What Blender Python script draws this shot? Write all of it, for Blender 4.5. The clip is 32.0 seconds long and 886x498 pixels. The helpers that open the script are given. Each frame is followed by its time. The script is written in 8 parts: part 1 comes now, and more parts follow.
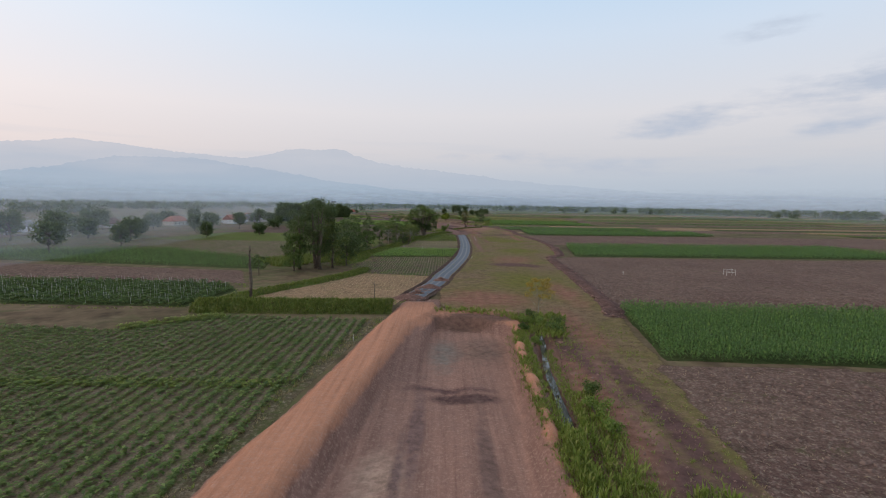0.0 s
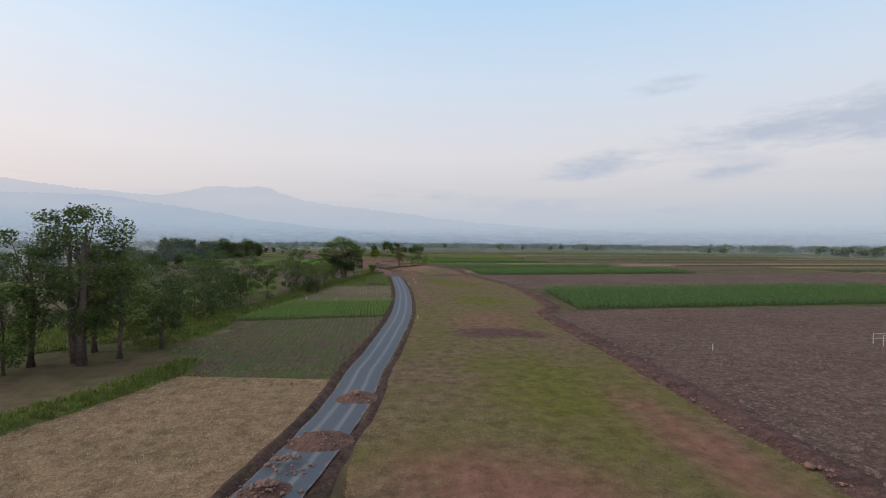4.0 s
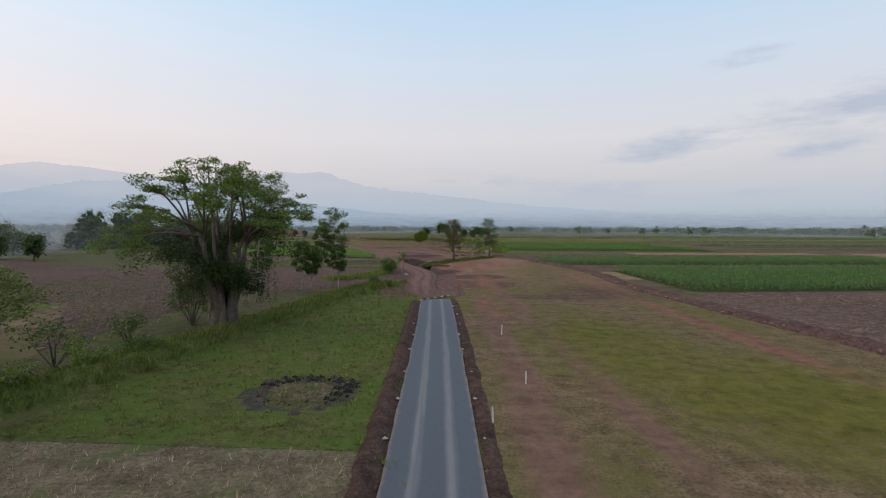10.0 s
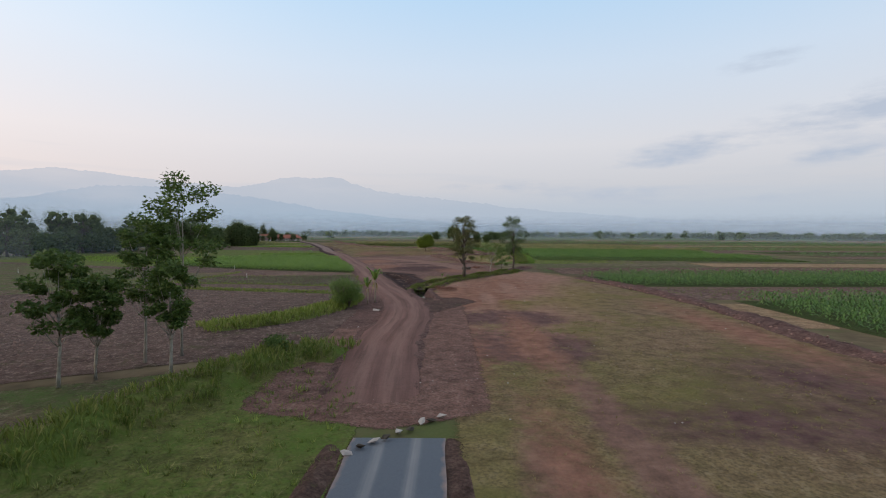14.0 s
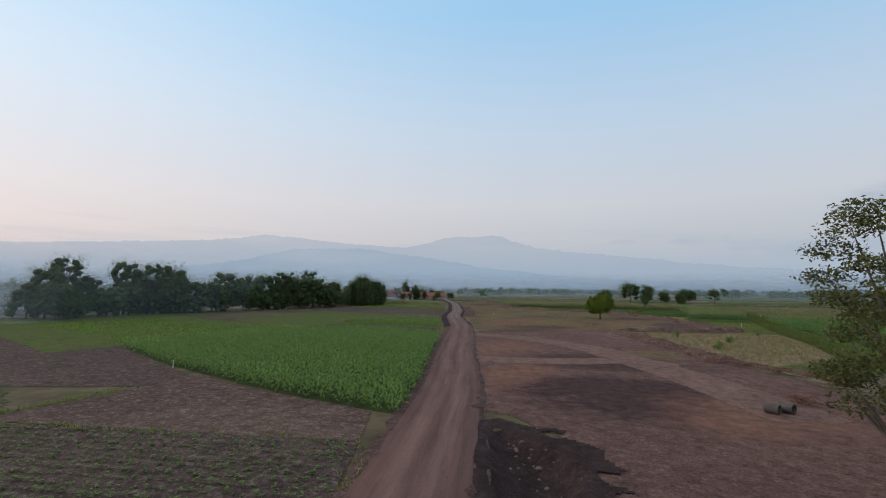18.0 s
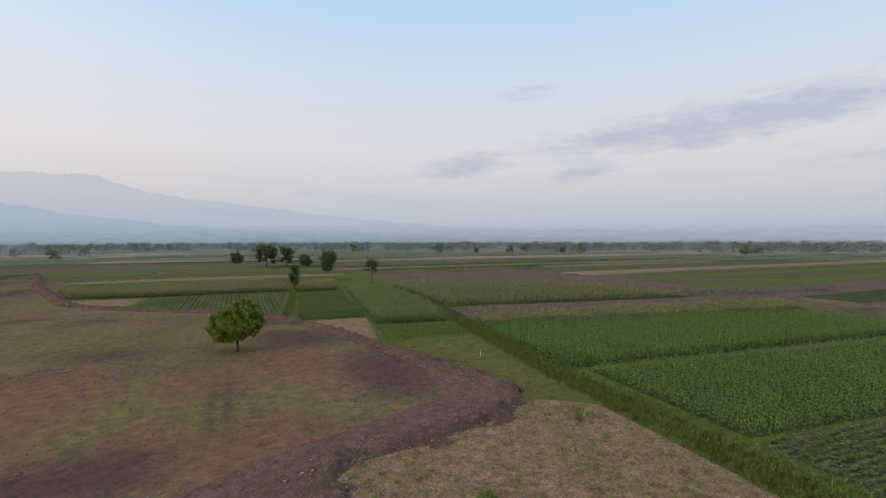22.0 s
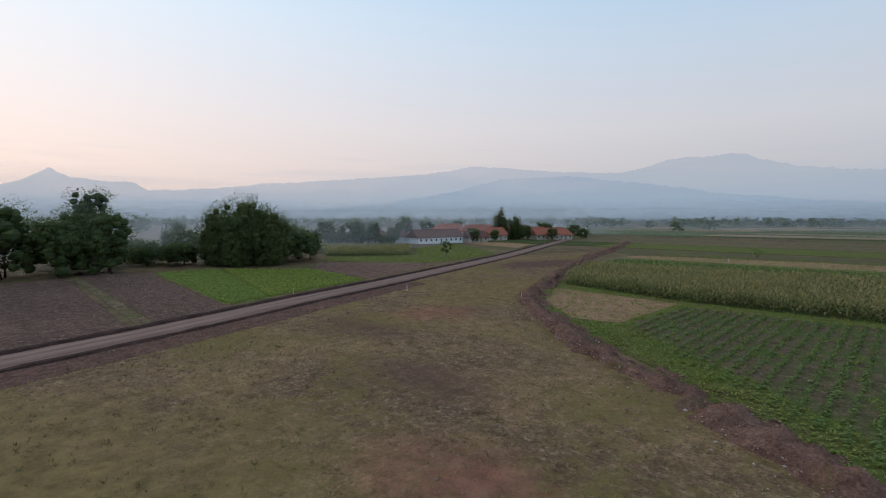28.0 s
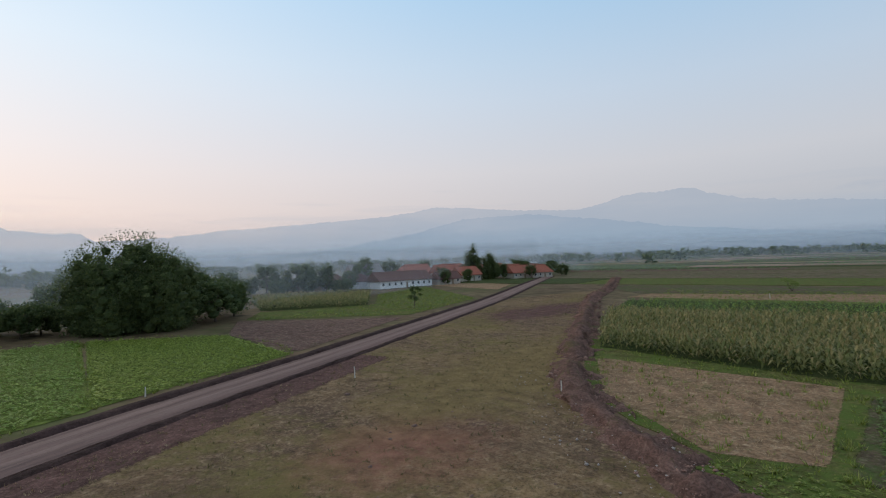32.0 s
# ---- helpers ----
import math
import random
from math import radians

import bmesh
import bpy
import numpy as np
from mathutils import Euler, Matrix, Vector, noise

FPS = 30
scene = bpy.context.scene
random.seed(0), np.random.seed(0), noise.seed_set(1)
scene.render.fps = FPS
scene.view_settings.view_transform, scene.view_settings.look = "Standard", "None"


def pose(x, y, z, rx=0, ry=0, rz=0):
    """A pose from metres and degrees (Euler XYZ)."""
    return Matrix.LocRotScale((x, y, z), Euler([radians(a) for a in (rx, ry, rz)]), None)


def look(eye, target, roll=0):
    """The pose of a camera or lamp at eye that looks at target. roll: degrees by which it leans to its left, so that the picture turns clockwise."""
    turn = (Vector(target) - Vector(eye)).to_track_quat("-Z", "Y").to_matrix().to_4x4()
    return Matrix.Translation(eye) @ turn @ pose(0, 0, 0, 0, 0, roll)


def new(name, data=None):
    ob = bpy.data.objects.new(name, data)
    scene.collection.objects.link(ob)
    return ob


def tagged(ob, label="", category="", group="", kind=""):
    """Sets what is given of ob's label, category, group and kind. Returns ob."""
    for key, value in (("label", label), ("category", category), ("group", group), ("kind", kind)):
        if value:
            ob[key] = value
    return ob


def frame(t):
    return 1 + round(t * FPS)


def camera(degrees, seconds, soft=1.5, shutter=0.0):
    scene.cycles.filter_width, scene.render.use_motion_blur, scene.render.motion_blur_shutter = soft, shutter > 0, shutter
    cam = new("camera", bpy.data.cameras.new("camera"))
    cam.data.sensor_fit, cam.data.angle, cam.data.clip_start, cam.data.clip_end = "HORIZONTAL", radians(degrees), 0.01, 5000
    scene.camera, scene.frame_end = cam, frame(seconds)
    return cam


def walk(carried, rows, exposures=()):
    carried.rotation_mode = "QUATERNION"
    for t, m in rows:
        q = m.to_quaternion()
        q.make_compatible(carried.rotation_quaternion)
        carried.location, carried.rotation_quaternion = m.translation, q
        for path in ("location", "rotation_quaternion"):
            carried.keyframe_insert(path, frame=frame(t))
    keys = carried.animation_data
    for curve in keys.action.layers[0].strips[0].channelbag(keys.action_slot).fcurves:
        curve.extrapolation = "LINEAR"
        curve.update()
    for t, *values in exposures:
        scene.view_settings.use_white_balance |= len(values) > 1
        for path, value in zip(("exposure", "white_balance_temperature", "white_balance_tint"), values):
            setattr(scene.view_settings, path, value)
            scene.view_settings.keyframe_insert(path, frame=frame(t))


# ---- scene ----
cam = camera(84.9, 32.0, 1.1)
PATH = [
    (0, (-4.408, -0.984, 17.272), (-4.409, 1.007, 17.082), 0.8),
    (0.5, (-4.291, 7.464, 16.696), (-4.305, 9.455, 16.506), 0.9),
    (1, (-4.595, 16.091, 15.773), (-4.574, 18.083, 15.598), 1.1),
    (1.5, (-4.348, 24.748, 15.097), (-4.32, 26.742, 14.952), 0.9),
    (2, (-4.631, 32.632, 14.392), (-4.599, 34.629, 14.284), 1.1),
    (2.5, (-4.523, 40.491, 13.931), (-4.474, 42.49, 13.874), 1.0),
    (3, (-4.679, 47.614, 13.894), (-4.491, 49.605, 13.922), -0.2),
    (3.5, (-4.163, 55.321, 14.063), (-3.859, 57.298, 14.066), 0.3),
    (5.5, (-0.845, 83.072, 13.811), (-0.728, 85.068, 13.747), 0.5),
    (6, (-0.222, 94.51, 13.17), (-0.119, 96.506, 13.109), 0.5),
    (6.5, (0.794, 107.234, 12.67), (0.887, 109.231, 12.612), 0.4),
    (7, (1.704, 121.713, 11.859), (1.779, 123.71, 11.784), 0.4),
    (7.5, (2.843, 137.485, 11.26), (2.904, 139.483, 11.188), 0.35),
    (8, (2.996, 153.828, 10.562), (3.058, 155.826, 10.488), 0.2),
    (8.5, (4.157, 168.072, 10.481), (4.206, 170.07, 10.398), 0.2),
    (9, (4.345, 179.772, 9.977), (4.396, 181.77, 9.893), 0.2),
    (9.5, (4.881, 189.99, 9.829), (4.927, 191.988, 9.74), 0.2),
    (10, (5.011, 196.359, 9.518), (5.047, 198.357, 9.429), 0.2),
    (10.5, (5.176, 201.029, 9.432), (5.207, 203.026, 9.347), 0.15),
    (11, (5.305, 205.777, 9.353), (5.336, 207.775, 9.271), 0.15),
    (11.5, (5.584, 210.59, 9.146), (5.61, 212.588, 9.072), 0.1),
    (12, (5.776, 215.33, 9.015), (5.8, 217.328, 8.944), 0.1),
    (12.5, (5.97, 220.724, 9.016), (5.99, 222.723, 8.938), 0.1),
    (13, (6.323, 225.873, 8.984), (6.33, 227.871, 8.903), 0),
    (13.5, (6.695, 231.382, 8.887), (6.691, 233.381, 8.809), 0.1),
    (15.5, (8.103, 273.339, 7.724), (7.911, 275.329, 7.693), 1.3),
    (16, (7.756, 280.561, 7.559), (7.412, 282.531, 7.522), 1.6),
    (16.5, (7.002, 288.0, 7.389), (6.513, 289.939, 7.366), 1.6),
    (17, (5.589, 297.043, 7.209), (4.977, 298.947, 7.275), 1.2),
    (17.5, (3.495, 305.596, 7.695), (2.836, 307.481, 7.815), 0.8),
    (18, (1.053, 313.125, 8.36), (0.395, 315.006, 8.527), 0.5),
    (18.5, (-1.692, 321.176, 8.972), (-2.322, 323.06, 9.197), 0.5),
    (19, (-4.491, 329.352, 9.889), (-5.041, 331.257, 10.152), 0.6),
    (19.5, (-6.832, 337.251, 11.547), (-7.252, 339.18, 11.869), 0.3),
    (20, (-8.672, 347.01, 13.38), (-8.909, 348.973, 13.681), -0.5),
    (20.5, (-9.117, 357.075, 14.718), (-8.99, 359.056, 14.962), -2.7),
    (21, (-8.87, 366.182, 16.188), (-8.324, 368.101, 16.324), -5.0),
    (21.5, (-6.27, 375.396, 16.974), (-5.495, 377.239, 17.011), -2.9),
    (22, (-2.213, 384.436, 17.059), (-1.437, 386.279, 17.021), -0.2),
    (22.5, (1.8, 393.186, 17.236), (2.554, 395.038, 17.194), 0.2),
    (23, (5.35, 401.863, 17.625), (6.019, 403.747, 17.546), 0.7),
    (23.5, (9.111, 410.232, 17.788), (9.584, 412.173, 17.684), 0.8),
    (24, (11.716, 419.529, 17.399), (12.009, 421.505, 17.295), 1.0),
    (24.5, (14.038, 428.786, 17.133), (14.132, 430.781, 17.009), 0.4),
    (25, (14.762, 438.046, 16.439), (14.636, 440.037, 16.276), 1.3),
    (25.5, (14.939, 445.99, 15.644), (14.44, 447.916, 15.433), 3.7),
    (26, (13.442, 453.022, 15.052), (12.599, 454.822, 14.822), 3.7),
    (26.5, (9.889, 461.223, 14.113), (8.809, 462.892, 13.893), 3.5),
    (28.5, (-11.96, 491.592, 10.038), (-13.388, 492.989, 9.946), -0.5),
    (29, (-15.337, 494.717, 9.923), (-16.764, 496.119, 9.88), -0.4),
    (29.5, (-18.111, 497.233, 9.938), (-19.536, 498.636, 9.92), -0.7),
    (30, (-20.627, 499.471, 9.943), (-22.052, 500.875, 9.948), -0.6),
    (30.5, (-22.762, 501.662, 9.945), (-24.178, 503.074, 9.966), -0.6),
    (31, (-24.65, 503.402, 9.893), (-26.035, 504.844, 9.923), -0.9),
    (31.5, (-25.936, 504.707, 9.991), (-27.281, 506.187, 10.025), -1.4),
    (32, (-27.342, 506.149, 9.972), (-28.631, 507.677, 10.014), -2.0),
]
walk(cam, [(t, look(eye, target, roll)) for t, eye, target, roll in PATH],
     exposures=[(0, 0.0, 6600, 10), (9, -0.03, 6600, 10), (13, 0.0, 6550, 9), (15.5, -0.08, 6350, 8), (17, -0.18, 6200, 6), (19, -0.26, 6200, 6), (20.5, -0.17, 6500, 9), (21.2, -0.1, 6700, 11), (22, -0.03, 6650, 10.5), (24.5, 0.02, 6500, 10), (26, 0.0, 6500, 10), (26.5, -0.05, 6450, 10), (28.5, -0.28, 6250, 7), (32, -0.3, 6250, 7)])


# ---- world and light ----
def lin(r, g, b, a=1.0):
    return tuple(((c / 255) / 12.92 if c / 255 <= 0.04045 else ((c / 255 + 0.055) / 1.055) ** 2.4) for c in (r, g, b)) + (a,)


class Nodes:
    """A small wrapper that adds and links shader nodes."""

    def __init__(self, tree):
        self.tree = tree

    def add(self, kind, inputs=(), **settings):
        node = self.tree.nodes.new(kind)
        for key, value in settings.items():
            setattr(node, key, value)
        for key, value in dict(inputs).items():
            if isinstance(value, bpy.types.NodeSocket):
                self.tree.links.new(value, node.inputs[key])
            else:
                node.inputs[key].default_value = value
        return node

    def math(self, operation, a, b=0.0, clamp=False):
        return self.add("ShaderNodeMath", {0: a, 1: b}, operation=operation, use_clamp=clamp).outputs[0]

    def mix(self, factor, a, b, blend="MIX"):
        return self.add("ShaderNodeMix", {0: factor, 6: a, 7: b}, data_type="RGBA", blend_type=blend).outputs[2]

    def ramp(self, factor, stops, smooth=False):
        node = self.add("ShaderNodeValToRGB", {0: factor})
        node.color_ramp.interpolation = "EASE" if smooth else "LINEAR"
        el = node.color_ramp.elements
        while len(el) < len(stops):
            el.new(0.5)
        for e, (p, c) in zip(el, stops):
            e.position, e.color = p, c if len(c) == 4 else (*c, 1)
        return node.outputs[0]

    def noise(self, vector, scale, detail=4.0, rough=0.55):
        return self.add("ShaderNodeTexNoise", {"Vector": vector, "Scale": scale, "Detail": detail, "Roughness": rough}).outputs[0]


SUN_AZIMUTH = 88.0   # degrees to the left of the first heading
SUN_HEIGHT = 16.0
world = bpy.data.worlds.new("dawn_sky")
scene.world = world
world.use_nodes = True
n = Nodes(world.node_tree)
world.node_tree.nodes.clear()
coord = n.add("ShaderNodeTexCoord").outputs["Generated"]
sep = n.add("ShaderNodeSeparateXYZ", {0: coord})
dx, dy, dz = sep.outputs
az = n.math("ARCTAN2", n.math("MULTIPLY", dx, -1.0), dy)              # radians to the left of +y
el = n.math("ARCSINE", dz)
elev = n.math("DIVIDE", el, radians(90), clamp=True)
glow = n.math("COSINE", n.math("SUBTRACT", az, radians(SUN_AZIMUTH + 24)))
glow = n.math("MULTIPLY", n.math("POWER", n.math("ADD", n.math("MULTIPLY", glow, 0.5), 0.5, clamp=True), 2.5), 0.85)
cool = n.ramp(elev, [(0.0, lin(172, 187, 204)), (0.03, lin(185, 195, 209)), (0.06, lin(204, 205, 212)), (0.11, lin(218, 218, 224)), (0.20, lin(206, 221, 239)), (0.34, lin(168, 211, 247)), (0.46, lin(174, 208, 242)), (0.62, lin(216, 224, 234)), (1.0, lin(228, 228, 230))])
warm = n.ramp(elev, [(0.0, lin(206, 204, 208)), (0.035, lin(238, 208, 196)), (0.07, lin(248, 221, 209)), (0.13, lin(244, 229, 225)), (0.24, lin(233, 238, 244)), (0.40, lin(200, 225, 246)), (0.62, lin(226, 228, 234)), (1.0, lin(228, 228, 230))])
warm = n.mix(1.0, warm, (1.36, 1.36, 1.36, 1), "MULTIPLY")
sky = n.mix(glow, cool, warm)
# cloud streaks low over the plain
streak = n.add("ShaderNodeCombineXYZ", {0: n.math("MULTIPLY", az, 9.0), 1: n.math("MULTIPLY", el, 34.0), 2: 0.3}).outputs[0]
puff = n.noise(streak, 1.5, 9.0, 0.58)
wisps = n.noise(n.add("ShaderNodeCombineXYZ", {0: n.math("MULTIPLY", az, 26.0), 1: n.math("MULTIPLY", el, 60.0), 2: 2.1}).outputs[0], 1.0, 7.0, 0.65)
cover = None
for a0, e0, wa, we, amount in ((-50, 11.3, 14, 2.4, 1.25), (-60, 12.6, 9, 1.6, 0.7), (-40, 11.0, 6, 1.0, 0.55), (-26, 8.8, 5.5, 1.3, 1.05), (-22, 7.6, 4, 0.6, 0.5), (-39.0, 7.4, 3.4, 0.8, 1.05), (-33, 16.5, 4, 1.4, 0.6), (-6, 5.4, 7, 0.7, 0.62), (-18, 4.6, 9, 0.8, 0.6), (-66, 7.5, 10, 1.2, 0.6), (-78, 16, 10, 2.0, 0.9), (-30, 3.6, 16, 0.7, 0.5)):
    u = n.math("DIVIDE", n.math("SUBTRACT", az, radians(a0)), radians(wa))
    v = n.math("DIVIDE", n.math("SUBTRACT", n.math("SUBTRACT", el, radians(e0)), n.math("MULTIPLY", u, radians(-we * 0.28))), radians(we))
    blob = n.math("EXPONENT", n.math("MULTIPLY", n.math("ADD", n.math("MULTIPLY", u, u), n.math("MULTIPLY", v, v)), -1.0))
    blob = n.math("MULTIPLY", blob, amount)
    cover = blob if cover is None else n.math("ADD", cover, blob)
ragged_ = n.math("ADD", n.math("MULTIPLY", n.math("SUBTRACT", puff, 0.5), 2.6), n.math("MULTIPLY", n.math("SUBTRACT", wisps, 0.5), 0.9))
cover = n.math("MULTIPLY", n.math("SUBTRACT", n.math("ADD", cover, n.math("MULTIPLY", ragged_, n.math("MINIMUM", n.math("MULTIPLY", cover, 1.6), 1.0))), 0.26), 0.9, clamp=True)
sky = n.mix(n.math("MULTIPLY", cover, 0.82), sky, lin(178, 189, 208))
haze_band = n.math("MULTIPLY", n.noise(n.add("ShaderNodeCombineXYZ", {0: n.math("MULTIPLY", az, 3.0), 1: n.math("MULTIPLY", el, 40.0), 2: 5.0}).outputs[0], 1.0, 5.0, 0.55), n.ramp(elev, [(0.0, (0, 0, 0)), (0.04, (1, 1, 1)), (0.12, (0.5,) * 3), (0.22, (0, 0, 0))]))
sky = n.mix(n.math("MULTIPLY", n.math("SUBTRACT", haze_band, 0.42, clamp=True), 1.3), sky, lin(186, 196, 212))
nishita = n.add("ShaderNodeTexSky", sky_type="NISHITA", sun_disc=False, sun_elevation=radians(SUN_HEIGHT), sun_rotation=radians(-SUN_AZIMUTH), altitude=100.0)
sky = n.mix(1.0, sky, n.mix(1.0, nishita.outputs[0], (0.003, 0.003, 0.003, 1), "MULTIPLY"), "ADD")
back = n.add("ShaderNodeBackground", {0: sky, 1: 1.0})
n.add("ShaderNodeOutputWorld", {0: back.outputs[0]})

sun = new("sun", bpy.data.lights.new("sun", "SUN"))
sun.data.energy, sun.data.angle, sun.data.color = 1.0, radians(22), (1.0, 0.80, 0.62)
sun.matrix_world = look((-300 * math.sin(radians(SUN_AZIMUTH)), 300 * math.cos(radians(SUN_AZIMUTH)), 90), (0, 0, 0))


# ---- materials ----
def shader(name):
    m = bpy.data.materials.new(name)
    m.use_nodes = True
    m.node_tree.nodes.clear()
    return m, Nodes(m.node_tree)


def finish(n, color, rough=0.85, height=None, strength=0.4, distance=0.05, thin=0.0, metal=0.0, spec=0.3, ragged=False):
    inputs = {"Base Color": color, "Roughness": rough, "Metallic": metal, "Specular IOR Level": spec}
    if height is not None:
        inputs["Normal"] = n.add("ShaderNodeBump", {"Height": height, "Strength": strength, "Distance": distance}).outputs[0]
    out = n.add("ShaderNodeBsdfPrincipled", inputs).outputs[0]
    if thin:
        out = n.add("ShaderNodeMixShader", {0: thin, 1: out, 2: n.add("ShaderNodeBsdfTranslucent", {0: color}).outputs[0]}).outputs[0]
    if ragged:
        p = n.add("ShaderNodeNewGeometry").outputs["Position"]
        thin_out = n.add("ShaderNodeAttribute", attribute_name="thinning").outputs["Fac"]
        grain = n.math("ADD", n.math("ADD", n.math("MULTIPLY", n.noise(p, 0.55, 4, 0.7), 0.55), n.math("MULTIPLY", n.noise(p, 3.0, 4, 0.7), 0.5)), n.math("MULTIPLY", n.noise(p, 13.0, 3, 0.7), 0.6))
        solid = n.math("SUBTRACT", 1.0, n.math("MULTIPLY", n.math("SUBTRACT", n.math("ADD", n.math("MULTIPLY", thin_out, 1.7), grain), 1.66), 14.0, clamp=True))
        out = n.add("ShaderNodeMixShader", {0: solid, 1: n.add("ShaderNodeBsdfTransparent").outputs[0], 2: out}).outputs[0]
    n.add("ShaderNodeOutputMaterial", {0: out})


def earth(name, base, second, fleck, patch=0.08, patch_amount=1.0, grain=2.2, fleck_amount=0.5, bump=0.5, cover=None, cover_amount=0.0, cover_scale=0.3, spots=(), height_tones=(), streak=False, crumb=0.75, blotch=1.0):
    """Ground: two colours in wide patches, grains and flecks of a third, and a cover (grass, weeds) that breaks up at two scales."""
    m, n = shader(name)
    p = n.add("ShaderNodeNewGeometry").outputs["Position"]
    wide = n.noise(p, patch, 5, 0.6)
    color = n.mix(n.ramp(wide, [(0.38, (0, 0, 0)), (0.62, (patch_amount,) * 3)]), (*base, 1), (*second, 1))
    if height_tones:
        z_ = n.math("ADD", n.add("ShaderNodeSeparateXYZ", {0: p}).outputs[2], n.math("MULTIPLY", n.math("SUBTRACT", n.noise(p, 0.7, 5, 0.7), 0.5), 0.7))
        f_ = n.math("MULTIPLY", n.math("ADD", z_, 1.5), 0.4, clamp=True)
        layer = n.ramp(f_, [((q + 1.5) * 0.4, c) for q, c in height_tones])
        color = n.mix(0.82, color, layer)
    if streak:
        drag = n.noise(n.add("ShaderNodeMapping", {0: p, 2: (0, 0, radians(-6)), 3: (2.0, 0.05, 0.25)}).outputs[0], 1.0, 6, 0.7)
        color = n.mix(1.0, color, n.ramp(drag, [(0.3, (0.7,) * 3), (0.5, (0.96,) * 3), (0.7, (1.14,) * 3)]), "MULTIPLY")
    fine = n.noise(p, grain, 6, 0.7)
    color = n.mix(n.ramp(fine, [(0.50, (0, 0, 0)), (0.66, (min(1.0, fleck_amount * 1.25),) * 3)]), color, (*fleck, 1))
    dark = n.noise(p, grain * 2.7, 3, 0.6)
    color = n.mix(n.ramp(dark, [(0.34, (crumb,) * 3), (0.56, (0, 0, 0))]), color, n.mix(0.6, color, (0.02, 0.015, 0.012, 1)))
    middle = n.noise(p, grain * 0.33, 5, 0.7)
    color = n.mix(1.0, color, n.ramp(middle, [(0.32, (1 - 0.5 * blotch,) * 3), (0.52, (1 - 0.14 * blotch,) * 3), (0.72, (1 + 0.12 * blotch,) * 3)]), "MULTIPLY")
    if cover:
        spread = n.math("ADD", n.math("MULTIPLY", n.noise(p, cover_scale, 4, 0.6), 0.6), n.math("MULTIPLY", n.noise(p, cover_scale * 11, 4, 0.7), 0.4))
        cut = 0.5 + (0.5 - cover_amount) * 0.35
        color = n.mix(n.ramp(spread, [(cut - 0.06, (0, 0, 0)), (cut + 0.07, (0.9,) * 3)]), color, n.mix(n.noise(p, 5.0, 3), (*cover, 1), (cover[0] * 0.6, cover[1] * 0.72, cover[2] * 0.6, 1)))
    if spots:
        sep_ = n.add("ShaderNodeSeparateXYZ", {0: p})
        ragged = n.math("SUBTRACT", n.math("ADD", n.math("MULTIPLY", n.noise(p, 0.22, 5, 0.75), 3.0), n.math("MULTIPLY", n.noise(p, 1.3, 4, 0.75), 1.6)), 1.2)
        for x0, y0, wx, wy, tint, amount in spots:
            u = n.math("DIVIDE", n.math("SUBTRACT", sep_.outputs[0], x0), wx)
            v = n.math("DIVIDE", n.math("SUBTRACT", sep_.outputs[1], y0), wy)
            near_ = n.math("EXPONENT", n.math("MULTIPLY", n.math("ADD", n.math("MULTIPLY", u, u), n.math("MULTIPLY", v, v)), -0.9))
            near_ = n.math("MULTIPLY", n.math("SUBTRACT", n.math("MULTIPLY", near_, ragged), 0.28), 2.2 * amount, clamp=True)
            grain_ = n.mix(n.math("MULTIPLY", fine, 0.8), (*tint, 1), tuple(q * 0.62 for q in tint) + (1,))
            color = n.mix(near_, color, n.mix(1.0, grain_, n.ramp(middle, [(0.32, (0.55,) * 3), (0.7, (1.08,) * 3)]), "MULTIPLY"))
    finish(n, color, 0.95, n.math("ADD", fine, n.math("MULTIPLY", dark, 0.6)), bump, 0.25, spec=0.05, ragged=True)
    return m


def leafy(name, a, b, c=None, thin=0.25, rough=0.6):
    """Leaves: each island takes its own tint between two or three greens."""
    m, n = shader(name)
    r = n.add("ShaderNodeNewGeometry").outputs["Random Per Island"]
    stops = [(0.0, a), (0.7, b), (1.0, c or b)]
    p = n.add("ShaderNodeNewGeometry").outputs["Position"]
    color = n.ramp(r, stops)
    color = n.mix(n.ramp(n.noise(p, 0.35, 3), [(0.35, (0.35,) * 3), (0.6, (0, 0, 0))]), color, n.mix(0.6, color, (a[0] * 0.5, a[1] * 0.5, a[2] * 0.5, 1)))
    finish(n, color, rough, thin=thin, spec=0.25)
    return m


def plain(name, color, second=None, scale=1.5, rough=0.7, bump=0.2, metal=0.0, spec=0.3):
    m, n = shader(name)
    p = n.add("ShaderNodeNewGeometry").outputs["Position"]
    g = n.noise(p, scale, 5, 0.65)
    second = second or tuple(v * 0.6 for v in color)
    finish(n, n.mix(n.ramp(g, [(0.35, (0, 0, 0)), (0.7, (1, 1, 1))]), (*color, 1), (*second, 1)), rough, n.noise(p, scale * 9, 4), bump, 0.02, metal=metal, spec=spec)
    return m


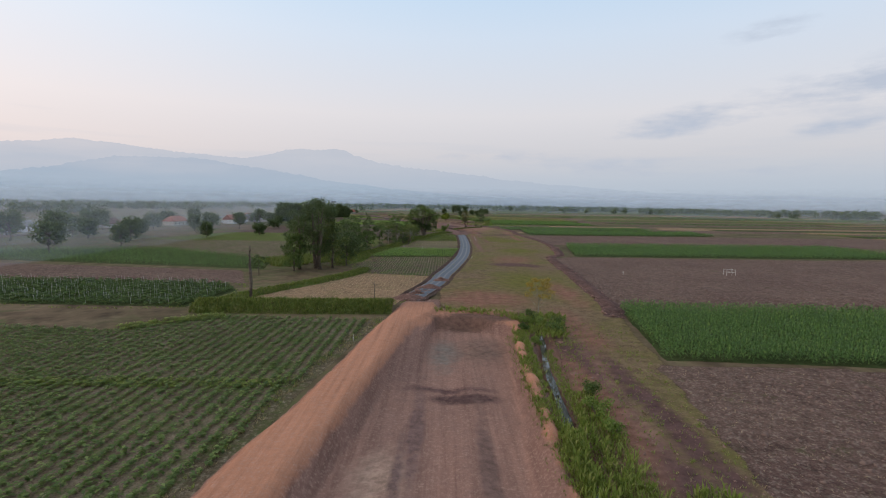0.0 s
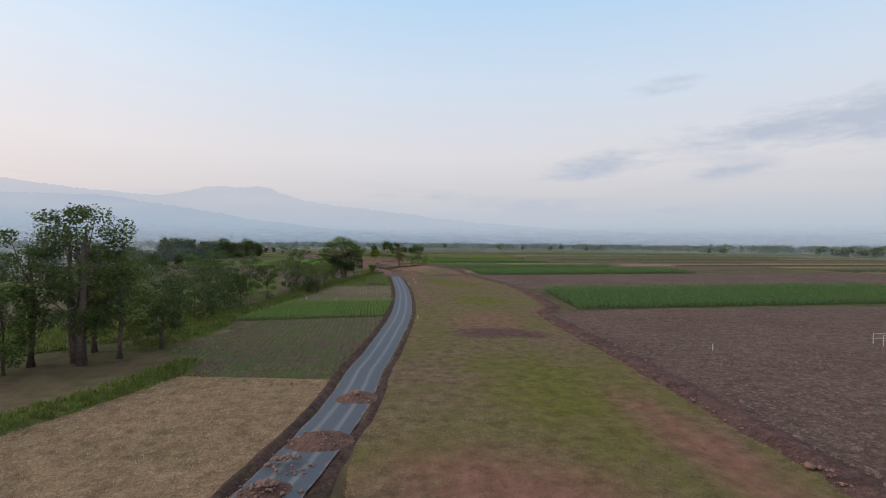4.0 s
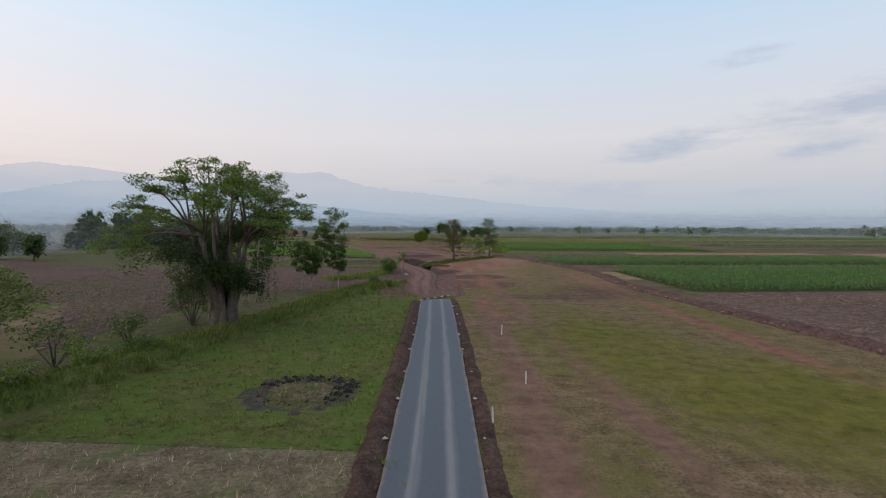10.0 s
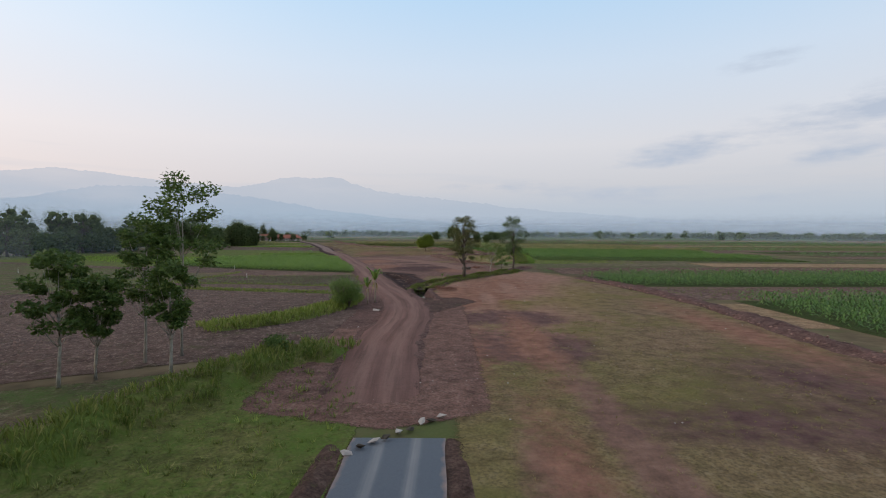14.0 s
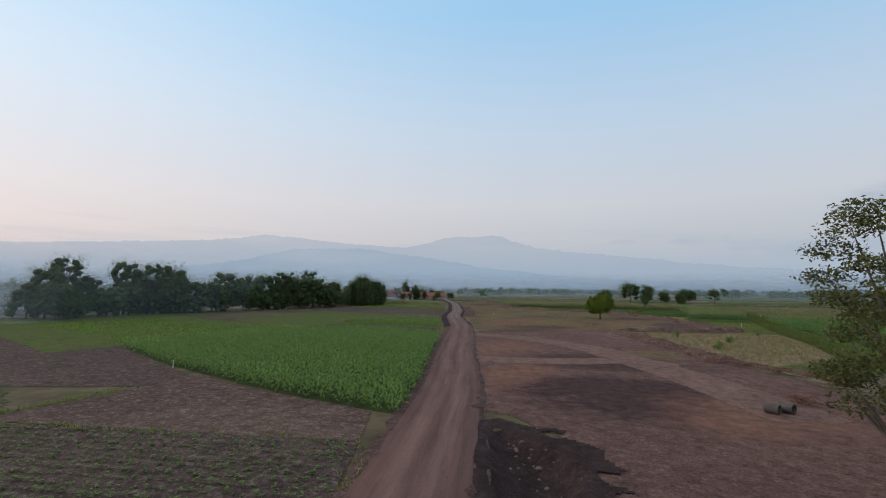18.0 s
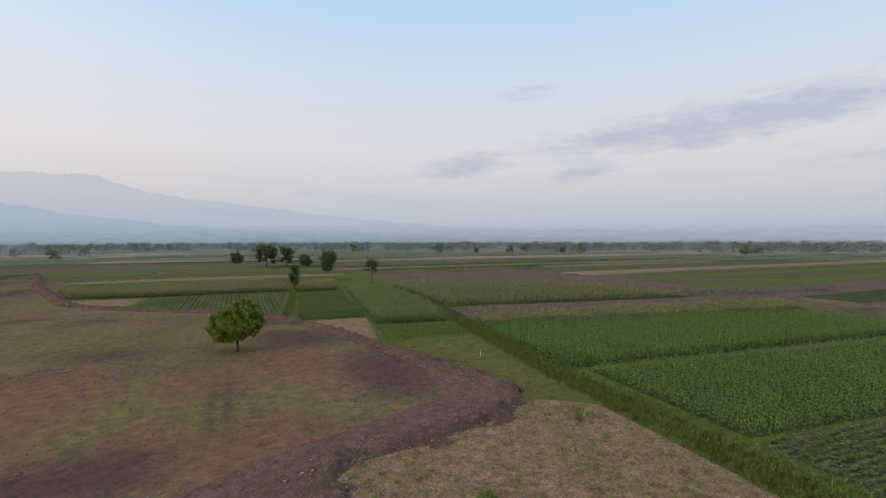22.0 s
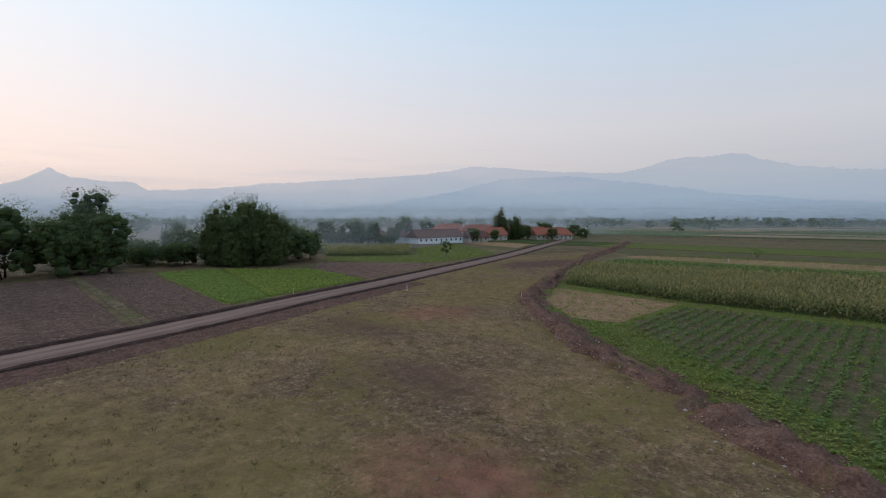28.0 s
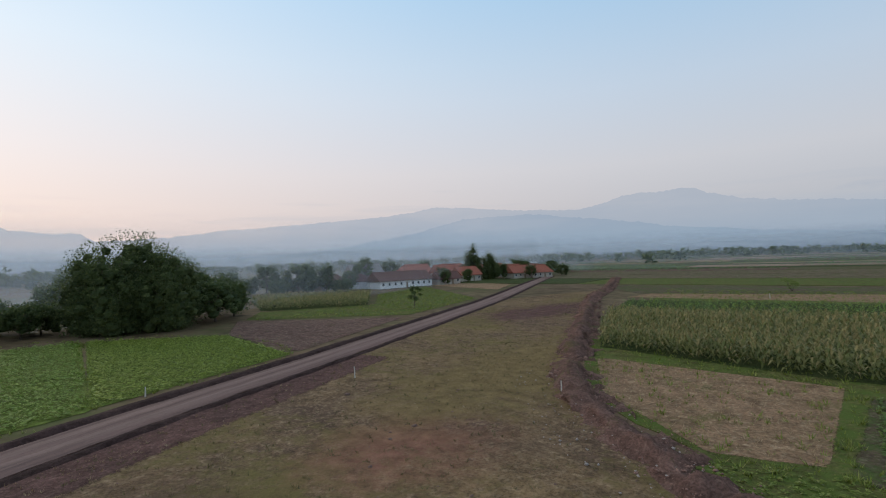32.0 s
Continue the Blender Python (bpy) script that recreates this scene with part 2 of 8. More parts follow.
TRACK = (0.27, 0.155, 0.115)
PINK, RUST, PLUM, STRAWY, LIME = (0.36, 0.20, 0.148), (0.31, 0.155, 0.108), (0.165, 0.092, 0.082), (0.27, 0.195, 0.09), (0.185, 0.17, 0.04)
SOIL = earth("ploughed_soil", (0.155, 0.092, 0.076), (0.20, 0.125, 0.098), (0.33, 0.25, 0.195), 0.06, fleck_amount=0.75, bump=0.9, cover=(0.10, 0.105, 0.04), cover_amount=0.12)
SOIL_DARK = earth("dark_ploughed_soil", (0.12, 0.076, 0.066), (0.155, 0.099, 0.082), (0.29, 0.215, 0.17), 0.06, fleck_amount=0.7, bump=0.9, cover=(0.085, 0.09, 0.035), cover_amount=0.16)
SOIL_GREEN = earth("weedy_soil", (0.145, 0.10, 0.072), (0.125, 0.11, 0.055), (0.27, 0.22, 0.155), 0.09, fleck_amount=0.6, bump=0.8, cover=(0.09, 0.125, 0.035), cover_amount=0.42)
BEAN_SOIL = earth("bean_field_soil", (0.25, 0.185, 0.128), (0.20, 0.155, 0.095), (0.33, 0.26, 0.185), 0.05, fleck_amount=0.6, bump=0.8, cover=(0.12, 0.15, 0.042), cover_amount=0.34)
STUBBLE = earth("stubble_soil", (0.37, 0.232, 0.142), (0.315, 0.205, 0.12), (0.46, 0.335, 0.21), 0.10, fleck_amount=0.8, bump=0.9, cover=(0.14, 0.135, 0.045), cover_amount=0.2)
STUBBLE_DULL = earth("old_stubble_soil", (0.18, 0.132, 0.086), (0.14, 0.115, 0.064), (0.36, 0.29, 0.205), 0.12, fleck_amount=0.75, bump=0.9, cover=(0.095, 0.11, 0.035), cover_amount=0.35)
GRASS = earth("meadow_turf", (0.118, 0.136, 0.038), (0.15, 0.145, 0.048), (0.24, 0.21, 0.09), 0.10, fleck_amount=0.55, bump=0.8, cover=(0.11, 0.15, 0.033), cover_amount=0.45)
STRIP_STAINS = [(15, 135.5, 6.5, 4.2, PLUM, 1.0), (20.5, 133, 3.0, 3.0, PLUM, 0.8), (12.5, 278, 6, 6, PLUM, 1.4), (9.7, 200, 1.3, 30, TRACK, 0.9), (10.8, 240, 1.2, 24, TRACK, 0.85), (15.3, 228, 1.1, 16, TRACK, 0.85), (14.9, 258, 1.2, 22, TRACK, 0.85), (13.8, 288, 1.5, 16, TRACK, 0.8), (31.8, 240, 1.3, 26, RUST, 0.9), (22, 262, 8, 3, PLUM, 0.6), (3, 86, 9, 9, RUST, 0.7), (26, 222, 9, 9, LIME, 0.8), (23, 176, 8, 11, LIME, 0.6), (17, 148, 8, 9, RUST, 0.45), (14, 105, 9, 16, LIME, 0.5), (13, 300, 11, 20, PINK, 0.8), (19, 318, 10, 18, PINK, 1.1), (22, 336, 9, 13, PINK, 1.2)]
MORE_STRIP_STAINS = [(10, 316, 6, 12, PINK, 0.9), (15, 298, 3, 5, LIME, 0.4), (26, 312, 5, 12, LIME, 0.25), (16, 312, 1.4, 14, PINK, 1.2), (8, 298, 3, 3, PLUM, 0.9), (3, 276, 8, 13, RUST, 0.9), (30, 268, 8, 9, PLUM, 0.5), (20, 236, 7, 16, LIME, 0.5), (11, 306, 6, 12, RUST, 1.0), (17, 322, 7, 12, RUST, 0.7), (13, 289.5, 6, 4.5, PLUM, 1.2), (16.5, 300.5, 4, 2.6, LIME, 0.3), (21, 304, 3, 3, LIME, 0.2), (12.6, 304, 1.1, 7, PINK, 1.0), (17, 317, 1.3, 9, PINK, 0.9), (22, 300, 6, 8, LIME, 0.2), (10.5, 36, 2.0, 12, PINK, 0.7), (12.0, 50, 2.0, 8, PINK, 0.7), (14.0, 38, 1.4, 18, PLUM, 0.8), (11, 28, 2, 5, PLUM, 0.7), (14.5, 66, 3, 12, RUST, 0.7), (19.5, 92, 3, 14, RUST, 0.6), (11.8, 255, 1.5, 13, RUST, 0.5), (13.8, 280, 2.0, 13, RUST, 0.7), (33, 285, 3, 20, RUST, 0.5), (10.5, 52, 3, 14, PLUM, 0.6), (9.4, 40, 1.8, 13, RUST, 0.9)]
CLEARED = earth("cleared_strip_soil", (0.225, 0.148, 0.09), (0.205, 0.162, 0.066), (0.31, 0.225, 0.145), 0.05, fleck_amount=0.5, bump=0.7, cover=(0.165, 0.132, 0.05), cover_amount=0.36, cover_scale=0.10,
                spots=STRIP_STAINS + MORE_STRIP_STAINS)
PASTURE_STAINS = [(-15, 405, 9, 17, PLUM, 1.0), (-2, 408, 7, 13, PLUM, 1.0), (-24, 430, 6, 12, RUST, 0.45), (5, 452, 9, 14, RUST, 0.5), (16, 446, 6, 13, PLUM, 0.9), (8, 472, 7, 8, PLUM, 0.7), (-14, 440, 9, 14, STRAWY, 1.0), (-20, 452, 5, 9, RUST, 0.5), (-8, 450, 4, 8, RUST, 0.5), (2, 440, 5, 6, STRAWY, 0.8), (-10, 430, 4, 6, RUST, 0.5), (-14, 426, 8, 6, PLUM, 0.8)]
MORE_PASTURE_STAINS = [(-20, 500, 5, 4, RUST, 0.5), (-46, 525, 5, 6, RUST, 0.5), (-8, 486, 10, 8, STRAWY, 0.6), (-32, 484, 12, 14, STRAWY, 0.7), (-50, 545, 8, 18, STRAWY, 0.9), (-30, 508, 7, 3, PLUM, 0.35), (-45, 514, 8, 3, PLUM, 0.35), (-20, 470, 9, 6, PLUM, 0.5), (-70, 585, 8, 16, PLUM, 0.8), (2, 492, 6, 6, PLUM, 0.7), (-5, 438, 0.8, 15, PLUM, 0.3), (-3.4, 440, 0.8, 15, PLUM, 0.3), (4, 474, 5, 9, PLUM, 0.6), (-20, 480, 14, 10, LIME, 0.2), (-5, 500, 10, 8, LIME, 0.3), (-24, 446, 8, 16, RUST, 0.6), (0, 425, 7, 9, RUST, 0.6)]
HEATH = earth("dry_pasture_soil", (0.17, 0.112, 0.078), (0.275, 0.186, 0.10), (0.38, 0.275, 0.17), 0.11, fleck_amount=0.7, bump=0.8, cover=(0.195, 0.15, 0.06), cover_amount=0.42, cover_scale=0.09,
              spots=PASTURE_STAINS + MORE_PASTURE_STAINS)
RED = earth("red_dirt", (0.25, 0.14, 0.112), (0.30, 0.175, 0.135), (0.40, 0.26, 0.21), 0.14, grain=3.5, fleck_amount=0.5, bump=0.7)
RED_DARK = earth("dark_red_dirt", (0.17, 0.095, 0.082), (0.135, 0.078, 0.068), (0.28, 0.175, 0.145), 0.25, grain=3.0, fleck_amount=0.55, bump=0.8)
# soil tone darkened to hold the shadow on the road's left bank
SHOULDER = earth("dark_shoulder_soil", (0.128, 0.076, 0.062), (0.10, 0.062, 0.052), (0.23, 0.15, 0.122), 0.3, grain=3.0, fleck_amount=0.5, bump=0.9, cover=(0.10, 0.10, 0.035), cover_amount=0.15)
GRADED = earth("graded_red_earth", (0.23, 0.128, 0.102), (0.185, 0.102, 0.084), (0.31, 0.20, 0.165), 0.10, grain=2.6, fleck_amount=0.5, bump=0.8,
               spots=[(-8, 362, 4, 9, RUST, 0.8), (2, 356, 9, 8, (0.115, 0.064, 0.058), 1.4), (0, 374, 9, 7, (0.13, 0.073, 0.064), 1.1), (10, 352, 6, 7, RUST, 0.7), (-14, 384, 5, 10, RUST, 0.7), (6, 384, 6, 5, STRAWY, 0.4)])
BERM_SOIL = earth("turned_berm_soil", (0.215, 0.125, 0.10), (0.165, 0.098, 0.08), (0.31, 0.20, 0.16), 0.25, grain=3.0, fleck_amount=0.55, bump=0.8, cover=(0.13, 0.115, 0.045), cover_amount=0.2)
ORANGE = earth("orange_spoil", (0.54, 0.285, 0.185), (0.44, 0.24, 0.165), (0.62, 0.40, 0.28), 0.22, grain=5.0, fleck_amount=0.5, bump=0.7)
CUT = earth("graded_subsoil", (0.36, 0.20, 0.15), (0.29, 0.165, 0.128), (0.44, 0.28, 0.22), 0.16, grain=4.2, fleck_amount=0.4, bump=0.3, crumb=0.2, blotch=0.25,
            streak=True,
            # soil tones by height; the dark middle band paints shade on the slope
            height_tones=[(-1.2, (0.265, 0.145, 0.112)), (-0.95, (0.19, 0.108, 0.088)), (0.05, (0.20, 0.11, 0.088)), (0.4, (0.38, 0.172, 0.105)), (0.8, (0.47, 0.212, 0.125))],
            spots=[(0.5, 69.5, 7, 2.6, (0.19, 0.108, 0.082), 1.0), (-8.5, 29, 2.4, 5, (0.50, 0.32, 0.24), 0.6), (-2.2, 43.5, 3.2, 1.3, (0.15, 0.085, 0.075), 1.0), (-3.5, 45.6, 4.2, 0.9, (0.17, 0.095, 0.085), 0.8), (0.5, 58, 4, 6, (0.25, 0.155, 0.12), 0.6), (-4, 56, 2, 7, (0.27, 0.21, 0.175), 0.5), (-6.4, 36, 0.7, 9, (0.25, 0.15, 0.13), 0.8), (-1.0, 31, 0.7, 12, (0.24, 0.145, 0.12), 0.7), (-7.4, 27, 0.5, 9, (0.24, 0.15, 0.13), 0.7)])
CROP_TURF = earth("leafy_crop_floor", (0.13, 0.18, 0.035), (0.16, 0.20, 0.042), (0.22, 0.24, 0.07), 0.1, fleck_amount=0.4, bump=0.6, crumb=0.5)
DRY_GRASS = earth("dry_short_grass", (0.175, 0.15, 0.062), (0.145, 0.135, 0.045), (0.26, 0.21, 0.11), 0.09, fleck_amount=0.4, bump=0.6, cover=(0.12, 0.13, 0.04), cover_amount=0.4, crumb=0.4)
TRACK_SOIL = earth("worn_track_soil", (0.265, 0.15, 0.118), (0.225, 0.128, 0.10), (0.34, 0.23, 0.19), 0.2, grain=3.0, fleck_amount=0.4, bump=0.5, crumb=0.4)
PLUM_SOIL = earth("plum_soil", (0.21, 0.118, 0.10), (0.25, 0.142, 0.116), (0.29, 0.185, 0.15), 0.12, grain=2.6, fleck_amount=0.5, bump=0.8, cover=(0.13, 0.11, 0.045), cover_amount=0.2)
PIT_SOIL = earth("damp_dark_soil", (0.056, 0.034, 0.032), (0.078, 0.048, 0.044), (0.12, 0.08, 0.07), 0.2, grain=2.6, fleck_amount=0.4, bump=0.8)
FAR = earth("far_farmland", (0.15, 0.118, 0.064), (0.175, 0.115, 0.076), (0.22, 0.17, 0.105), 0.012, grain=0.12, fleck_amount=0.5, bump=0.3, cover=(0.10, 0.108, 0.04), cover_amount=0.34, cover_scale=0.03)
# floor colour darkened as the shade under crops; dark crop strips use it too
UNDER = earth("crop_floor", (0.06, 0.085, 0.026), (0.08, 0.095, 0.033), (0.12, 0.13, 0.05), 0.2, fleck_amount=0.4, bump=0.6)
CHAR = plain("char", (0.018, 0.016, 0.015), (0.04, 0.034, 0.03), 2.0, 0.95, 0.5, spec=0.1)
ASH = plain("burnt_ground", (0.03, 0.027, 0.024), (0.11, 0.085, 0.065), 1.3, 0.95, 0.6, spec=0.1)

MAIZE_GREEN = leafy("green_maize_leaf", (0.075, 0.14, 0.033), (0.125, 0.215, 0.05), (0.195, 0.28, 0.07), thin=0.35)
MAIZE_BRIGHT = leafy("young_maize_leaf", (0.115, 0.195, 0.03), (0.18, 0.28, 0.048), (0.26, 0.34, 0.08), thin=0.35)
MAIZE_YOUNG = leafy("knee_high_maize_leaf", (0.095, 0.17, 0.03), (0.15, 0.25, 0.048), (0.225, 0.31, 0.08), thin=0.35)
MAIZE_RIPE = leafy("ripening_maize_leaf", (0.13, 0.15, 0.045), (0.215, 0.215, 0.068), (0.38, 0.30, 0.13), thin=0.35)
TASSEL = leafy("maize_tassel", (0.28, 0.22, 0.09), (0.38, 0.31, 0.14), (0.44, 0.37, 0.18))
CROP = leafy("low_crop_leaf", (0.09, 0.15, 0.035), (0.15, 0.22, 0.05), (0.22, 0.26, 0.075), thin=0.3)
BUND_BLADE = leafy("bund_grass_blade", (0.10, 0.138, 0.028), (0.165, 0.205, 0.042), (0.26, 0.25, 0.08), thin=0.45)
BEAN_LEAF = leafy("bean_leaf", (0.075, 0.118, 0.028), (0.135, 0.19, 0.044), (0.23, 0.275, 0.08), thin=0.3)
CROP_BRIGHT = leafy("bright_crop_leaf", (0.15, 0.25, 0.035), (0.22, 0.33, 0.05), (0.29, 0.38, 0.08), thin=0.35)
CROP_LIGHT = leafy("light_crop_leaf", (0.22, 0.29, 0.045), (0.30, 0.37, 0.065), (0.37, 0.42, 0.10), thin=0.35)
BLADE = leafy("grass_blade", (0.135, 0.18, 0.03), (0.225, 0.275, 0.053), (0.33, 0.315, 0.10), thin=0.35)
DITCH_BLADE = leafy("ditch_grass_blade", (0.095, 0.125, 0.027), (0.16, 0.185, 0.042), (0.25, 0.235, 0.08), thin=0.35)
BLADE_DRY = leafy("dry_grass_blade", (0.20, 0.165, 0.07), (0.30, 0.235, 0.115), (0.36, 0.28, 0.15))
STRAW = leafy("straw", (0.36, 0.26, 0.15), (0.48, 0.355, 0.21), (0.55, 0.43, 0.28), thin=0.1, rough=0.8)
STRAW_DULL = leafy("weathered_straw", (0.22, 0.16, 0.115), (0.30, 0.225, 0.165), (0.38, 0.30, 0.22), thin=0.1, rough=0.8)
LEAF_DARK = leafy("dark_tree_leaf", (0.064, 0.094, 0.036), (0.098, 0.135, 0.046), (0.145, 0.18, 0.06), thin=0.45)
LEAF_BAMBOO = leafy("bamboo_leaf", (0.062, 0.086, 0.032), (0.098, 0.13, 0.042), (0.15, 0.175, 0.058), thin=0.4)
LEAF_MID = leafy("tree_leaf", (0.05, 0.085, 0.02), (0.095, 0.15, 0.034), (0.165, 0.21, 0.055), thin=0.35)
# leaf green darkened to paint shade inside the old tree; one bush shares it
LEAF_SHADE = leafy("shade_green_leaf", (0.03, 0.048, 0.017), (0.055, 0.08, 0.025), (0.09, 0.118, 0.036), thin=0.3)
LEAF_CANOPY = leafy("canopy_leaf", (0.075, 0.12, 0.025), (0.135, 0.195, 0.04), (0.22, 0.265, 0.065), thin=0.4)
LEAF_LIGHT = leafy("young_tree_leaf", (0.11, 0.17, 0.03), (0.18, 0.25, 0.05), (0.26, 0.29, 0.08), thin=0.35)
LEAF_OLIVE = leafy("olive_feathery_leaf", (0.09, 0.125, 0.03), (0.15, 0.185, 0.05), (0.23, 0.24, 0.075), thin=0.4)
LEAF_YELLOW = leafy("flowering_tree_leaf", (0.20, 0.17, 0.035), (0.42, 0.29, 0.05), (0.55, 0.39, 0.07))
LEAF_MANGO = leafy("mango_leaf", (0.085, 0.13, 0.018), (0.225, 0.29, 0.034), (0.54, 0.55, 0.085), thin=0.42)
BARK = plain("bark", (0.085, 0.064, 0.05), (0.155, 0.125, 0.10), 3.0, 0.9, 0.8)
PALE_BARK = plain("pale_bark", (0.36, 0.33, 0.28), (0.22, 0.19, 0.15), 3.0, 0.9, 0.6)
ROOT = plain("torn_root_wood", (0.17, 0.075, 0.05), (0.24, 0.12, 0.085), 4.0, 0.9, 0.6)
STONE = plain("rubble_stone", (0.30, 0.26, 0.24), (0.42, 0.37, 0.33), 3.0, 0.9, 0.5)
CLOD = plain("soil_clod", (0.20, 0.135, 0.11), (0.15, 0.10, 0.085), 2.0, 0.95, 0.6, spec=0.1)
CLOD_RED = plain("red_soil_clod", (0.29, 0.175, 0.14), (0.20, 0.12, 0.10), 2.0, 0.95, 0.6, spec=0.1)
WHITE_WALL = plain("white_render", (0.87, 0.88, 0.89), (0.78, 0.79, 0.80), 0.6, 0.8, 0.1)
CREAM_WALL = plain("cream_render", (0.52, 0.47, 0.40), (0.40, 0.36, 0.31), 0.6, 0.8, 0.1)
DARK_ROOF = plain("brown_roof_tile", (0.10, 0.05, 0.045), (0.16, 0.085, 0.07), 2.0, 0.85, 0.4)
RED_ROOF = plain("red_roof_tile", (0.36, 0.118, 0.074), (0.20, 0.075, 0.055), 1.2, 0.85, 0.4)
GREY_ROOF = plain("weathered_sheet_roof", (0.26, 0.25, 0.25), (0.18, 0.16, 0.15), 0.8, 0.6, 0.2)
GLASS = plain("dark_window_glass", (0.03, 0.035, 0.045), (0.05, 0.055, 0.065), 1.0, 0.15, 0.0, spec=0.5)
STAINED = plain("stained_concrete", (0.085, 0.07, 0.062), (0.13, 0.105, 0.09), 2.0, 0.9, 0.4)
WOOD = plain("weathered_wood", (0.22, 0.17, 0.125), (0.32, 0.26, 0.2), 4.0, 0.9, 0.5)
PALE_STAKE = plain("whitewashed_stake", (0.62, 0.60, 0.55), (0.45, 0.42, 0.38), 5.0, 0.85, 0.2)


def road_material():
    """Compacted grey stone: darker sides, two paler wheel tracks, dusty edges."""
    m, n = shader("crushed_stone_road")
    p = n.add("ShaderNodeNewGeometry").outputs["Position"]
    u = n.add("ShaderNodeSeparateXYZ", {0: n.add("ShaderNodeUVMap").outputs[0]}).outputs[0]
    wobble = n.math("MULTIPLY", n.math("SUBTRACT", n.noise(p, 0.35, 3), 0.5), 0.06)
    u = n.math("ADD", u, wobble)
    side = n.math("ABSOLUTE", n.math("SUBTRACT", u, 0.5))
    track = n.math("ABSOLUTE", n.math("SUBTRACT", side, 0.185))
    worn = n.ramp(track, [(0.01, (0.85,) * 3), (0.085, (0, 0, 0))], True)
    worn = n.mix(0.45, worn, n.noise(p, 0.9, 4), "MULTIPLY")
    color = n.mix(n.noise(p, 7.0, 5, 0.8), (0.062, 0.070, 0.088, 1), (0.105, 0.113, 0.132, 1))
    worn = n.mix(1.0, worn, n.ramp(n.noise(n.add("ShaderNodeMapping", {0: n.add("ShaderNodeUVMap").outputs[0], 3: (26.0, 0.05, 1.0)}).outputs[0], 1.0, 4, 0.6), [(0.3, (0.35,) * 3), (0.65, (1.1,) * 3)]), "MULTIPLY")
    color = n.mix(worn, color, (0.235, 0.222, 0.22, 1))
    edge = n.math("ADD", side, n.math("MULTIPLY", n.math("SUBTRACT", n.noise(p, 1.6, 4), 0.5), 0.12))
    color = n.mix(n.ramp(edge, [(0.455, (0, 0, 0)), (0.52, (0.9,) * 3)]), color, (0.26, 0.17, 0.14, 1))
    finish(n, color, 0.75, n.noise(p, 14.0, 4, 0.8), 0.5, 0.03, spec=0.35)
    return m


ROAD = road_material()


def dirt_track_material(name, a, b):
    """Dirt road: wheel tracks polished paler, loose edges."""
    m, n = shader(name)
    p = n.add("ShaderNodeNewGeometry").outputs["Position"]
    u = n.add("ShaderNodeSeparateXYZ", {0: n.add("ShaderNodeUVMap").outputs[0]}).outputs[0]
    u = n.math("ADD", u, n.math("MULTIPLY", n.math("SUBTRACT", n.noise(p, 0.22, 3), 0.5), 0.14))
    side = n.math("ABSOLUTE", n.math("SUBTRACT", u, 0.5))
    worn = n.ramp(n.math("ABSOLUTE", n.math("SUBTRACT", side, 0.17)), [(0.02, (0.45,) * 3), (0.16, (0, 0, 0))], True)
    color = n.mix(n.noise(p, 0.35, 5, 0.6), (*a, 1), tuple(v * 0.72 for v in a) + (1,))
    color = n.mix(worn, color, (*b, 1))
    uv_ = n.add("ShaderNodeUVMap").outputs[0]
    rut = n.noise(n.add("ShaderNodeMapping", {0: uv_, 3: (9.0, 0.06, 1.0)}).outputs[0], 1.0, 5, 0.7)
    color = n.mix(1.0, color, n.ramp(rut, [(0.3, (0.6,) * 3), (0.5, (0.95,) * 3), (0.7, (1.2,) * 3)]), "MULTIPLY")
    g = n.noise(p, 4.0, 6, 0.75)
    color = n.mix(n.ramp(g, [(0.32, (0.5,) * 3), (0.5, (0, 0, 0))]), color, n.mix(0.5, color, (0.05, 0.03, 0.025, 1)))
    finish(n, color, 0.95, g, 0.6, 0.08, spec=0.1, ragged=True)
    return m


DIRT_ROAD = dirt_track_material("dirt_road_surface", (0.178, 0.094, 0.078), (0.24, 0.138, 0.112))
VILLAGE_ROAD = dirt_track_material("village_road_surface", (0.195, 0.128, 0.112), (0.27, 0.19, 0.165))


def water_material():
    m, n = shader("still_ditch_water")
    p = n.add("ShaderNodeNewGeometry").outputs["Position"]
    finish(n, n.mix(n.noise(p, 1.2, 3), (0.05, 0.05, 0.045, 1), (0.09, 0.08, 0.065, 1)), 0.04, n.noise(p, 3.0, 3), 0.04, 0.02, spec=0.6)
    return m


WATER = water_material()


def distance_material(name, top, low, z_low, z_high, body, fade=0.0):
    """Far hills as a plain backdrop that glows: the haze of kilometres of air is put into its colour, graded from foot
    to crest.
    """
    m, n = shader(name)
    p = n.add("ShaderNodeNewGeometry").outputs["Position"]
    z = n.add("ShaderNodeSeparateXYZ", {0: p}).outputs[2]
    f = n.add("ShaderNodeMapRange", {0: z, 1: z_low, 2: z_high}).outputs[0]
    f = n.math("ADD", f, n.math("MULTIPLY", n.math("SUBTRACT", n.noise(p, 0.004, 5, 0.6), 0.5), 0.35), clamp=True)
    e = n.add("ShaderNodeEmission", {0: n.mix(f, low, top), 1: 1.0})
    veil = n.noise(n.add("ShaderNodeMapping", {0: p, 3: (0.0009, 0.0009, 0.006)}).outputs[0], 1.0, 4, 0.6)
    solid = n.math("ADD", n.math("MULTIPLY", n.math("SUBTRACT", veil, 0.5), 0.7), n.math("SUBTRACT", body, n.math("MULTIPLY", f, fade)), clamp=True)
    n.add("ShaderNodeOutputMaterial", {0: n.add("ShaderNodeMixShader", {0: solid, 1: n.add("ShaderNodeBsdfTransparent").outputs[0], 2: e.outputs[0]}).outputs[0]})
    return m


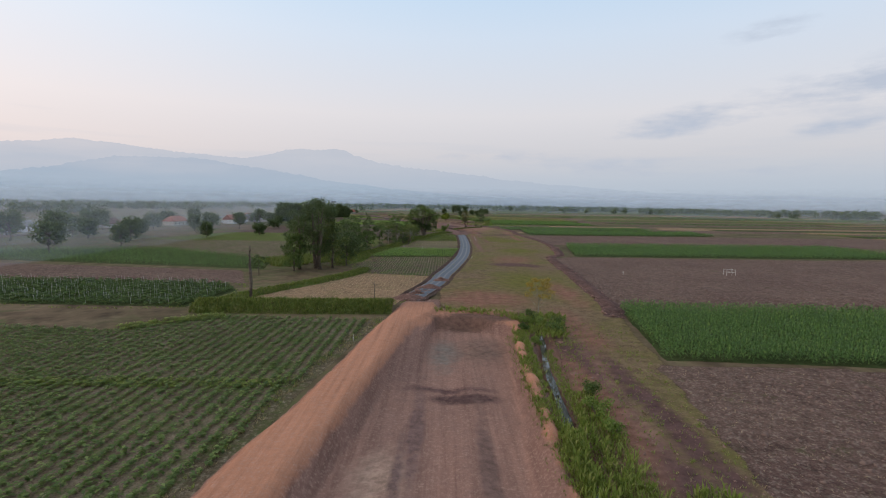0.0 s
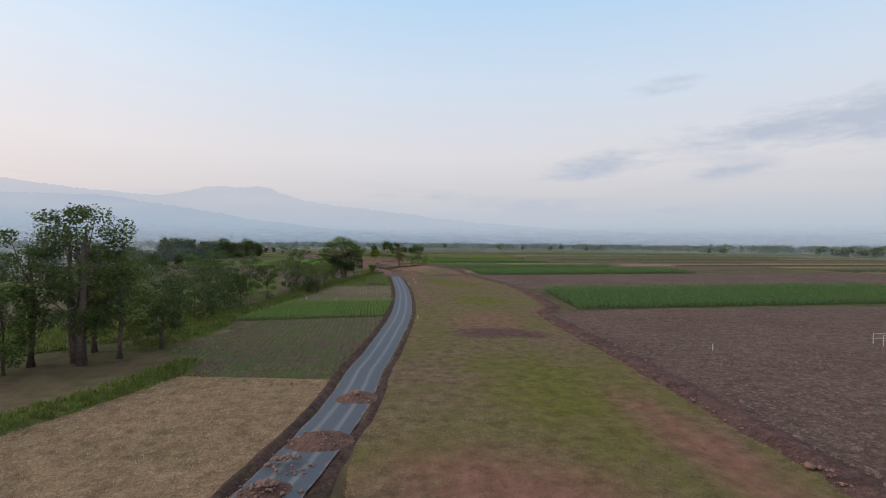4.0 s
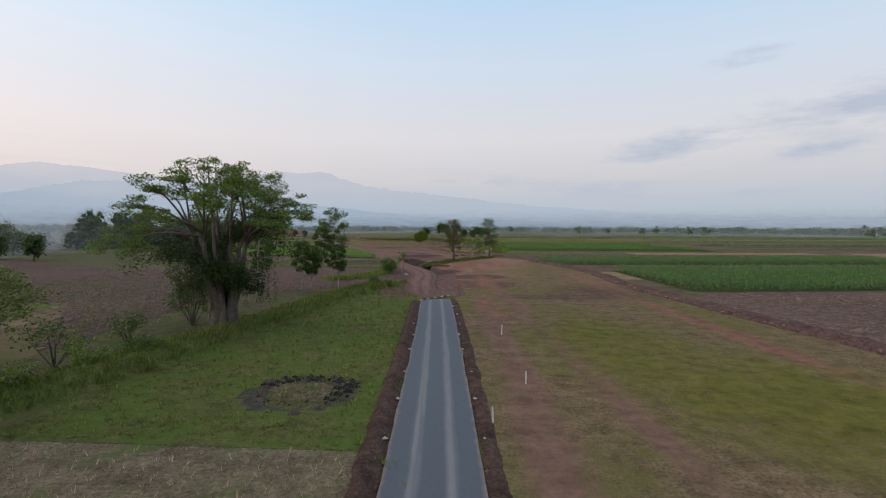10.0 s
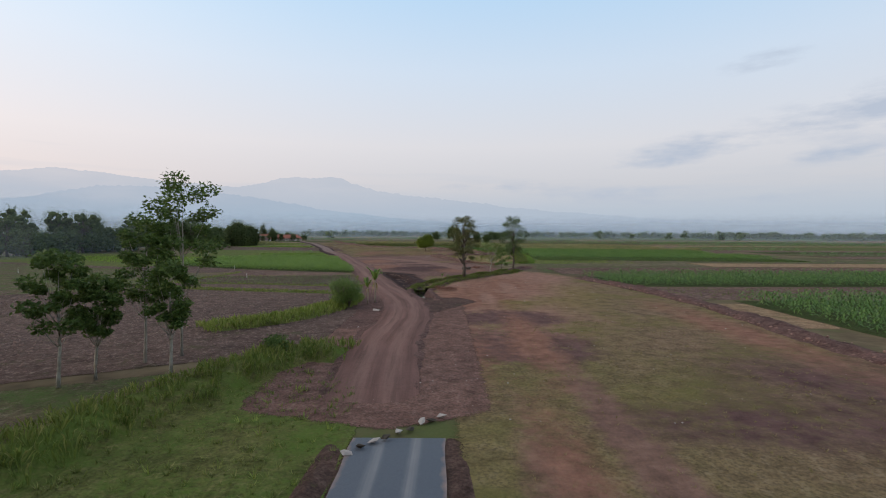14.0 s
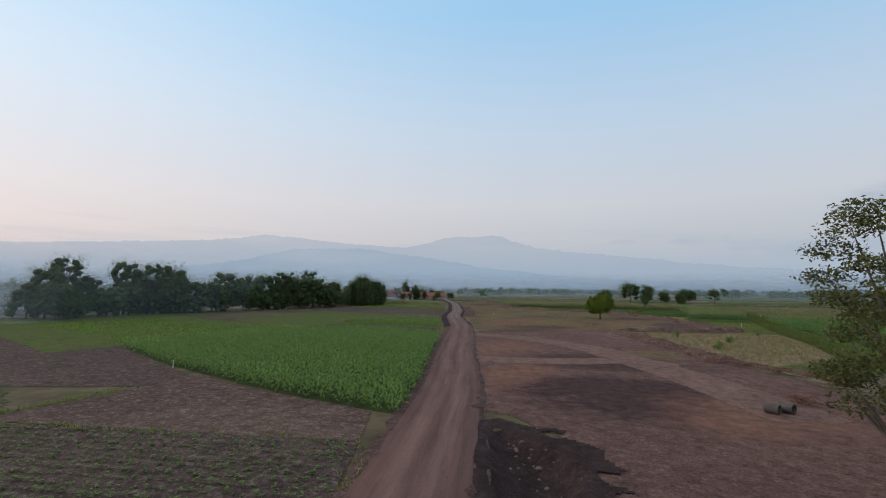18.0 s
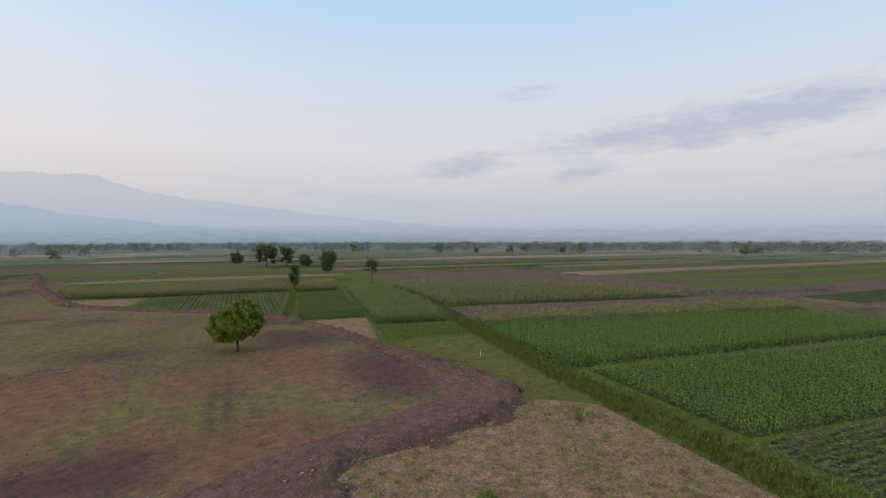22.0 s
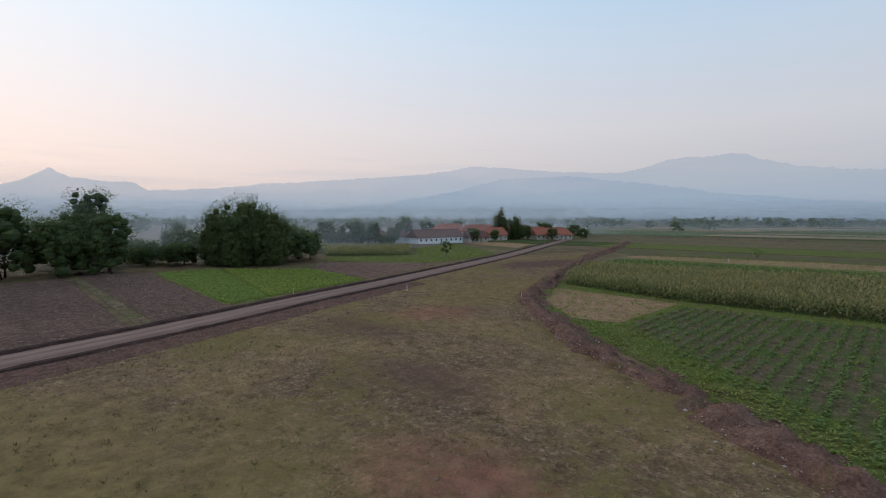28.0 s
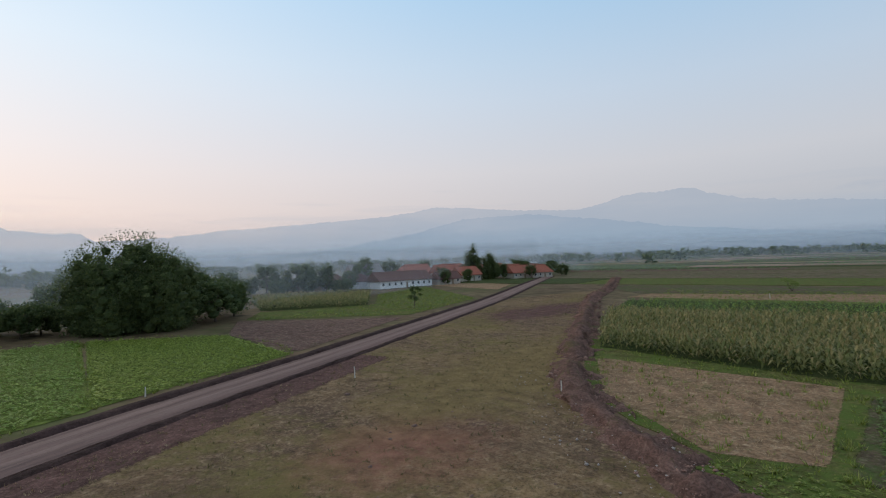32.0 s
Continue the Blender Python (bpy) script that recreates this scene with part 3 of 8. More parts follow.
def mist_haze_material(name, z_top, density, seed):
    """An upright see-through sheet added to stand in for ground mist and air haze: pale blue, denser near the ground,
    with wisps.
    """
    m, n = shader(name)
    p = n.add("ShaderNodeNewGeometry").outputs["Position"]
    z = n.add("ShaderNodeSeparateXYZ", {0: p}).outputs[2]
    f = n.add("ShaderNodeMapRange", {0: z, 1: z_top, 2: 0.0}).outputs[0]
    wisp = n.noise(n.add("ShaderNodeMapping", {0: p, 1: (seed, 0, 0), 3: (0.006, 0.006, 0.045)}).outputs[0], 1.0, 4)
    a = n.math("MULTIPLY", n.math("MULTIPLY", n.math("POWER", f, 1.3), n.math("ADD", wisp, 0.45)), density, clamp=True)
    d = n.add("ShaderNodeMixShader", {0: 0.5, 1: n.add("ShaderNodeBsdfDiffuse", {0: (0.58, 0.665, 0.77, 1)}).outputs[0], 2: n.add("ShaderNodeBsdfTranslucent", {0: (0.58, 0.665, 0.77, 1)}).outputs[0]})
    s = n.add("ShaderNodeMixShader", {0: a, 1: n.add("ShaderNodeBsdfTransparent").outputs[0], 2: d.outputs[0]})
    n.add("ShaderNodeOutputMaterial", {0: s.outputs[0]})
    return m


# ---- building blocks ----
def mesh_object(name, verts, faces, material, parent=None, smooth=False, uv=None, slots=None, index=None):
    me = bpy.data.meshes.new(name)
    me.from_pydata([tuple(map(float, v)) for v in verts], [], [tuple(map(int, f)) for f in faces])
    for m in (material if isinstance(material, (list, tuple)) else [material]):
        me.materials.append(m)
    if smooth:
        me.polygons.foreach_set("use_smooth", [True] * len(me.polygons))
    if index is not None:
        me.polygons.foreach_set("material_index", index)
    if uv is not None:
        layer = me.uv_layers.new(name="across")
        loops = np.zeros(len(me.loops), dtype=np.int32)
        me.loops.foreach_get("vertex_index", loops)
        layer.data.foreach_set("uv", np.asarray(uv, np.float32)[loops].ravel())
    me.update()
    ob = new(name, me)
    if parent is not None:
        ob.parent = parent
    return ob


def part(name, verts, faces, material, parent, label="", smooth=False):
    ob = mesh_object(name, verts, faces, material, parent, smooth)
    return tagged(ob, label) if label else ob


def empty(name, x, y, z=0.0, turn=0.0):
    ob = new(name)
    ob.matrix_world = pose(x, y, z, 0, 0, turn)
    ob.empty_display_size = 0.3
    return ob


def wave(x, y, scale, seed=0.0):
    return noise.noise(Vector((x * scale, y * scale, seed)))


def inside(poly, xs, ys):
    """Which of the points lie in the polygon."""
    hit = np.zeros(len(xs), bool)
    px, py = np.array([p[0] for p in poly]), np.array([p[1] for p in poly])
    for i in range(len(poly)):
        x1, y1, x2, y2 = px[i - 1], py[i - 1], px[i], py[i]
        if y1 == y2:
            continue
        hit ^= ((y1 > ys) != (y2 > ys)) & (xs < (x2 - x1) * (ys - y1) / (y2 - y1) + x1)
    return hit


def area(poly):
    return abs(sum(a[0] * b[1] - b[0] * a[1] for a, b in zip(poly, poly[1:] + poly[:1]))) / 2


LAYER = {"count": 0, "soft": True}


def patch(name, label, poly, material, category="field", rough=0.5, kind="structure", soft=None):
    """A field: its outline wanders a little, and its rim breaks up or dips into the ground."""
    LAYER["count"] += 1
    z = 0.012 + 0.0005 * LAYER["count"]
    size = area(poly)
    if soft is None:
        soft = 1.0 if size < 9000 and name != "crop_floor" and LAYER["soft"] else 0.0
    if soft:
        step = min(max(math.sqrt(size / 1500), 0.6), 2.0)
        xs, ys = np.meshgrid(np.arange(min(q[0] for q in poly) - soft, max(q[0] for q in poly) + soft, step), np.arange(min(q[1] for q in poly) - soft, max(q[1] for q in poly) + soft, step))
        away = edge_distance(poly, xs, ys) + soft * 0.8
        mask = away > -step * 0.6
        c = xs.shape[1]
        faces = [(j * c + i, j * c + i + 1, (j + 1) * c + i + 1, (j + 1) * c + i) for j in range(xs.shape[0] - 1) for i in range(c - 1) if mask[j, i] and mask[j + 1, i + 1] and mask[j, i + 1] and mask[j + 1, i]]
        used = np.unique(np.array(faces))
        back_ = np.zeros(xs.size, int)
        back_[used] = np.arange(len(used))
        ob = mesh_object(name, np.stack([xs.ravel(), ys.ravel(), np.full(xs.size, z)], 1)[used], [tuple(back_[list(f)]) for f in faces], material)
        layer = ob.data.attributes.new("thinning", "FLOAT", "POINT")
        layer.data.foreach_set("value", (1 - np.clip(away / soft, 0, 1)).ravel()[used].astype(np.float32))
        return tagged(ob, label, category, kind=kind)
    ring = []
    for i, (x, y) in enumerate(poly):
        x2, y2 = poly[(i + 1) % len(poly)]
        steps = max(1, int(math.hypot(x2 - x, y2 - y) / 1.6))
        steps = min(steps, 40)
        for k in range(steps):
            f = k / steps
            ax, ay = x + (x2 - x) * f, y + (y2 - y) * f
            ring.append((ax + rough * 1.6 * wave(ax, ay, 0.35, 1.7), ay + rough * 1.6 * wave(ax, ay, 0.35, 9.1), z))
    from mathutils.geometry import tessellate_polygon
    tris = tessellate_polygon([[Vector(v) for v in ring]])
    k = len(ring)
    low = [(x, y, -0.05) for x, y, _ in ring]
    skirt = [(i, (i + 1) % k, (i + 1) % k + k, i + k) for i in range(k)]
    ob = mesh_object(name, ring + low, list(tris) + skirt, material)
    bm = bmesh.new()
    bm.from_mesh(ob.data)
    bmesh.ops.recalc_face_normals(bm, faces=bm.faces)
    up = sum(f.normal.z * f.calc_area() for f in bm.faces)
    if up < 0:
        bmesh.ops.reverse_faces(bm, faces=bm.faces)
    bm.to_mesh(ob.data)
    bm.free()
    return tagged(ob, label, category, kind=kind)


def smooth_line(points, step=1.0):
    """A line through the points, Catmull-Rom, in even steps: rows of x, y, tangent, length so far."""
    pts = [np.array(p[:2], float) for p in points]
    pts = [2 * pts[0] - pts[1]] + pts + [2 * pts[-1] - pts[-2]]
    out = []
    for i in range(1, len(pts) - 2):
        p0, p1, p2, p3 = pts[i - 1 : i + 3]
        k = max(2, int(np.linalg.norm(p2 - p1) / step))
        for j in range(k):
            t = j / k
            out.append(0.5 * (2 * p1 + (p2 - p0) * t + (2 * p0 - 5 * p1 + 4 * p2 - p3) * t * t + (3 * p1 - p0 - 3 * p2 + p3) * t**3))
    out.append(pts[-2])
    out = np.array(out)
    tan = np.gradient(out, axis=0)
    tan /= np.linalg.norm(tan, axis=1)[:, None] + 1e-9
    return out, tan


def ribbon(name, label, points, profile, material, category, step=1.0, rough=0.12, edge=0.25, uneven=0.0, seed=0.0, kind="structure", taper=0, soft=False):
    """A strip along a line. profile: rows of (offset to the right, height). It wanders at its edges and rolls up and down."""
    line, tan = smooth_line(points, step)
    right = np.stack([tan[:, 1], -tan[:, 0]], 1)
    offs, tops = np.array([q[0] for q in profile], float), np.array([q[1] for q in profile], float)
    if len(profile) > 4:
        dense = np.interp(np.arange(0, len(profile) - 0.99, 0.5), np.arange(len(profile)), offs)
        curve = np.interp(dense, offs, tops)
        curve[1:-1] = 0.25 * curve[:-2] + 0.5 * curve[1:-1] + 0.25 * curve[2:]
        profile = list(zip(dense, curve))
    n_p = len(profile)
    verts, uv = [], []
    lo, hi = profile[0][0], profile[-1][0]
    for i, (p, r) in enumerate(zip(line, right)):
        s = min(1.0, (i + 0.05) / taper, (len(line) - 1 - i + 0.05) / taper) if taper else 1.0
        s = s * s * (3 - 2 * s)
        for k, (o, h) in enumerate(profile):
            rim = k in (0, n_p - 1)
            o2 = o + (edge * wave(p[0] + 3 * k, p[1], 0.45, seed + k) if rim else edge * 0.5 * wave(p[0], p[1], 0.3, seed + k))
            q = p + r * o2
            z = h * s + s * ((rough if not rim else 0.0) * (wave(q[0], q[1], 0.55, seed) + 0.5 * wave(q[0], q[1], 1.4, seed)) + (0 if rim else uneven * wave(q[0], q[1], 0.22, seed + 5)))
            verts.append((q[0], q[1], z if not rim else h * s))
            uv.append(((o - lo) / (hi - lo), i * step))
    faces = [(i * n_p + k, i * n_p + k + 1, (i + 1) * n_p + k + 1, (i + 1) * n_p + k) for i in range(len(line) - 1) for k in range(n_p - 1)]
    ob = mesh_object(name, verts, faces, material, smooth=True, uv=uv)
    if soft:
        layer = ob.data.attributes.new("thinning", "FLOAT", "POINT")
        layer.data.foreach_set("value", np.tile(np.array([1.0] + [0.0] * (n_p - 2) + [1.0], np.float32), len(line)))
    return tagged(ob, label, category, kind=kind)


def scatter(name, label, category, shapes, xs, ys, zs, size, material, rng, tilt=0.1, yaw=None, kind="stuff", parent=None, stretch=None):
    """Many small things of a kind as one mesh: each takes one of the shapes, its own turn, size and lean."""
    count = len(xs)
    if not count:
        return None
    xs, ys, zs = (np.broadcast_to(np.asarray(v, float), (count,)) for v in (xs, ys, zs))
    size = np.broadcast_to(np.asarray(size, float), (count,))
    yaw = rng.uniform(0, 2 * np.pi, count) if yaw is None else np.broadcast_to(np.asarray(yaw, float), (count,)) + rng.normal(0, 0.25, count)
    lean_x, lean_y = rng.normal(0, tilt, count), rng.normal(0, tilt, count)
    pick = rng.integers(0, len(shapes), count)
    all_v, all_l, all_n, all_m, base = [], [], [], [], 0
    for s, (verts, faces, index) in enumerate(shapes):
        rows = np.nonzero(pick == s)[0]
        if not len(rows):
            continue
        v = np.asarray(verts, float)
        c, si = np.cos(yaw[rows])[:, None], np.sin(yaw[rows])[:, None]
        k = size[rows][:, None]
        z = v[None, :, 2] * k * (1 if stretch is None else np.asarray(stretch)[rows][:, None])
        x = (v[None, :, 0] * c - v[None, :, 1] * si) * k + z * lean_x[rows][:, None] + xs[rows][:, None]
        y = (v[None, :, 0] * si + v[None, :, 1] * c) * k + z * lean_y[rows][:, None] + ys[rows][:, None]
        all_v.append(np.stack([x, y, z + zs[rows][:, None]], -1).reshape(-1, 3))
        loop = np.concatenate([np.asarray(f) for f in faces])
        lens = np.array([len(f) for f in faces])
        all_l.append((loop[None, :] + (base + np.arange(len(rows)) * len(v))[:, None]).ravel())
        all_n.append(np.tile(lens, len(rows)))
        all_m.append(np.tile(np.asarray(index), len(rows)))
        base += len(rows) * len(v)
    v, loops, lens, mats = np.concatenate(all_v), np.concatenate(all_l), np.concatenate(all_n), np.concatenate(all_m)
    me = bpy.data.meshes.new(name)
    me.vertices.add(len(v))
    me.vertices.foreach_set("co", v.astype(np.float32).ravel())
    me.loops.add(len(loops))
    me.loops.foreach_set("vertex_index", loops.astype(np.int32))
    me.polygons.add(len(lens))
    me.polygons.foreach_set("loop_start", np.concatenate([[0], np.cumsum(lens)[:-1]]).astype(np.int32))
    me.polygons.foreach_set("material_index", mats.astype(np.int32))
    for m in (material if isinstance(material, (list, tuple)) else [material]):
        me.materials.append(m)
    me.update(calc_edges=True)
    ob = new(name, me)
    if parent is not None:
        ob.parent = parent
        return tagged(ob, label) if label else ob
    return tagged(ob, label, category, kind=kind)


def blade_shape(rng, blades, height, spread, width, bend=0.5, kink=True):
    """A tuft of arching blades."""
    v, f, m = [], [], []
    for _ in range(blades):
        a, h = rng.uniform(0, 2 * np.pi), height * rng.uniform(0.6, 1.1)
        r0, r1 = spread * rng.uniform(0, 0.5), spread * rng.uniform(0.5, 1.2)
        dx, dy = math.cos(a), math.sin(a)
        w = width * rng.uniform(0.7, 1.2) / 2
        b = len(v)
        x0, y0, x1, y1 = dx * r0, dy * r0, dx * (r0 + (r1 - r0) * 0.45), dy * (r0 + (r1 - r0) * 0.45)
        tip = (dx * r1, dy * r1, h * (1 - bend * rng.uniform(0, 0.6)))
        if kink:
            v += [(x0, y0, 0), (x1 + dy * w, y1 - dx * w, h * 0.66), tip, (x1 - dy * w, y1 + dx * w, h * 0.66)]
            f += [(b, b + 1, b + 2, b + 3)]
        else:
            v += [(x0 - dy * w, y0 + dx * w, 0), (x0 + dy * w, y0 - dx * w, 0), tip]
            f += [(b, b + 1, b + 2)]
        m += [0]
    return v, f, m


def maize_shape(rng, tassel):
    """A maize plant 1 m high: stalk, arching leaves, tassel."""
    v, f, m = [], [], []
    b = 0
    a0 = rng.uniform(0, 6.28)
    for k in range(5):
        a = a0 + k * 2.9 + rng.normal(0, 0.35)
        z = 0.14 + 0.155 * k
        reach = rng.uniform(0.26, 0.40) * (1 - 0.04 * k)
        dx, dy, w = math.cos(a), math.sin(a), 0.042
        b = len(v)
        up = rng.uniform(0.13, 0.24)
        v += [(0, 0, z), (dx * reach * 0.5 - dy * w, dy * reach * 0.5 + dx * w, z + up), (dx * reach * 0.5 + dy * w, dy * reach * 0.5 - dx * w, z + up), (dx * reach, dy * reach, z + up * rng.uniform(-0.5, 0.6))]
        f += [(b, b + 2, b + 1), (b + 1, b + 2, b + 3)]
        m += [0, 0]
    if tassel:
        for k in range(3):
            a = rng.uniform(0, 6.28)
            b = len(v)
            v += [(0.012, 0, 0.85), (-0.012, 0, 0.85), (0.10 * math.cos(a), 0.10 * math.sin(a), 1.1)]
            f += [(b, b + 1, b + 2)]
            m += [1]
    return v, f, m


def bush_shape(rng, leaves, height, spread, leaf):
    """A low leafy plant."""
    v, f, m = [], [], []
    for _ in range(leaves):
        a, r, z = rng.uniform(0, 6.28), spread * rng.uniform(0.1, 1), height * rng.uniform(0.25, 1)
        b, t = len(v), rng.uniform(0, 6.28)
        cx, cy = math.cos(a) * r, math.sin(a) * r
        ex, ey = math.cos(t) * leaf, math.sin(t) * leaf
        v += [(cx - ex, cy - ey, z - leaf * 0.3), (cx - ey * 0.5, cy + ex * 0.5, z + leaf * 0.15), (cx + ex, cy + ey, z), (cx + ey * 0.5, cy - ex * 0.5, z + leaf * 0.1)]
        f += [(b, b + 1, b + 2, b + 3)]
        m += [0]
    return v, f, m


def lump_shape(rng):
    """An uneven clod or stone, about 1 across."""
    v = [Vector((math.cos(a), math.sin(a), 0)) * rng.uniform(0.38, 0.6) + Vector((0, 0, rng.uniform(-0.1, 0.12))) for a in np.arange(5) * 1.2566]
    v += [Vector((rng.normal(0, 0.12), rng.normal(0, 0.12), rng.uniform(0.28, 0.45))), Vector((0, 0, -0.35))]
    f = [(k, (k + 1) % 5, 5) for k in range(5)] + [((k + 1) % 5, k, 6) for k in range(5)]
    return [tuple(p) for p in v], f, [0] * len(f)


RNG = np.random.default_rng(7)
MAIZE = [maize_shape(RNG, True) for _ in range(5)]
MAIZE_PLAIN = [maize_shape(RNG, False) for _ in range(5)]
TUFT = [blade_shape(RNG, 6, 1.0, 0.45, 0.105) for _ in range(5)]
SHORT_TUFT = [blade_shape(RNG, 7, 1.0, 0.9, 0.16, kink=False) for _ in range(4)]
STALKS = [blade_shape(RNG, 4, 1.0, 0.7, 0.13, 0.2, kink=False) for _ in range(4)]
PLANT = [bush_shape(RNG, 7, 1.0, 0.7, 0.38) for _ in range(4)]
LUMP = [lump_shape(RNG) for _ in range(5)]


def in_rows(poly, direction, spacing, along, rng, jitter=0.1):
    """Points in rows over a polygon; direction in degrees from +x."""
    c, s = math.cos(radians(direction)), math.sin(radians(direction))
    u = np.array([p[0] * c + p[1] * s for p in poly])
    w = np.array([-p[0] * s + p[1] * c for p in poly])
    uu, ww = np.meshgrid(np.arange(u.min(), u.max(), along), np.arange(w.min(), w.max(), spacing))
    uu, ww = uu.ravel() + rng.normal(0, along * 0.3, uu.size), ww.ravel() + rng.normal(0, jitter * spacing, ww.size)
    x, y = uu * c - ww * s, uu * s + ww * c
    keep = inside(poly, x, y)
    return x[keep], y[keep]


def spread_over(poly, per_m2, rng):
    x0, x1 = min(p[0] for p in poly), max(p[0] for p in poly)
    y0, y1 = min(p[1] for p in poly), max(p[1] for p in poly)
    k = int((x1 - x0) * (y1 - y0) * per_m2)
    x, y = rng.uniform(x0, x1, k), rng.uniform(y0, y1, k)
    keep = inside(poly, x, y)
    return x[keep], y[keep]


def along_line(points, half, per_m, rng, power=1.0):
    line, tan = smooth_line(points, 0.5)
    k = int(len(line) * 0.5 * per_m)
    i = rng.integers(0, len(line), k)
    o = rng.uniform(-1, 1, k)
    o = np.sign(o) * np.abs(o) ** power * half
    return line[i, 0] + tan[i, 1] * o + rng.normal(0, 0.15, k), line[i, 1] - tan[i, 0] * o + rng.normal(0, 0.15, k), o


def maize_field(label, poly, height, direction, spacing=0.8, along=0.42, ripe=False, leaf=None, seed=1, wide=1.25):
    rng = np.random.default_rng(seed)
    patch("crop_floor", "soil under the maize, shade put into its dark green colour", poly, UNDER, "soil", 0.2)
    x, y = in_rows(poly, direction, spacing, along, rng)
    h = height * (1 + 0.10 * rng.normal(0, 1, len(x))).clip(0.6, 1.3)
    h *= 1 + 0.12 * np.array([wave(a, b, 0.12, seed) for a, b in zip(x, y)])
    return scatter("maize_crop", label, "maize", MAIZE if ripe else MAIZE_PLAIN, x, y, 0.0, h * wide, [leaf or (MAIZE_RIPE if ripe else MAIZE_GREEN), TASSEL], rng, 0.06, stretch=np.full(len(x), 1 / wide))


def low_crop(label, poly, direction, spacing, along, size, material, ground, ground_label, seed=1, gaps=0.25, category="crop"):
    rng = np.random.default_rng(seed)
    patch("field", ground_label, poly, ground)
    x, y = in_rows(poly, direction, spacing, along, rng, 0.08)
    keep = np.array([wave(a, b, 0.16, seed) for a, b in zip(x, y)]) + rng.normal(0, 0.25, len(x)) > -0.75 + gaps
    x, y = x[keep], y[keep]
    s = size * rng.uniform(0.6, 1.2, len(x))
    edge_weeds(poly, seed)
    return scatter("crop_rows", label, category, PLANT, x, y, 0.0, s, material, rng, 0.15)


def stubble(label, poly, direction, ground, seed=1, per=0.55, size=0.22, material=None, spacing=0.75):
    rng = np.random.default_rng(seed)
    patch("field", label, poly, ground)
    x, y = in_rows(poly, direction, spacing, per, rng, 0.12)
    edge_weeds(poly, seed)
    return scatter("stubble", "cut dry stalks standing in rows", "stubble", STALKS, x, y, 0.0, size * rng.uniform(0.5, 1.3, len(x)), material or STRAW, rng, 0.3)


def edge_weeds(poly, seed, per_m=2.2, size=0.32):
    """Rank grass along the outline of a plot."""
    rng = np.random.default_rng(seed + 500)
    x, y, o = along_line(list(poly) + [poly[0]], 0.35, per_m, rng)
    scatter("edge_grass", "rank grass along the edge of a plot", "grass", SHORT_TUFT, x, y, 0.0, size * rng.uniform(0.5, 1.4, len(x)), BLADE, rng, 0.2)


def clods(label, poly, per_m2, size, material, seed=1, name="clods"):
    rng = np.random.default_rng(seed)
    x, y = spread_over(poly, per_m2, rng)
    return scatter(name, label, "soil", LUMP, x, y, 0.02, size * rng.lognormal(0, 0.45, len(x)), material, rng, 0.2)


def tufts(label, poly, per_m2, size, material=None, seed=1, shapes=None, name="grass_tufts", broken=0.0, scale=0.12):
    rng = np.random.default_rng(seed)
    x, y = spread_over(poly, per_m2, rng)
    if broken:
        keep = np.array([wave(a, b, scale, seed) for a, b in zip(x, y)]) + rng.normal(0, 0.15, len(x)) > broken
        x, y = x[keep], y[keep]
    return scatter(name, label, "grass", shapes or SHORT_TUFT, x, y, 0.0, size * rng.uniform(0.5, 1.3, len(x)), material or BLADE, rng, 0.2)


def bank(label, points, half, height, size, per_m=9.0, seed=1, material=None, soil=None, name="grass_bank"):
    """A low bund with tall grass on it."""
    rng = np.random.default_rng(seed)
    ribbon(name, "low earth bund under the grass", points, [(-half, -0.05), (-half * 0.5, height * 0.8), (0, height), (half * 0.5, height * 0.8), (half, -0.05)], soil or GRASS, "bund", seed=seed, uneven=height * 0.3, taper=3)
    x, y, o = along_line(points, half, per_m, rng)
    z = height * (1 - np.abs(o / half) ** 1.6)
    return scatter("bank_grass", label, "grass", TUFT, x, y, z * 0.85, size * rng.uniform(0.5, 1.25, len(x)), material or BLADE, rng, 0.2)


def tube(path, radii, sides=6):
    """A tapered tube along points."""
    verts, faces = [], []
    path = [Vector(p) for p in path]
    for i, (p, r) in enumerate(zip(path, radii)):
        d = (path[min(i + 1, len(path) - 1)] - path[max(i - 1, 0)]).normalized()
        q = d.to_track_quat("Z", "X")
        for k in range(sides):
            a = 2 * math.pi * k / sides
            verts.append(p + q @ Vector((math.cos(a) * r, math.sin(a) * r, 0)))
    for i in range(len(path) - 1):
        for k in range(sides):
            faces.append((i * sides + k, i * sides + (k + 1) % sides, (i + 1) * sides + (k + 1) % sides, (i + 1) * sides + k))
    faces.append(tuple(reversed(range(sides))))
    faces.append(tuple(range((len(path) - 1) * sides, len(path) * sides)))
    return verts, faces


def join(pieces):
    verts, faces = [], []
    for v, f in pieces:
        b = len(verts)
        verts += list(v)
        faces += [tuple(i + b for i in q) for q in f]
    return verts, faces


LEAF = [([(-0.5, 0, 0), (0, -0.26, 0.06), (0.5, 0, -0.08), (0, 0.26, 0.06)], [(0, 1, 2, 3)], [0]),
        ([(-0.5, 0, 0), (0.05, -0.3, -0.1), (0.55, 0.05, 0.0), (0, 0.22, 0.1)], [(0, 1, 2, 3)], [0])]


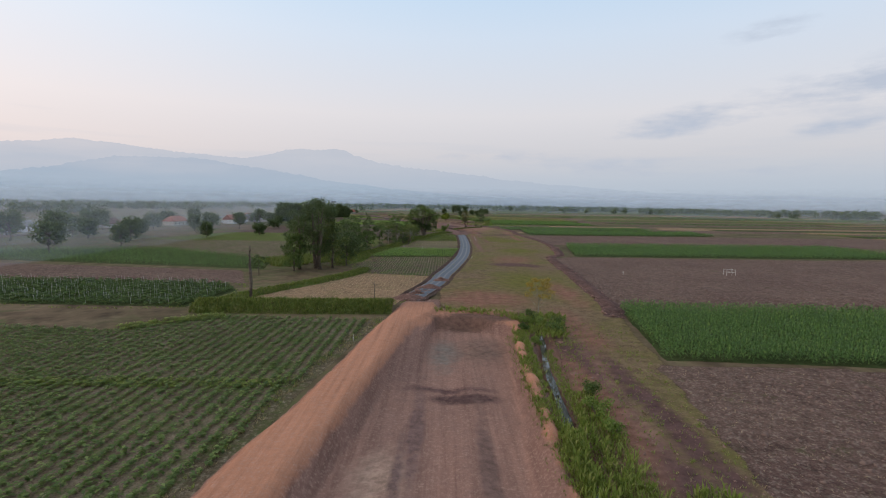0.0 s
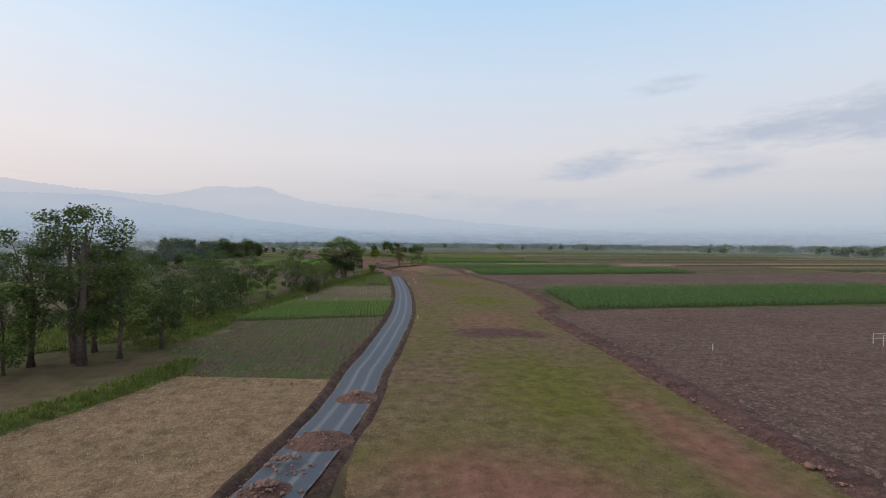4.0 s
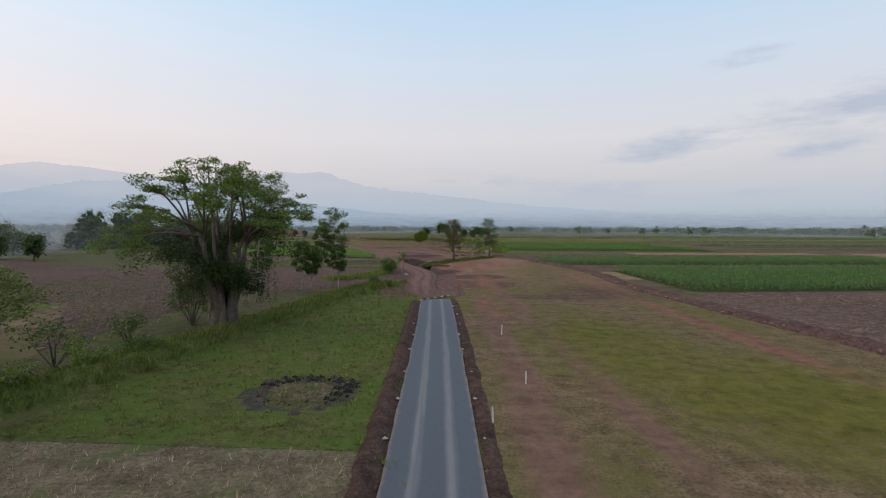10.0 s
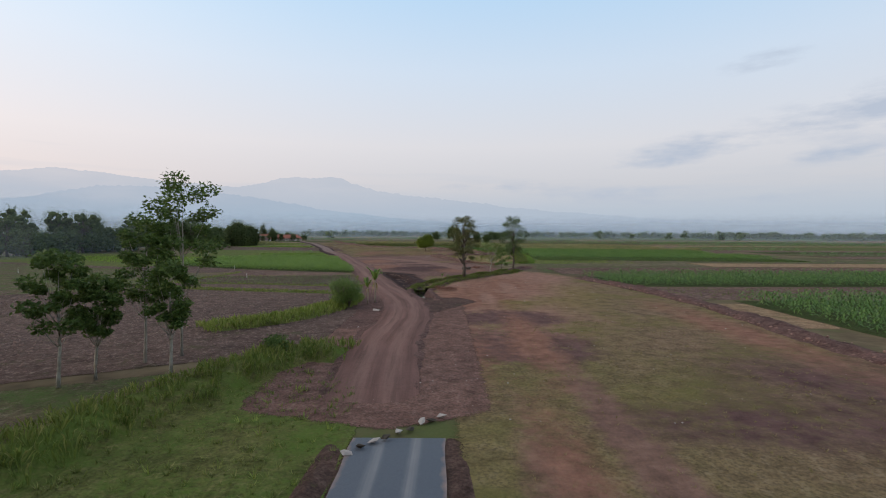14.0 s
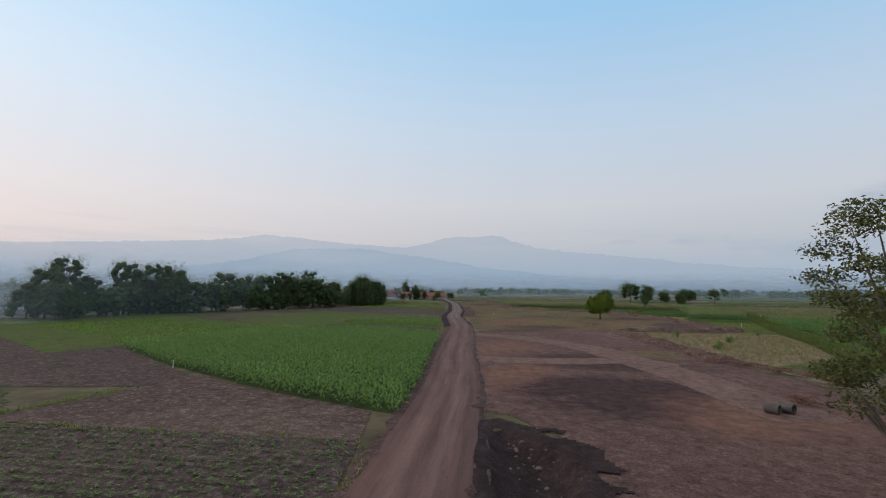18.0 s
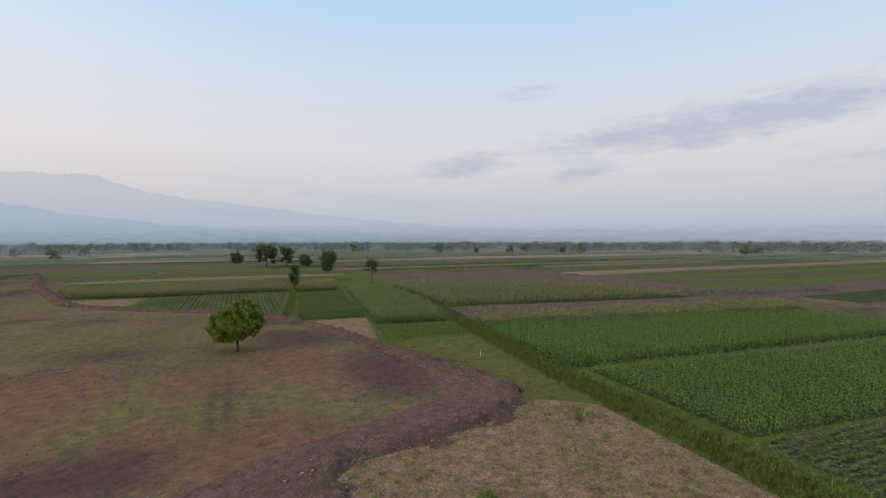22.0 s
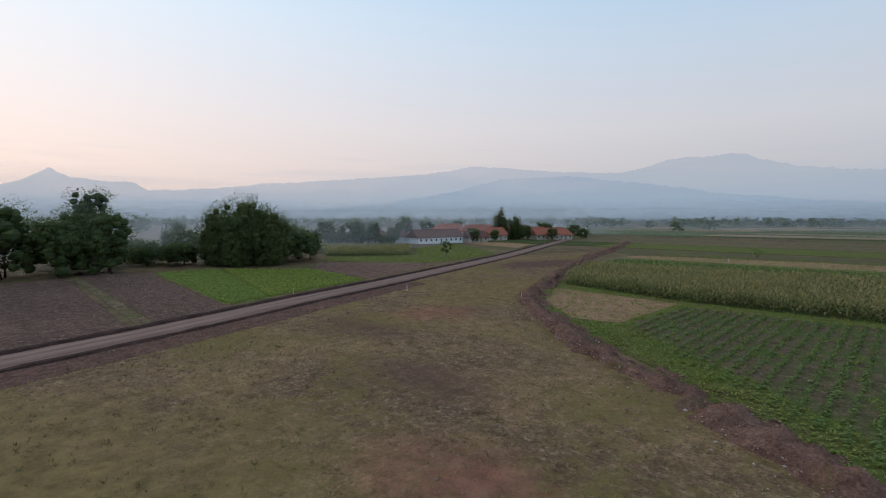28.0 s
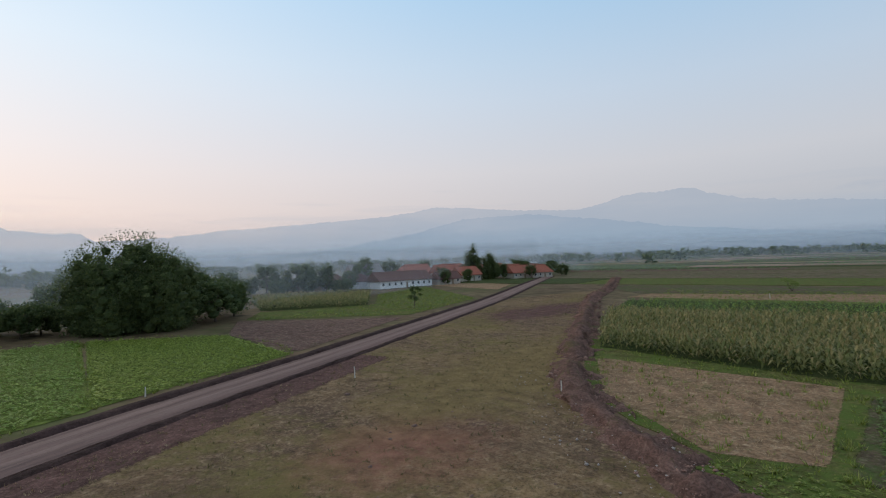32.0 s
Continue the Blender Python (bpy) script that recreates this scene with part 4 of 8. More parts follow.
def foliage(centres, radii, per, leaf, rng, flat=0.7, droop=0.25, shell=0.15, outward=0.0):
    """Leaf faces round clump centres: thick towards the clump's shell, turned every way. Gives vertices and faces."""
    c = np.repeat(np.asarray(centres, float), per, axis=0)
    r = np.repeat(np.asarray(radii, float), per)
    k = len(c)
    d = rng.normal(0, 1, (k, 3))
    d /= np.linalg.norm(d, axis=1)[:, None]
    d *= (rng.uniform(shell, 1, k) ** 0.5 * r * (1 + 0.14 * rng.normal(0, 1, k)))[:, None]
    d[:, 2] *= flat
    p = c + d
    a, b = rng.normal(0, 1, (k, 3)), rng.normal(0, 1, (k, 3))
    a[:, 2] = a[:, 2] * 0.6 - droop
    a /= np.linalg.norm(a, axis=1)[:, None]
    b -= (a * b).sum(1)[:, None] * a
    b /= np.linalg.norm(b, axis=1)[:, None]
    if outward:
        nrm = d / (np.linalg.norm(d, axis=1)[:, None] + 1e-6) * outward + rng.normal(0, 0.5, (k, 3))
        nrm /= np.linalg.norm(nrm, axis=1)[:, None]
        a -= (a * nrm).sum(1)[:, None] * nrm
        a /= np.linalg.norm(a, axis=1)[:, None]
        b = np.cross(nrm, a) * 1.35
    s = (leaf * rng.uniform(0.6, 1.3, k))[:, None]
    v = np.stack([p - a * s * 0.5, p - b * s * 0.24, p + a * s * 0.5, p + b * s * 0.24], 1).reshape(-1, 3)
    return v


def inner_mass(centres, radii, rng, flat=0.7):
    """Uneven lumps that fill the inside of a dense crown, behind its leaves. Gives quads that pair with the leaves."""
    out = []
    for c, r in zip(centres, radii):
        ring = []
        for i, lat in enumerate((-60, -20, 20, 60)):
            for k in range(6):
                a = radians(k * 60 + i * 30)
                q = r * 0.62 * rng.uniform(0.85, 1.1)
                ring.append((c[0] + q * math.cos(radians(lat)) * math.cos(a), c[1] + q * math.cos(radians(lat)) * math.sin(a), c[2] + q * flat * math.sin(radians(lat))))
        for i in range(3):
            for k in range(6):
                out += [ring[i * 6 + k], ring[i * 6 + (k + 1) % 6], ring[(i + 1) * 6 + (k + 1) % 6], ring[(i + 1) * 6 + k]]
        out += [ring[18], ring[19], ring[20], ring[21], ring[18], ring[21], ring[22], ring[23]]
    return np.array(out)


def leaf_mesh(name, v, material, parent, label=""):
    me = bpy.data.meshes.new(name)
    k = len(v) // 4
    me.vertices.add(len(v))
    me.vertices.foreach_set("co", v.astype(np.float32).ravel())
    me.loops.add(len(v))
    me.loops.foreach_set("vertex_index", np.arange(len(v), dtype=np.int32))
    me.polygons.add(k)
    me.polygons.foreach_set("loop_start", np.arange(0, len(v), 4, dtype=np.int32))
    me.materials.append(material)
    me.update(calc_edges=True)
    ob = new(name, me)
    ob.parent = parent
    return tagged(ob, label) if label else ob


def tree(name, label, x, y, h, width, clear=0.35, clumps=24, per=130, leaf=0.32, material=None, bark=None, trunk=None, seed=1, shape="round", lean=0.0, clump=None, stems=1, group="", category="tree", flat=0.65, dense=False, surface=False):
    """A tree: tapered trunk, limbs that reach into the clumps, and a crown of leaf clumps with gaps."""
    rng = np.random.default_rng(seed)
    root = empty(name, x, y, 0)
    r0 = trunk or h * 0.022
    base = h * clear
    centres, radii = [], []
    for i in range(clumps):
        f = (i + 0.5) / clumps
        a = i * 2.4 + rng.normal(0, 0.4)
        z = base + (h - base) * (0.08 + 0.88 * (f if shape != "vase" else f**0.55)) if not dense else base + (h - base) * (0.10 + 0.76 * f**0.72)
        if shape == "round":
            reach = math.sqrt(max(0.05, 1 - (2 * (z - base) / (h - base) - 0.9) ** 2))
        elif shape == "vase":
            reach = 0.45 + 0.55 * math.sin(math.pi * min(1, (z - base) / (h - base) * 0.85 + 0.1))
        elif shape == "tall":
            reach = 0.35 + 0.65 * math.sin(math.pi * (0.12 + 0.8 * (z - base) / (h - base)))
        else:
            reach = rng.uniform(0.3, 1.0)
        o = width / 2 * reach * (rng.uniform(0.45, 0.92) if not (surface and i % 4 == 0) else rng.uniform(0.0, 0.45))
        centres.append((math.cos(a) * o + lean * z / h, math.sin(a) * o, z + rng.normal(0, 0.02 * h)))
        radii.append((clump or width * 0.17) * (rng.uniform(0.7, 1.25) if not dense else rng.uniform(0.75, 1.25)))
    for s in range(stems):
        ox, oy = (0, 0) if stems == 1 else (rng.normal(0, r0 * 1.6), rng.normal(0, r0 * 1.6))
        top = h * (0.86 if shape != "vase" else 0.62)
        path = [(ox * (1 + k * 0.4) + lean * k / 5 + rng.normal(0, r0 * 0.5) * (k > 0), oy * (1 + k * 0.4) + rng.normal(0, r0 * 0.5) * (k > 0), -0.15 + top * k / 5) for k in range(6)]
        stem = part("trunk", *tube(path, [r0 * 1.35, r0, r0 * 0.85, r0 * 0.65, r0 * 0.42, r0 * 0.16], 8), bark or BARK, root, smooth=True)
    for i, c in enumerate(centres):
        if i % 2 == 0 or shape == "vase":
            z0 = max(base * 0.75, c[2] * rng.uniform(0.45, 0.68))
            p0 = Vector((lean * z0 / h, 0, z0))
            p3 = Vector(c)
            p1 = p0.lerp(p3, 0.45) + Vector((0, 0, -0.03 * h))
            part("limb", *tube([p0, p1, p3], [r0 * 0.32, r0 * 0.2, r0 * 0.06], 5), bark or BARK, stem, smooth=True)
    if dense:
        sprays = [(c[0] + rng.normal(0, r * 0.7), c[1] + rng.normal(0, r * 0.7), c[2] + r * rng.uniform(0.2, 1.0)) for c, r in zip(centres, radii)]
        leaf_mesh("crown", np.concatenate([foliage(centres, radii, per, leaf, rng, flat, 0.3, 0.25, 0.25), foliage(sprays, [q * 0.75 for q in radii], max(6, per // 3), leaf * 0.9, rng, 0.7), inner_mass([(c[0] * 0.8, c[1] * 0.8, c[2] * 0.94) for c in centres], [q * 0.8 for q in radii], rng, 0.85)]), material or LEAF_MID, root)
    elif surface:
        leaf_mesh("crown", foliage(centres, radii, per, leaf, rng, flat, 0.3, 0.35, 0.8), material or LEAF_MID, root)
    else:
        leaf_mesh("crown", foliage(centres, radii, per, leaf, rng, flat), material or LEAF_MID, root)
    return tagged(root, label, category, group)


def bamboo(name, label, x, y, h, width, seed=1, culms=16, per=110, material=None, leaf=0.32):
    """A bamboo clump: culms that arch outwards in rounded plumes, leafy down to the ground."""
    rng = np.random.default_rng(seed)
    root = empty(name, x, y, 0)
    pieces, centres, radii = [], [], []
    for i in range(culms):
        a, top = i * 2.4 + rng.normal(0, 0.3), h * rng.uniform(0.66, 0.98)
        out = width / 2 * math.sqrt((i + 0.5) / culms) * rng.uniform(0.75, 1.0)
        top *= 1 - 0.5 * (out / (width / 2)) ** 2
        b = Vector((math.cos(a), math.sin(a), 0))
        path = [b * out * q + Vector((0, 0, z * top)) for q, z in ((0.3, -0.01), (0.38, 0.35), (0.55, 0.72), (0.8, 0.95), (1.0, 0.95))]
        pieces.append(tube(path, [0.06, 0.055, 0.045, 0.03, 0.01], 5))
        for q in (0.12, 0.27, 0.42, 0.57, 0.72, 0.86, 0.95):
            centres.append(tuple(b * out * (0.6 + 0.42 * math.sin(q * 2.6)) + Vector((rng.normal(0, 0.4), rng.normal(0, 0.4), top * q))))
            radii.append(width * rng.uniform(0.13, 0.2) * (1.05 - 0.15 * q))
    for piece in pieces:
        part("culm", *piece, BARK, root, smooth=True)
    leaf_mesh("crown", np.concatenate([foliage(centres, radii, per, leaf, rng, 0.95, 0.7, 0.3, 0.2), inner_mass([(c[0] * 0.86, c[1] * 0.86, c[2] * 0.9) for c in centres], [q * 0.85 for q in radii], rng, 0.95)]), material or LEAF_BAMBOO, root)
    return tagged(root, label, "bamboo")


def shrub(name, label, x, y, h, width, seed=1, material=None, clumps=8, per=90, leaf=0.22, group=""):
    rng = np.random.default_rng(seed)
    root = empty(name, x, y, 0)
    centres, radii, pieces = [], [], []
    for i in range(clumps):
        a = i * 2.4 + rng.normal(0, 0.3)
        o = width / 2 * rng.uniform(0.15, 0.75)
        c = Vector((math.cos(a) * o, math.sin(a) * o, h * rng.uniform(0.3, 0.85)))
        centres.append(tuple(c))
        radii.append(width * rng.uniform(0.18, 0.28))
        pieces.append(tube([(0, 0, -0.1), c * 0.5, c], [0.05, 0.035, 0.012], 5))
    for piece in pieces:
        part("stem", *piece, BARK, root)
    leaf_mesh("leaves", foliage(centres, radii, per, leaf, rng, 0.8), material or LEAF_MID, root)
    return tagged(root, label, "shrub", group)


def box(x0, y0, z0, x1, y1, z1):
    v = [(x0, y0, z0), (x1, y0, z0), (x1, y1, z0), (x0, y1, z0), (x0, y0, z1), (x1, y0, z1), (x1, y1, z1), (x0, y1, z1)]
    return v, [(0, 3, 2, 1), (4, 5, 6, 7), (0, 1, 5, 4), (1, 2, 6, 5), (2, 3, 7, 6), (3, 0, 4, 7)]


def stake(x, y, h=0.9, lean=0.0, material=None, name="marker_stake", label="thin whitewashed marker stake in the ground", width=0.06):
    v, f = tube([(0, 0, -0.2), (lean * 0.5, 0.01, h * 0.5), (lean, 0, h)], [width, width * 0.9, width * 0.75], 6)
    ob = mesh_object(name, v, f, material or PALE_STAKE)
    ob.matrix_world = pose(x, y, 0)
    return tagged(ob, label, "stake", "marker stakes")


# ---- ground, hills, mist and haze sheets ----
def spaced(stops):
    """Coordinates from rows of (end, step), starting at the first row's end."""
    out = [stops[0][0]]
    for end, step in stops[1:]:
        k = max(1, round((end - out[-1]) / step))
        out += list(np.linspace(out[-1], end, k + 1)[1:])
    return np.array(out)


DITCH_A = [(5.2, 14), (5.4, 29), (6.1, 37), (6.7, 44.4), (7.2, 51), (8.6, 60), (9.4, 68)]
DITCH_C = [(4.5, 302.6), (3.7, 307), (3.2, 311), (3.5, 313.5), (4.1, 316.5), (5.5, 321.6), (7.3, 326.7), (10.6, 331.8), (15.8, 340), (19.5, 345), (22.5, 352), (27, 362)]
PIT = [(-6.2, 343), (-3.9, 331.6), (-2.2, 323.7), (-0.9, 318.8), (0.2, 314.9), (1.1, 312.4), (2.0, 313.6), (2.2, 316.3), (2.7, 320.3), (2.0, 324.3), (0.7, 331.7), (-1.4, 339.4), (-3.7, 342)]
# breaks of the cutting's section along y: foot and crest of the graded embankment, foot of its slope, far edge of the floor, top of the ditch bank
CUT_Y = [-14, 25, 31, 37, 51, 57, 65, 72, 80, 86]
CUT_L0 = [-19.4, -18.9, -18.3, -17.0, -15.2, -14.6, -13.6, -12.4, -11.6, -12.0]
CUT_R1 = [-15.2, -14.5, -13.8, -12.8, -11.0, -10.4, -9.4, -6.4, -5.6, -7.0]
CUT_F1 = [-12.6, -11.8, -11.3, -10.4, -9.2, -8.3, -7.6, -5.2, -4.4, -5.5]
CUT_F2 = [0.8, 0.9, 1.5, 2.2, 3.3, 3.7, 4.3, 5.2, 6.0, 6.0]
CUT_W = [4.2, 4.2, 3.9, 4.1, 4.3, 4.8, 5.8, 7.0, 7.5, 7.5]


def step_to(a, b, x):
    f = np.clip((x - a) / (b - a), 0, 1)
    return f * f * (3 - 2 * f)


def edge_distance(poly, xs, ys):
    """Distance to a polygon's outline, positive inside."""
    d = np.full(xs.shape, 1e9)
    for (ax, ay), (bx, by) in zip(poly, poly[1:] + poly[:1]):
        t = np.clip(((xs - ax) * (bx - ax) + (ys - ay) * (by - ay)) / ((bx - ax) ** 2 + (by - ay) ** 2), 0, 1)
        d = np.minimum(d, np.hypot(xs - ax - t * (bx - ax), ys - ay - t * (by - ay)))
    return np.where(inside(poly, xs.ravel(), ys.ravel()).reshape(xs.shape), d, -d)


def cutting_height(xs, ys):
    """The graded embankment, the sunk floor of the cutting, its bank and the ditch beside it."""
    l0, r1, f1, f2, w = (np.interp(ys, CUT_Y, v) for v in (CUT_L0, CUT_R1, CUT_F1, CUT_F2, CUT_W))
    top = 0.85 * (1 - 0.75 * step_to(70, 85, ys))
    z = -0.25 + (top + 0.25) * step_to(l0 - 0.8, l0 + 1.5, xs)
    floor = -1.25 + 0.12 * np.sin(xs * 1.1 + ys * 0.13) * np.cos(ys * 0.21)
    ramp = np.interp(ys, [42, 56, 68, 74], [-1.25, -0.45, 0.45, 0.6])
    ramp_edge = np.interp(ys, [42, 44.7, 53, 65, 71.8], [-8.5, -6.9, -7.3, -6.6, -5.2])
    low = np.where(ys > 42, ramp + (floor - ramp) * step_to(ramp_edge, ramp_edge + 0.9, xs), floor)
    low = low + (0.4 - low) * step_to(0, 3.2, ys - 67.4 + np.clip(xs, 0, 6) * 0.75)
    z = z + (low - z) * step_to(r1, f1, xs)
    bank_top = 0.45 + 0.2 * np.sin(ys * 0.6) + 0.12 * np.sin(ys * 1.7 + 1)
    bank_top = bank_top + (0.25 - bank_top) * step_to(66, 72, ys)
    z = z + (bank_top - z) * step_to(f2, w, xs)
    z = z + (0.0 - z) * step_to(w + 0.3, w + 1.6, xs)
    z = z + (-0.2 - z) * step_to(73.5, 79.5, ys - np.clip(-xs - 5, 0, 1) * 6)
    d = near_line(DITCH_A, xs, ys)
    z = z - 1.35 * (1 - step_to(0.3, 1.9, d))
    return z


def ditch_height(xs, ys):
    """The field ditch: wide and open at its end, then narrow between its rims."""
    d = near_line(DITCH_C, xs, ys)
    half = np.interp(ys, [302, 304, 310, 314, 330, 362], [1.0, 1.45, 1.3, 1.25, 1.15, 1.05])
    rim = 0.28 * np.exp(-((d - half - 0.15) / 0.55) ** 2) * step_to(301, 304, ys)
    return rim - 1.15 * (1 - step_to(0.25, 1.0, d / half))


def pit_height(xs, ys):
    d = edge_distance(PIT, xs, ys) + 0.35 * np.sin(xs * 1.3 + ys * 0.7) * np.sin(ys * 0.9)
    return -0.95 * step_to(-0.15, 1.3, d)



def near_line(points, xs, ys):
    line, _ = smooth_line(points, 0.7)
    d = np.full(xs.shape, 1e9)
    for px, py in line:
        d = np.minimum(d, (xs - px) ** 2 + (ys - py) ** 2)
    return np.sqrt(d)


gx = spaced([(-4600, 0), (-600, 400), (-160, 40), (-18, 8), (34, 0.7), (130, 8), (600, 40), (4600, 400)])
gy = spaced([(-1200, 0), (-60, 120), (10, 8), (76, 0.7), (290, 8), (368, 0.7), (720, 8), (1000, 40), (4600, 400)])
GX, GY = np.meshgrid(gx, gy)
GZ = np.zeros_like(GX)
near = (GX > -26) & (GX < 36)
d = np.full(GX.shape, 0.0)
xs, ys = GX[near], GY[near]
low = np.where((ys > -14) & (ys < 84) & (xs > np.interp(ys, CUT_Y, CUT_L0) + 0.9) & (near_line(DITCH_A, xs, ys) < 2.2 + 60 * (xs < np.interp(ys, CUT_Y, CUT_W))), np.minimum(cutting_height(xs, ys), 0.2) - 0.5, 0.0)
low = np.minimum(low, np.where((ys < 78) | (xs < -4), low, 0.0))
hollow = np.minimum(ditch_height(xs, ys), pit_height(xs, ys))
low = np.where((ys > 295) & (hollow < -0.08), np.minimum(low, hollow - 0.45), low)
GZ[near] = np.minimum(low, 0.0)
cols = len(gx)
faces = [(j * cols + i, j * cols + i + 1, (j + 1) * cols + i + 1, (j + 1) * cols + i) for j in range(len(gy) - 1) for i in range(cols - 1)]
ground = mesh_object("ground", np.stack([GX.ravel(), GY.ravel(), GZ.ravel()], 1), faces, FAR)
tagged(ground, "wide plain of brown and green farmland", "ground", kind="structure")


def hills(name, label, stops, radius, material, seed, roughness=1.0):
    """A ridge seen far off: its crest runs through rows of (degrees to the left, degrees of height)."""
    az, el = np.array([s[0] for s in stops], float), np.array([s[1] for s in stops], float)
    order = np.argsort(az)
    a = np.arange(az.min(), az.max(), 0.12)
    e = np.interp(a, az[order], el[order])
    crest, foot, mid = [], [], []
    for q, h in zip(a, e):
        h += roughness * (0.16 * noise.noise(Vector((q * 0.35, seed, 0))) + 0.12 * noise.noise(Vector((q * 1.3, seed, 3))) + 0.10 * noise.noise(Vector((q * 3.3, seed, 5))) + 0.06 * noise.noise(Vector((q * 9.1, seed, 8))))
        z = 12 + radius * math.tan(radians(max(h, 0.02)))
        d = Vector((-math.sin(radians(q)), math.cos(radians(q)), 0))
        c = Vector((0, float(np.interp(q, [40, 62], [250, 495])), 0))
        crest.append(c + d * (radius + 260) + Vector((0, 0, z * 1.05)))
        mid.append(c + d * (radius + 90 + 60 * noise.noise(Vector((q * 0.8, seed, 7)))) + Vector((0, 0, z * 0.5)))
        foot.append(c + d * radius + Vector((0, 0, -5)))
    k = len(a)
    verts = crest + mid + foot
    faces = [(i, i + 1, k + i + 1, k + i) for i in range(k - 1)] + [(k + i, k + i + 1, 2 * k + i + 1, 2 * k + i) for i in range(k - 1)]
    return tagged(mesh_object(name, verts, faces, material, smooth=True), label, "mountain", kind="structure")


# emitted hill tones with the air's haze already mixed in
HILL_FAR = distance_material("far_mountain_painted_haze", lin(182, 191, 206), lin(172, 186, 203), 40, 420, 0.92, 0.3)
HILL_NEAR = distance_material("mountain_slope_painted_haze", lin(156, 175, 197), lin(167, 184, 201), 10, 300, 0.95, 0.5)
hills("mountain_range", "pale blue mountain range with a flat-topped summit, haze put into its colour",
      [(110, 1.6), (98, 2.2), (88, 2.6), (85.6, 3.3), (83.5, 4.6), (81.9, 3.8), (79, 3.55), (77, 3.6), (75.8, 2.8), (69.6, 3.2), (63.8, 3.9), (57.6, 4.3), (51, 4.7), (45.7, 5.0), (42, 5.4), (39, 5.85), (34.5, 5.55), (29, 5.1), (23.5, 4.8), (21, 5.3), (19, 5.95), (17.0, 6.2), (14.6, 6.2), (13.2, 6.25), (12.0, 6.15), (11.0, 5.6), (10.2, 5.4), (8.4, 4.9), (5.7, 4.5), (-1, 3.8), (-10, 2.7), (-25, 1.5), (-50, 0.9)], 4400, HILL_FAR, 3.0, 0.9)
hills("mountain_slope", "blue forested mountain slope, haze and mist put into its colour",
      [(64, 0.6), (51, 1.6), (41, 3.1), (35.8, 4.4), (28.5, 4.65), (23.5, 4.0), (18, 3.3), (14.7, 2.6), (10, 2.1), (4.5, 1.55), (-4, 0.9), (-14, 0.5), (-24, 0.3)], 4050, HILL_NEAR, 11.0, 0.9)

MIST_HAZE_CENTRE = (-10, 300)
# rings of see-through sheets imitate mist and haze that thicken with distance
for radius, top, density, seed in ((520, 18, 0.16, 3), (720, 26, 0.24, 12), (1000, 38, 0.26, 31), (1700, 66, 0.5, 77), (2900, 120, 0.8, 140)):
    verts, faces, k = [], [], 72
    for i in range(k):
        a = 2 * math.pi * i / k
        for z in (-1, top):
            verts.append((MIST_HAZE_CENTRE[0] + radius * math.cos(a), MIST_HAZE_CENTRE[1] + radius * math.sin(a), z))
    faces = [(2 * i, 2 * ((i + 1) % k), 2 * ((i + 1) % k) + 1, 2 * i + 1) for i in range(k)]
    m = mesh_object("mist_haze_sheet", verts, faces, mist_haze_material("ground_mist_haze", top, density, seed))
    tagged(m, "upright see-through sheet standing in for mist and air haze over the plain", "mist", kind="structure")


# mist and air haze between the trees of the village, added as sheet behind sheet
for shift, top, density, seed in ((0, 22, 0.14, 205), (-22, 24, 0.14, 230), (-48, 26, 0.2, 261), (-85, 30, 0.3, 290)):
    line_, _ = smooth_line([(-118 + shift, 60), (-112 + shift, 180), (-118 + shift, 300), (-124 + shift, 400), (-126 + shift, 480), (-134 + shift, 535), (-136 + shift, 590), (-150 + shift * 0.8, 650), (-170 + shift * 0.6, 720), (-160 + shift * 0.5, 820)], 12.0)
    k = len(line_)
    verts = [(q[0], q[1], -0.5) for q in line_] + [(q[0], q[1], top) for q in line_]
    m = mesh_object("mist_haze_sheet", verts, [(i, i + 1, k + i + 1, k + i) for i in range(k - 1)], mist_haze_material("village_mist_haze", top, density, seed))
    tagged(m, "upright see-through sheet standing in for mist and haze between the village trees", "mist", kind="structure")


# ---- the road under construction, first stretch ----
def terrain(name, label, category, height, x0, x1, y0, y1, step, material, keep, rough=0.05):
    """A grid of earth shaped by a height function, kept where keep() says."""
    xs, ys = np.meshgrid(np.arange(x0, x1, step), np.arange(y0, y1, step))
    z = height(xs, ys)
    bumps = np.array([noise.noise(Vector((a * 0.9, b * 0.9, 2))) + 0.6 * noise.noise(Vector((a * 2.3, b * 2.3, 5))) for a, b in zip(xs.ravel(), ys.ravel())]).reshape(xs.shape)
    z = z + rough * bumps * (1 + np.clip(np.hypot(*np.gradient(z, step)), 0, 3))
    mask = keep(xs, ys, z)
    c = xs.shape[1]
    faces = [(j * c + i, j * c + i + 1, (j + 1) * c + i + 1, (j + 1) * c + i) for j in range(xs.shape[0] - 1) for i in range(c - 1) if mask[j, i] and mask[j + 1, i + 1] and mask[j, i + 1] and mask[j + 1, i]]
    used = sorted({i for f in faces for i in f})
    back_ = {u: k for k, u in enumerate(used)}
    verts = np.stack([xs.ravel(), ys.ravel(), z.ravel()], 1)[used]
    ob = mesh_object(name, verts, [tuple(back_[i] for i in f) for f in faces], material, smooth=True)
    return tagged(ob, label, category, kind="structure")


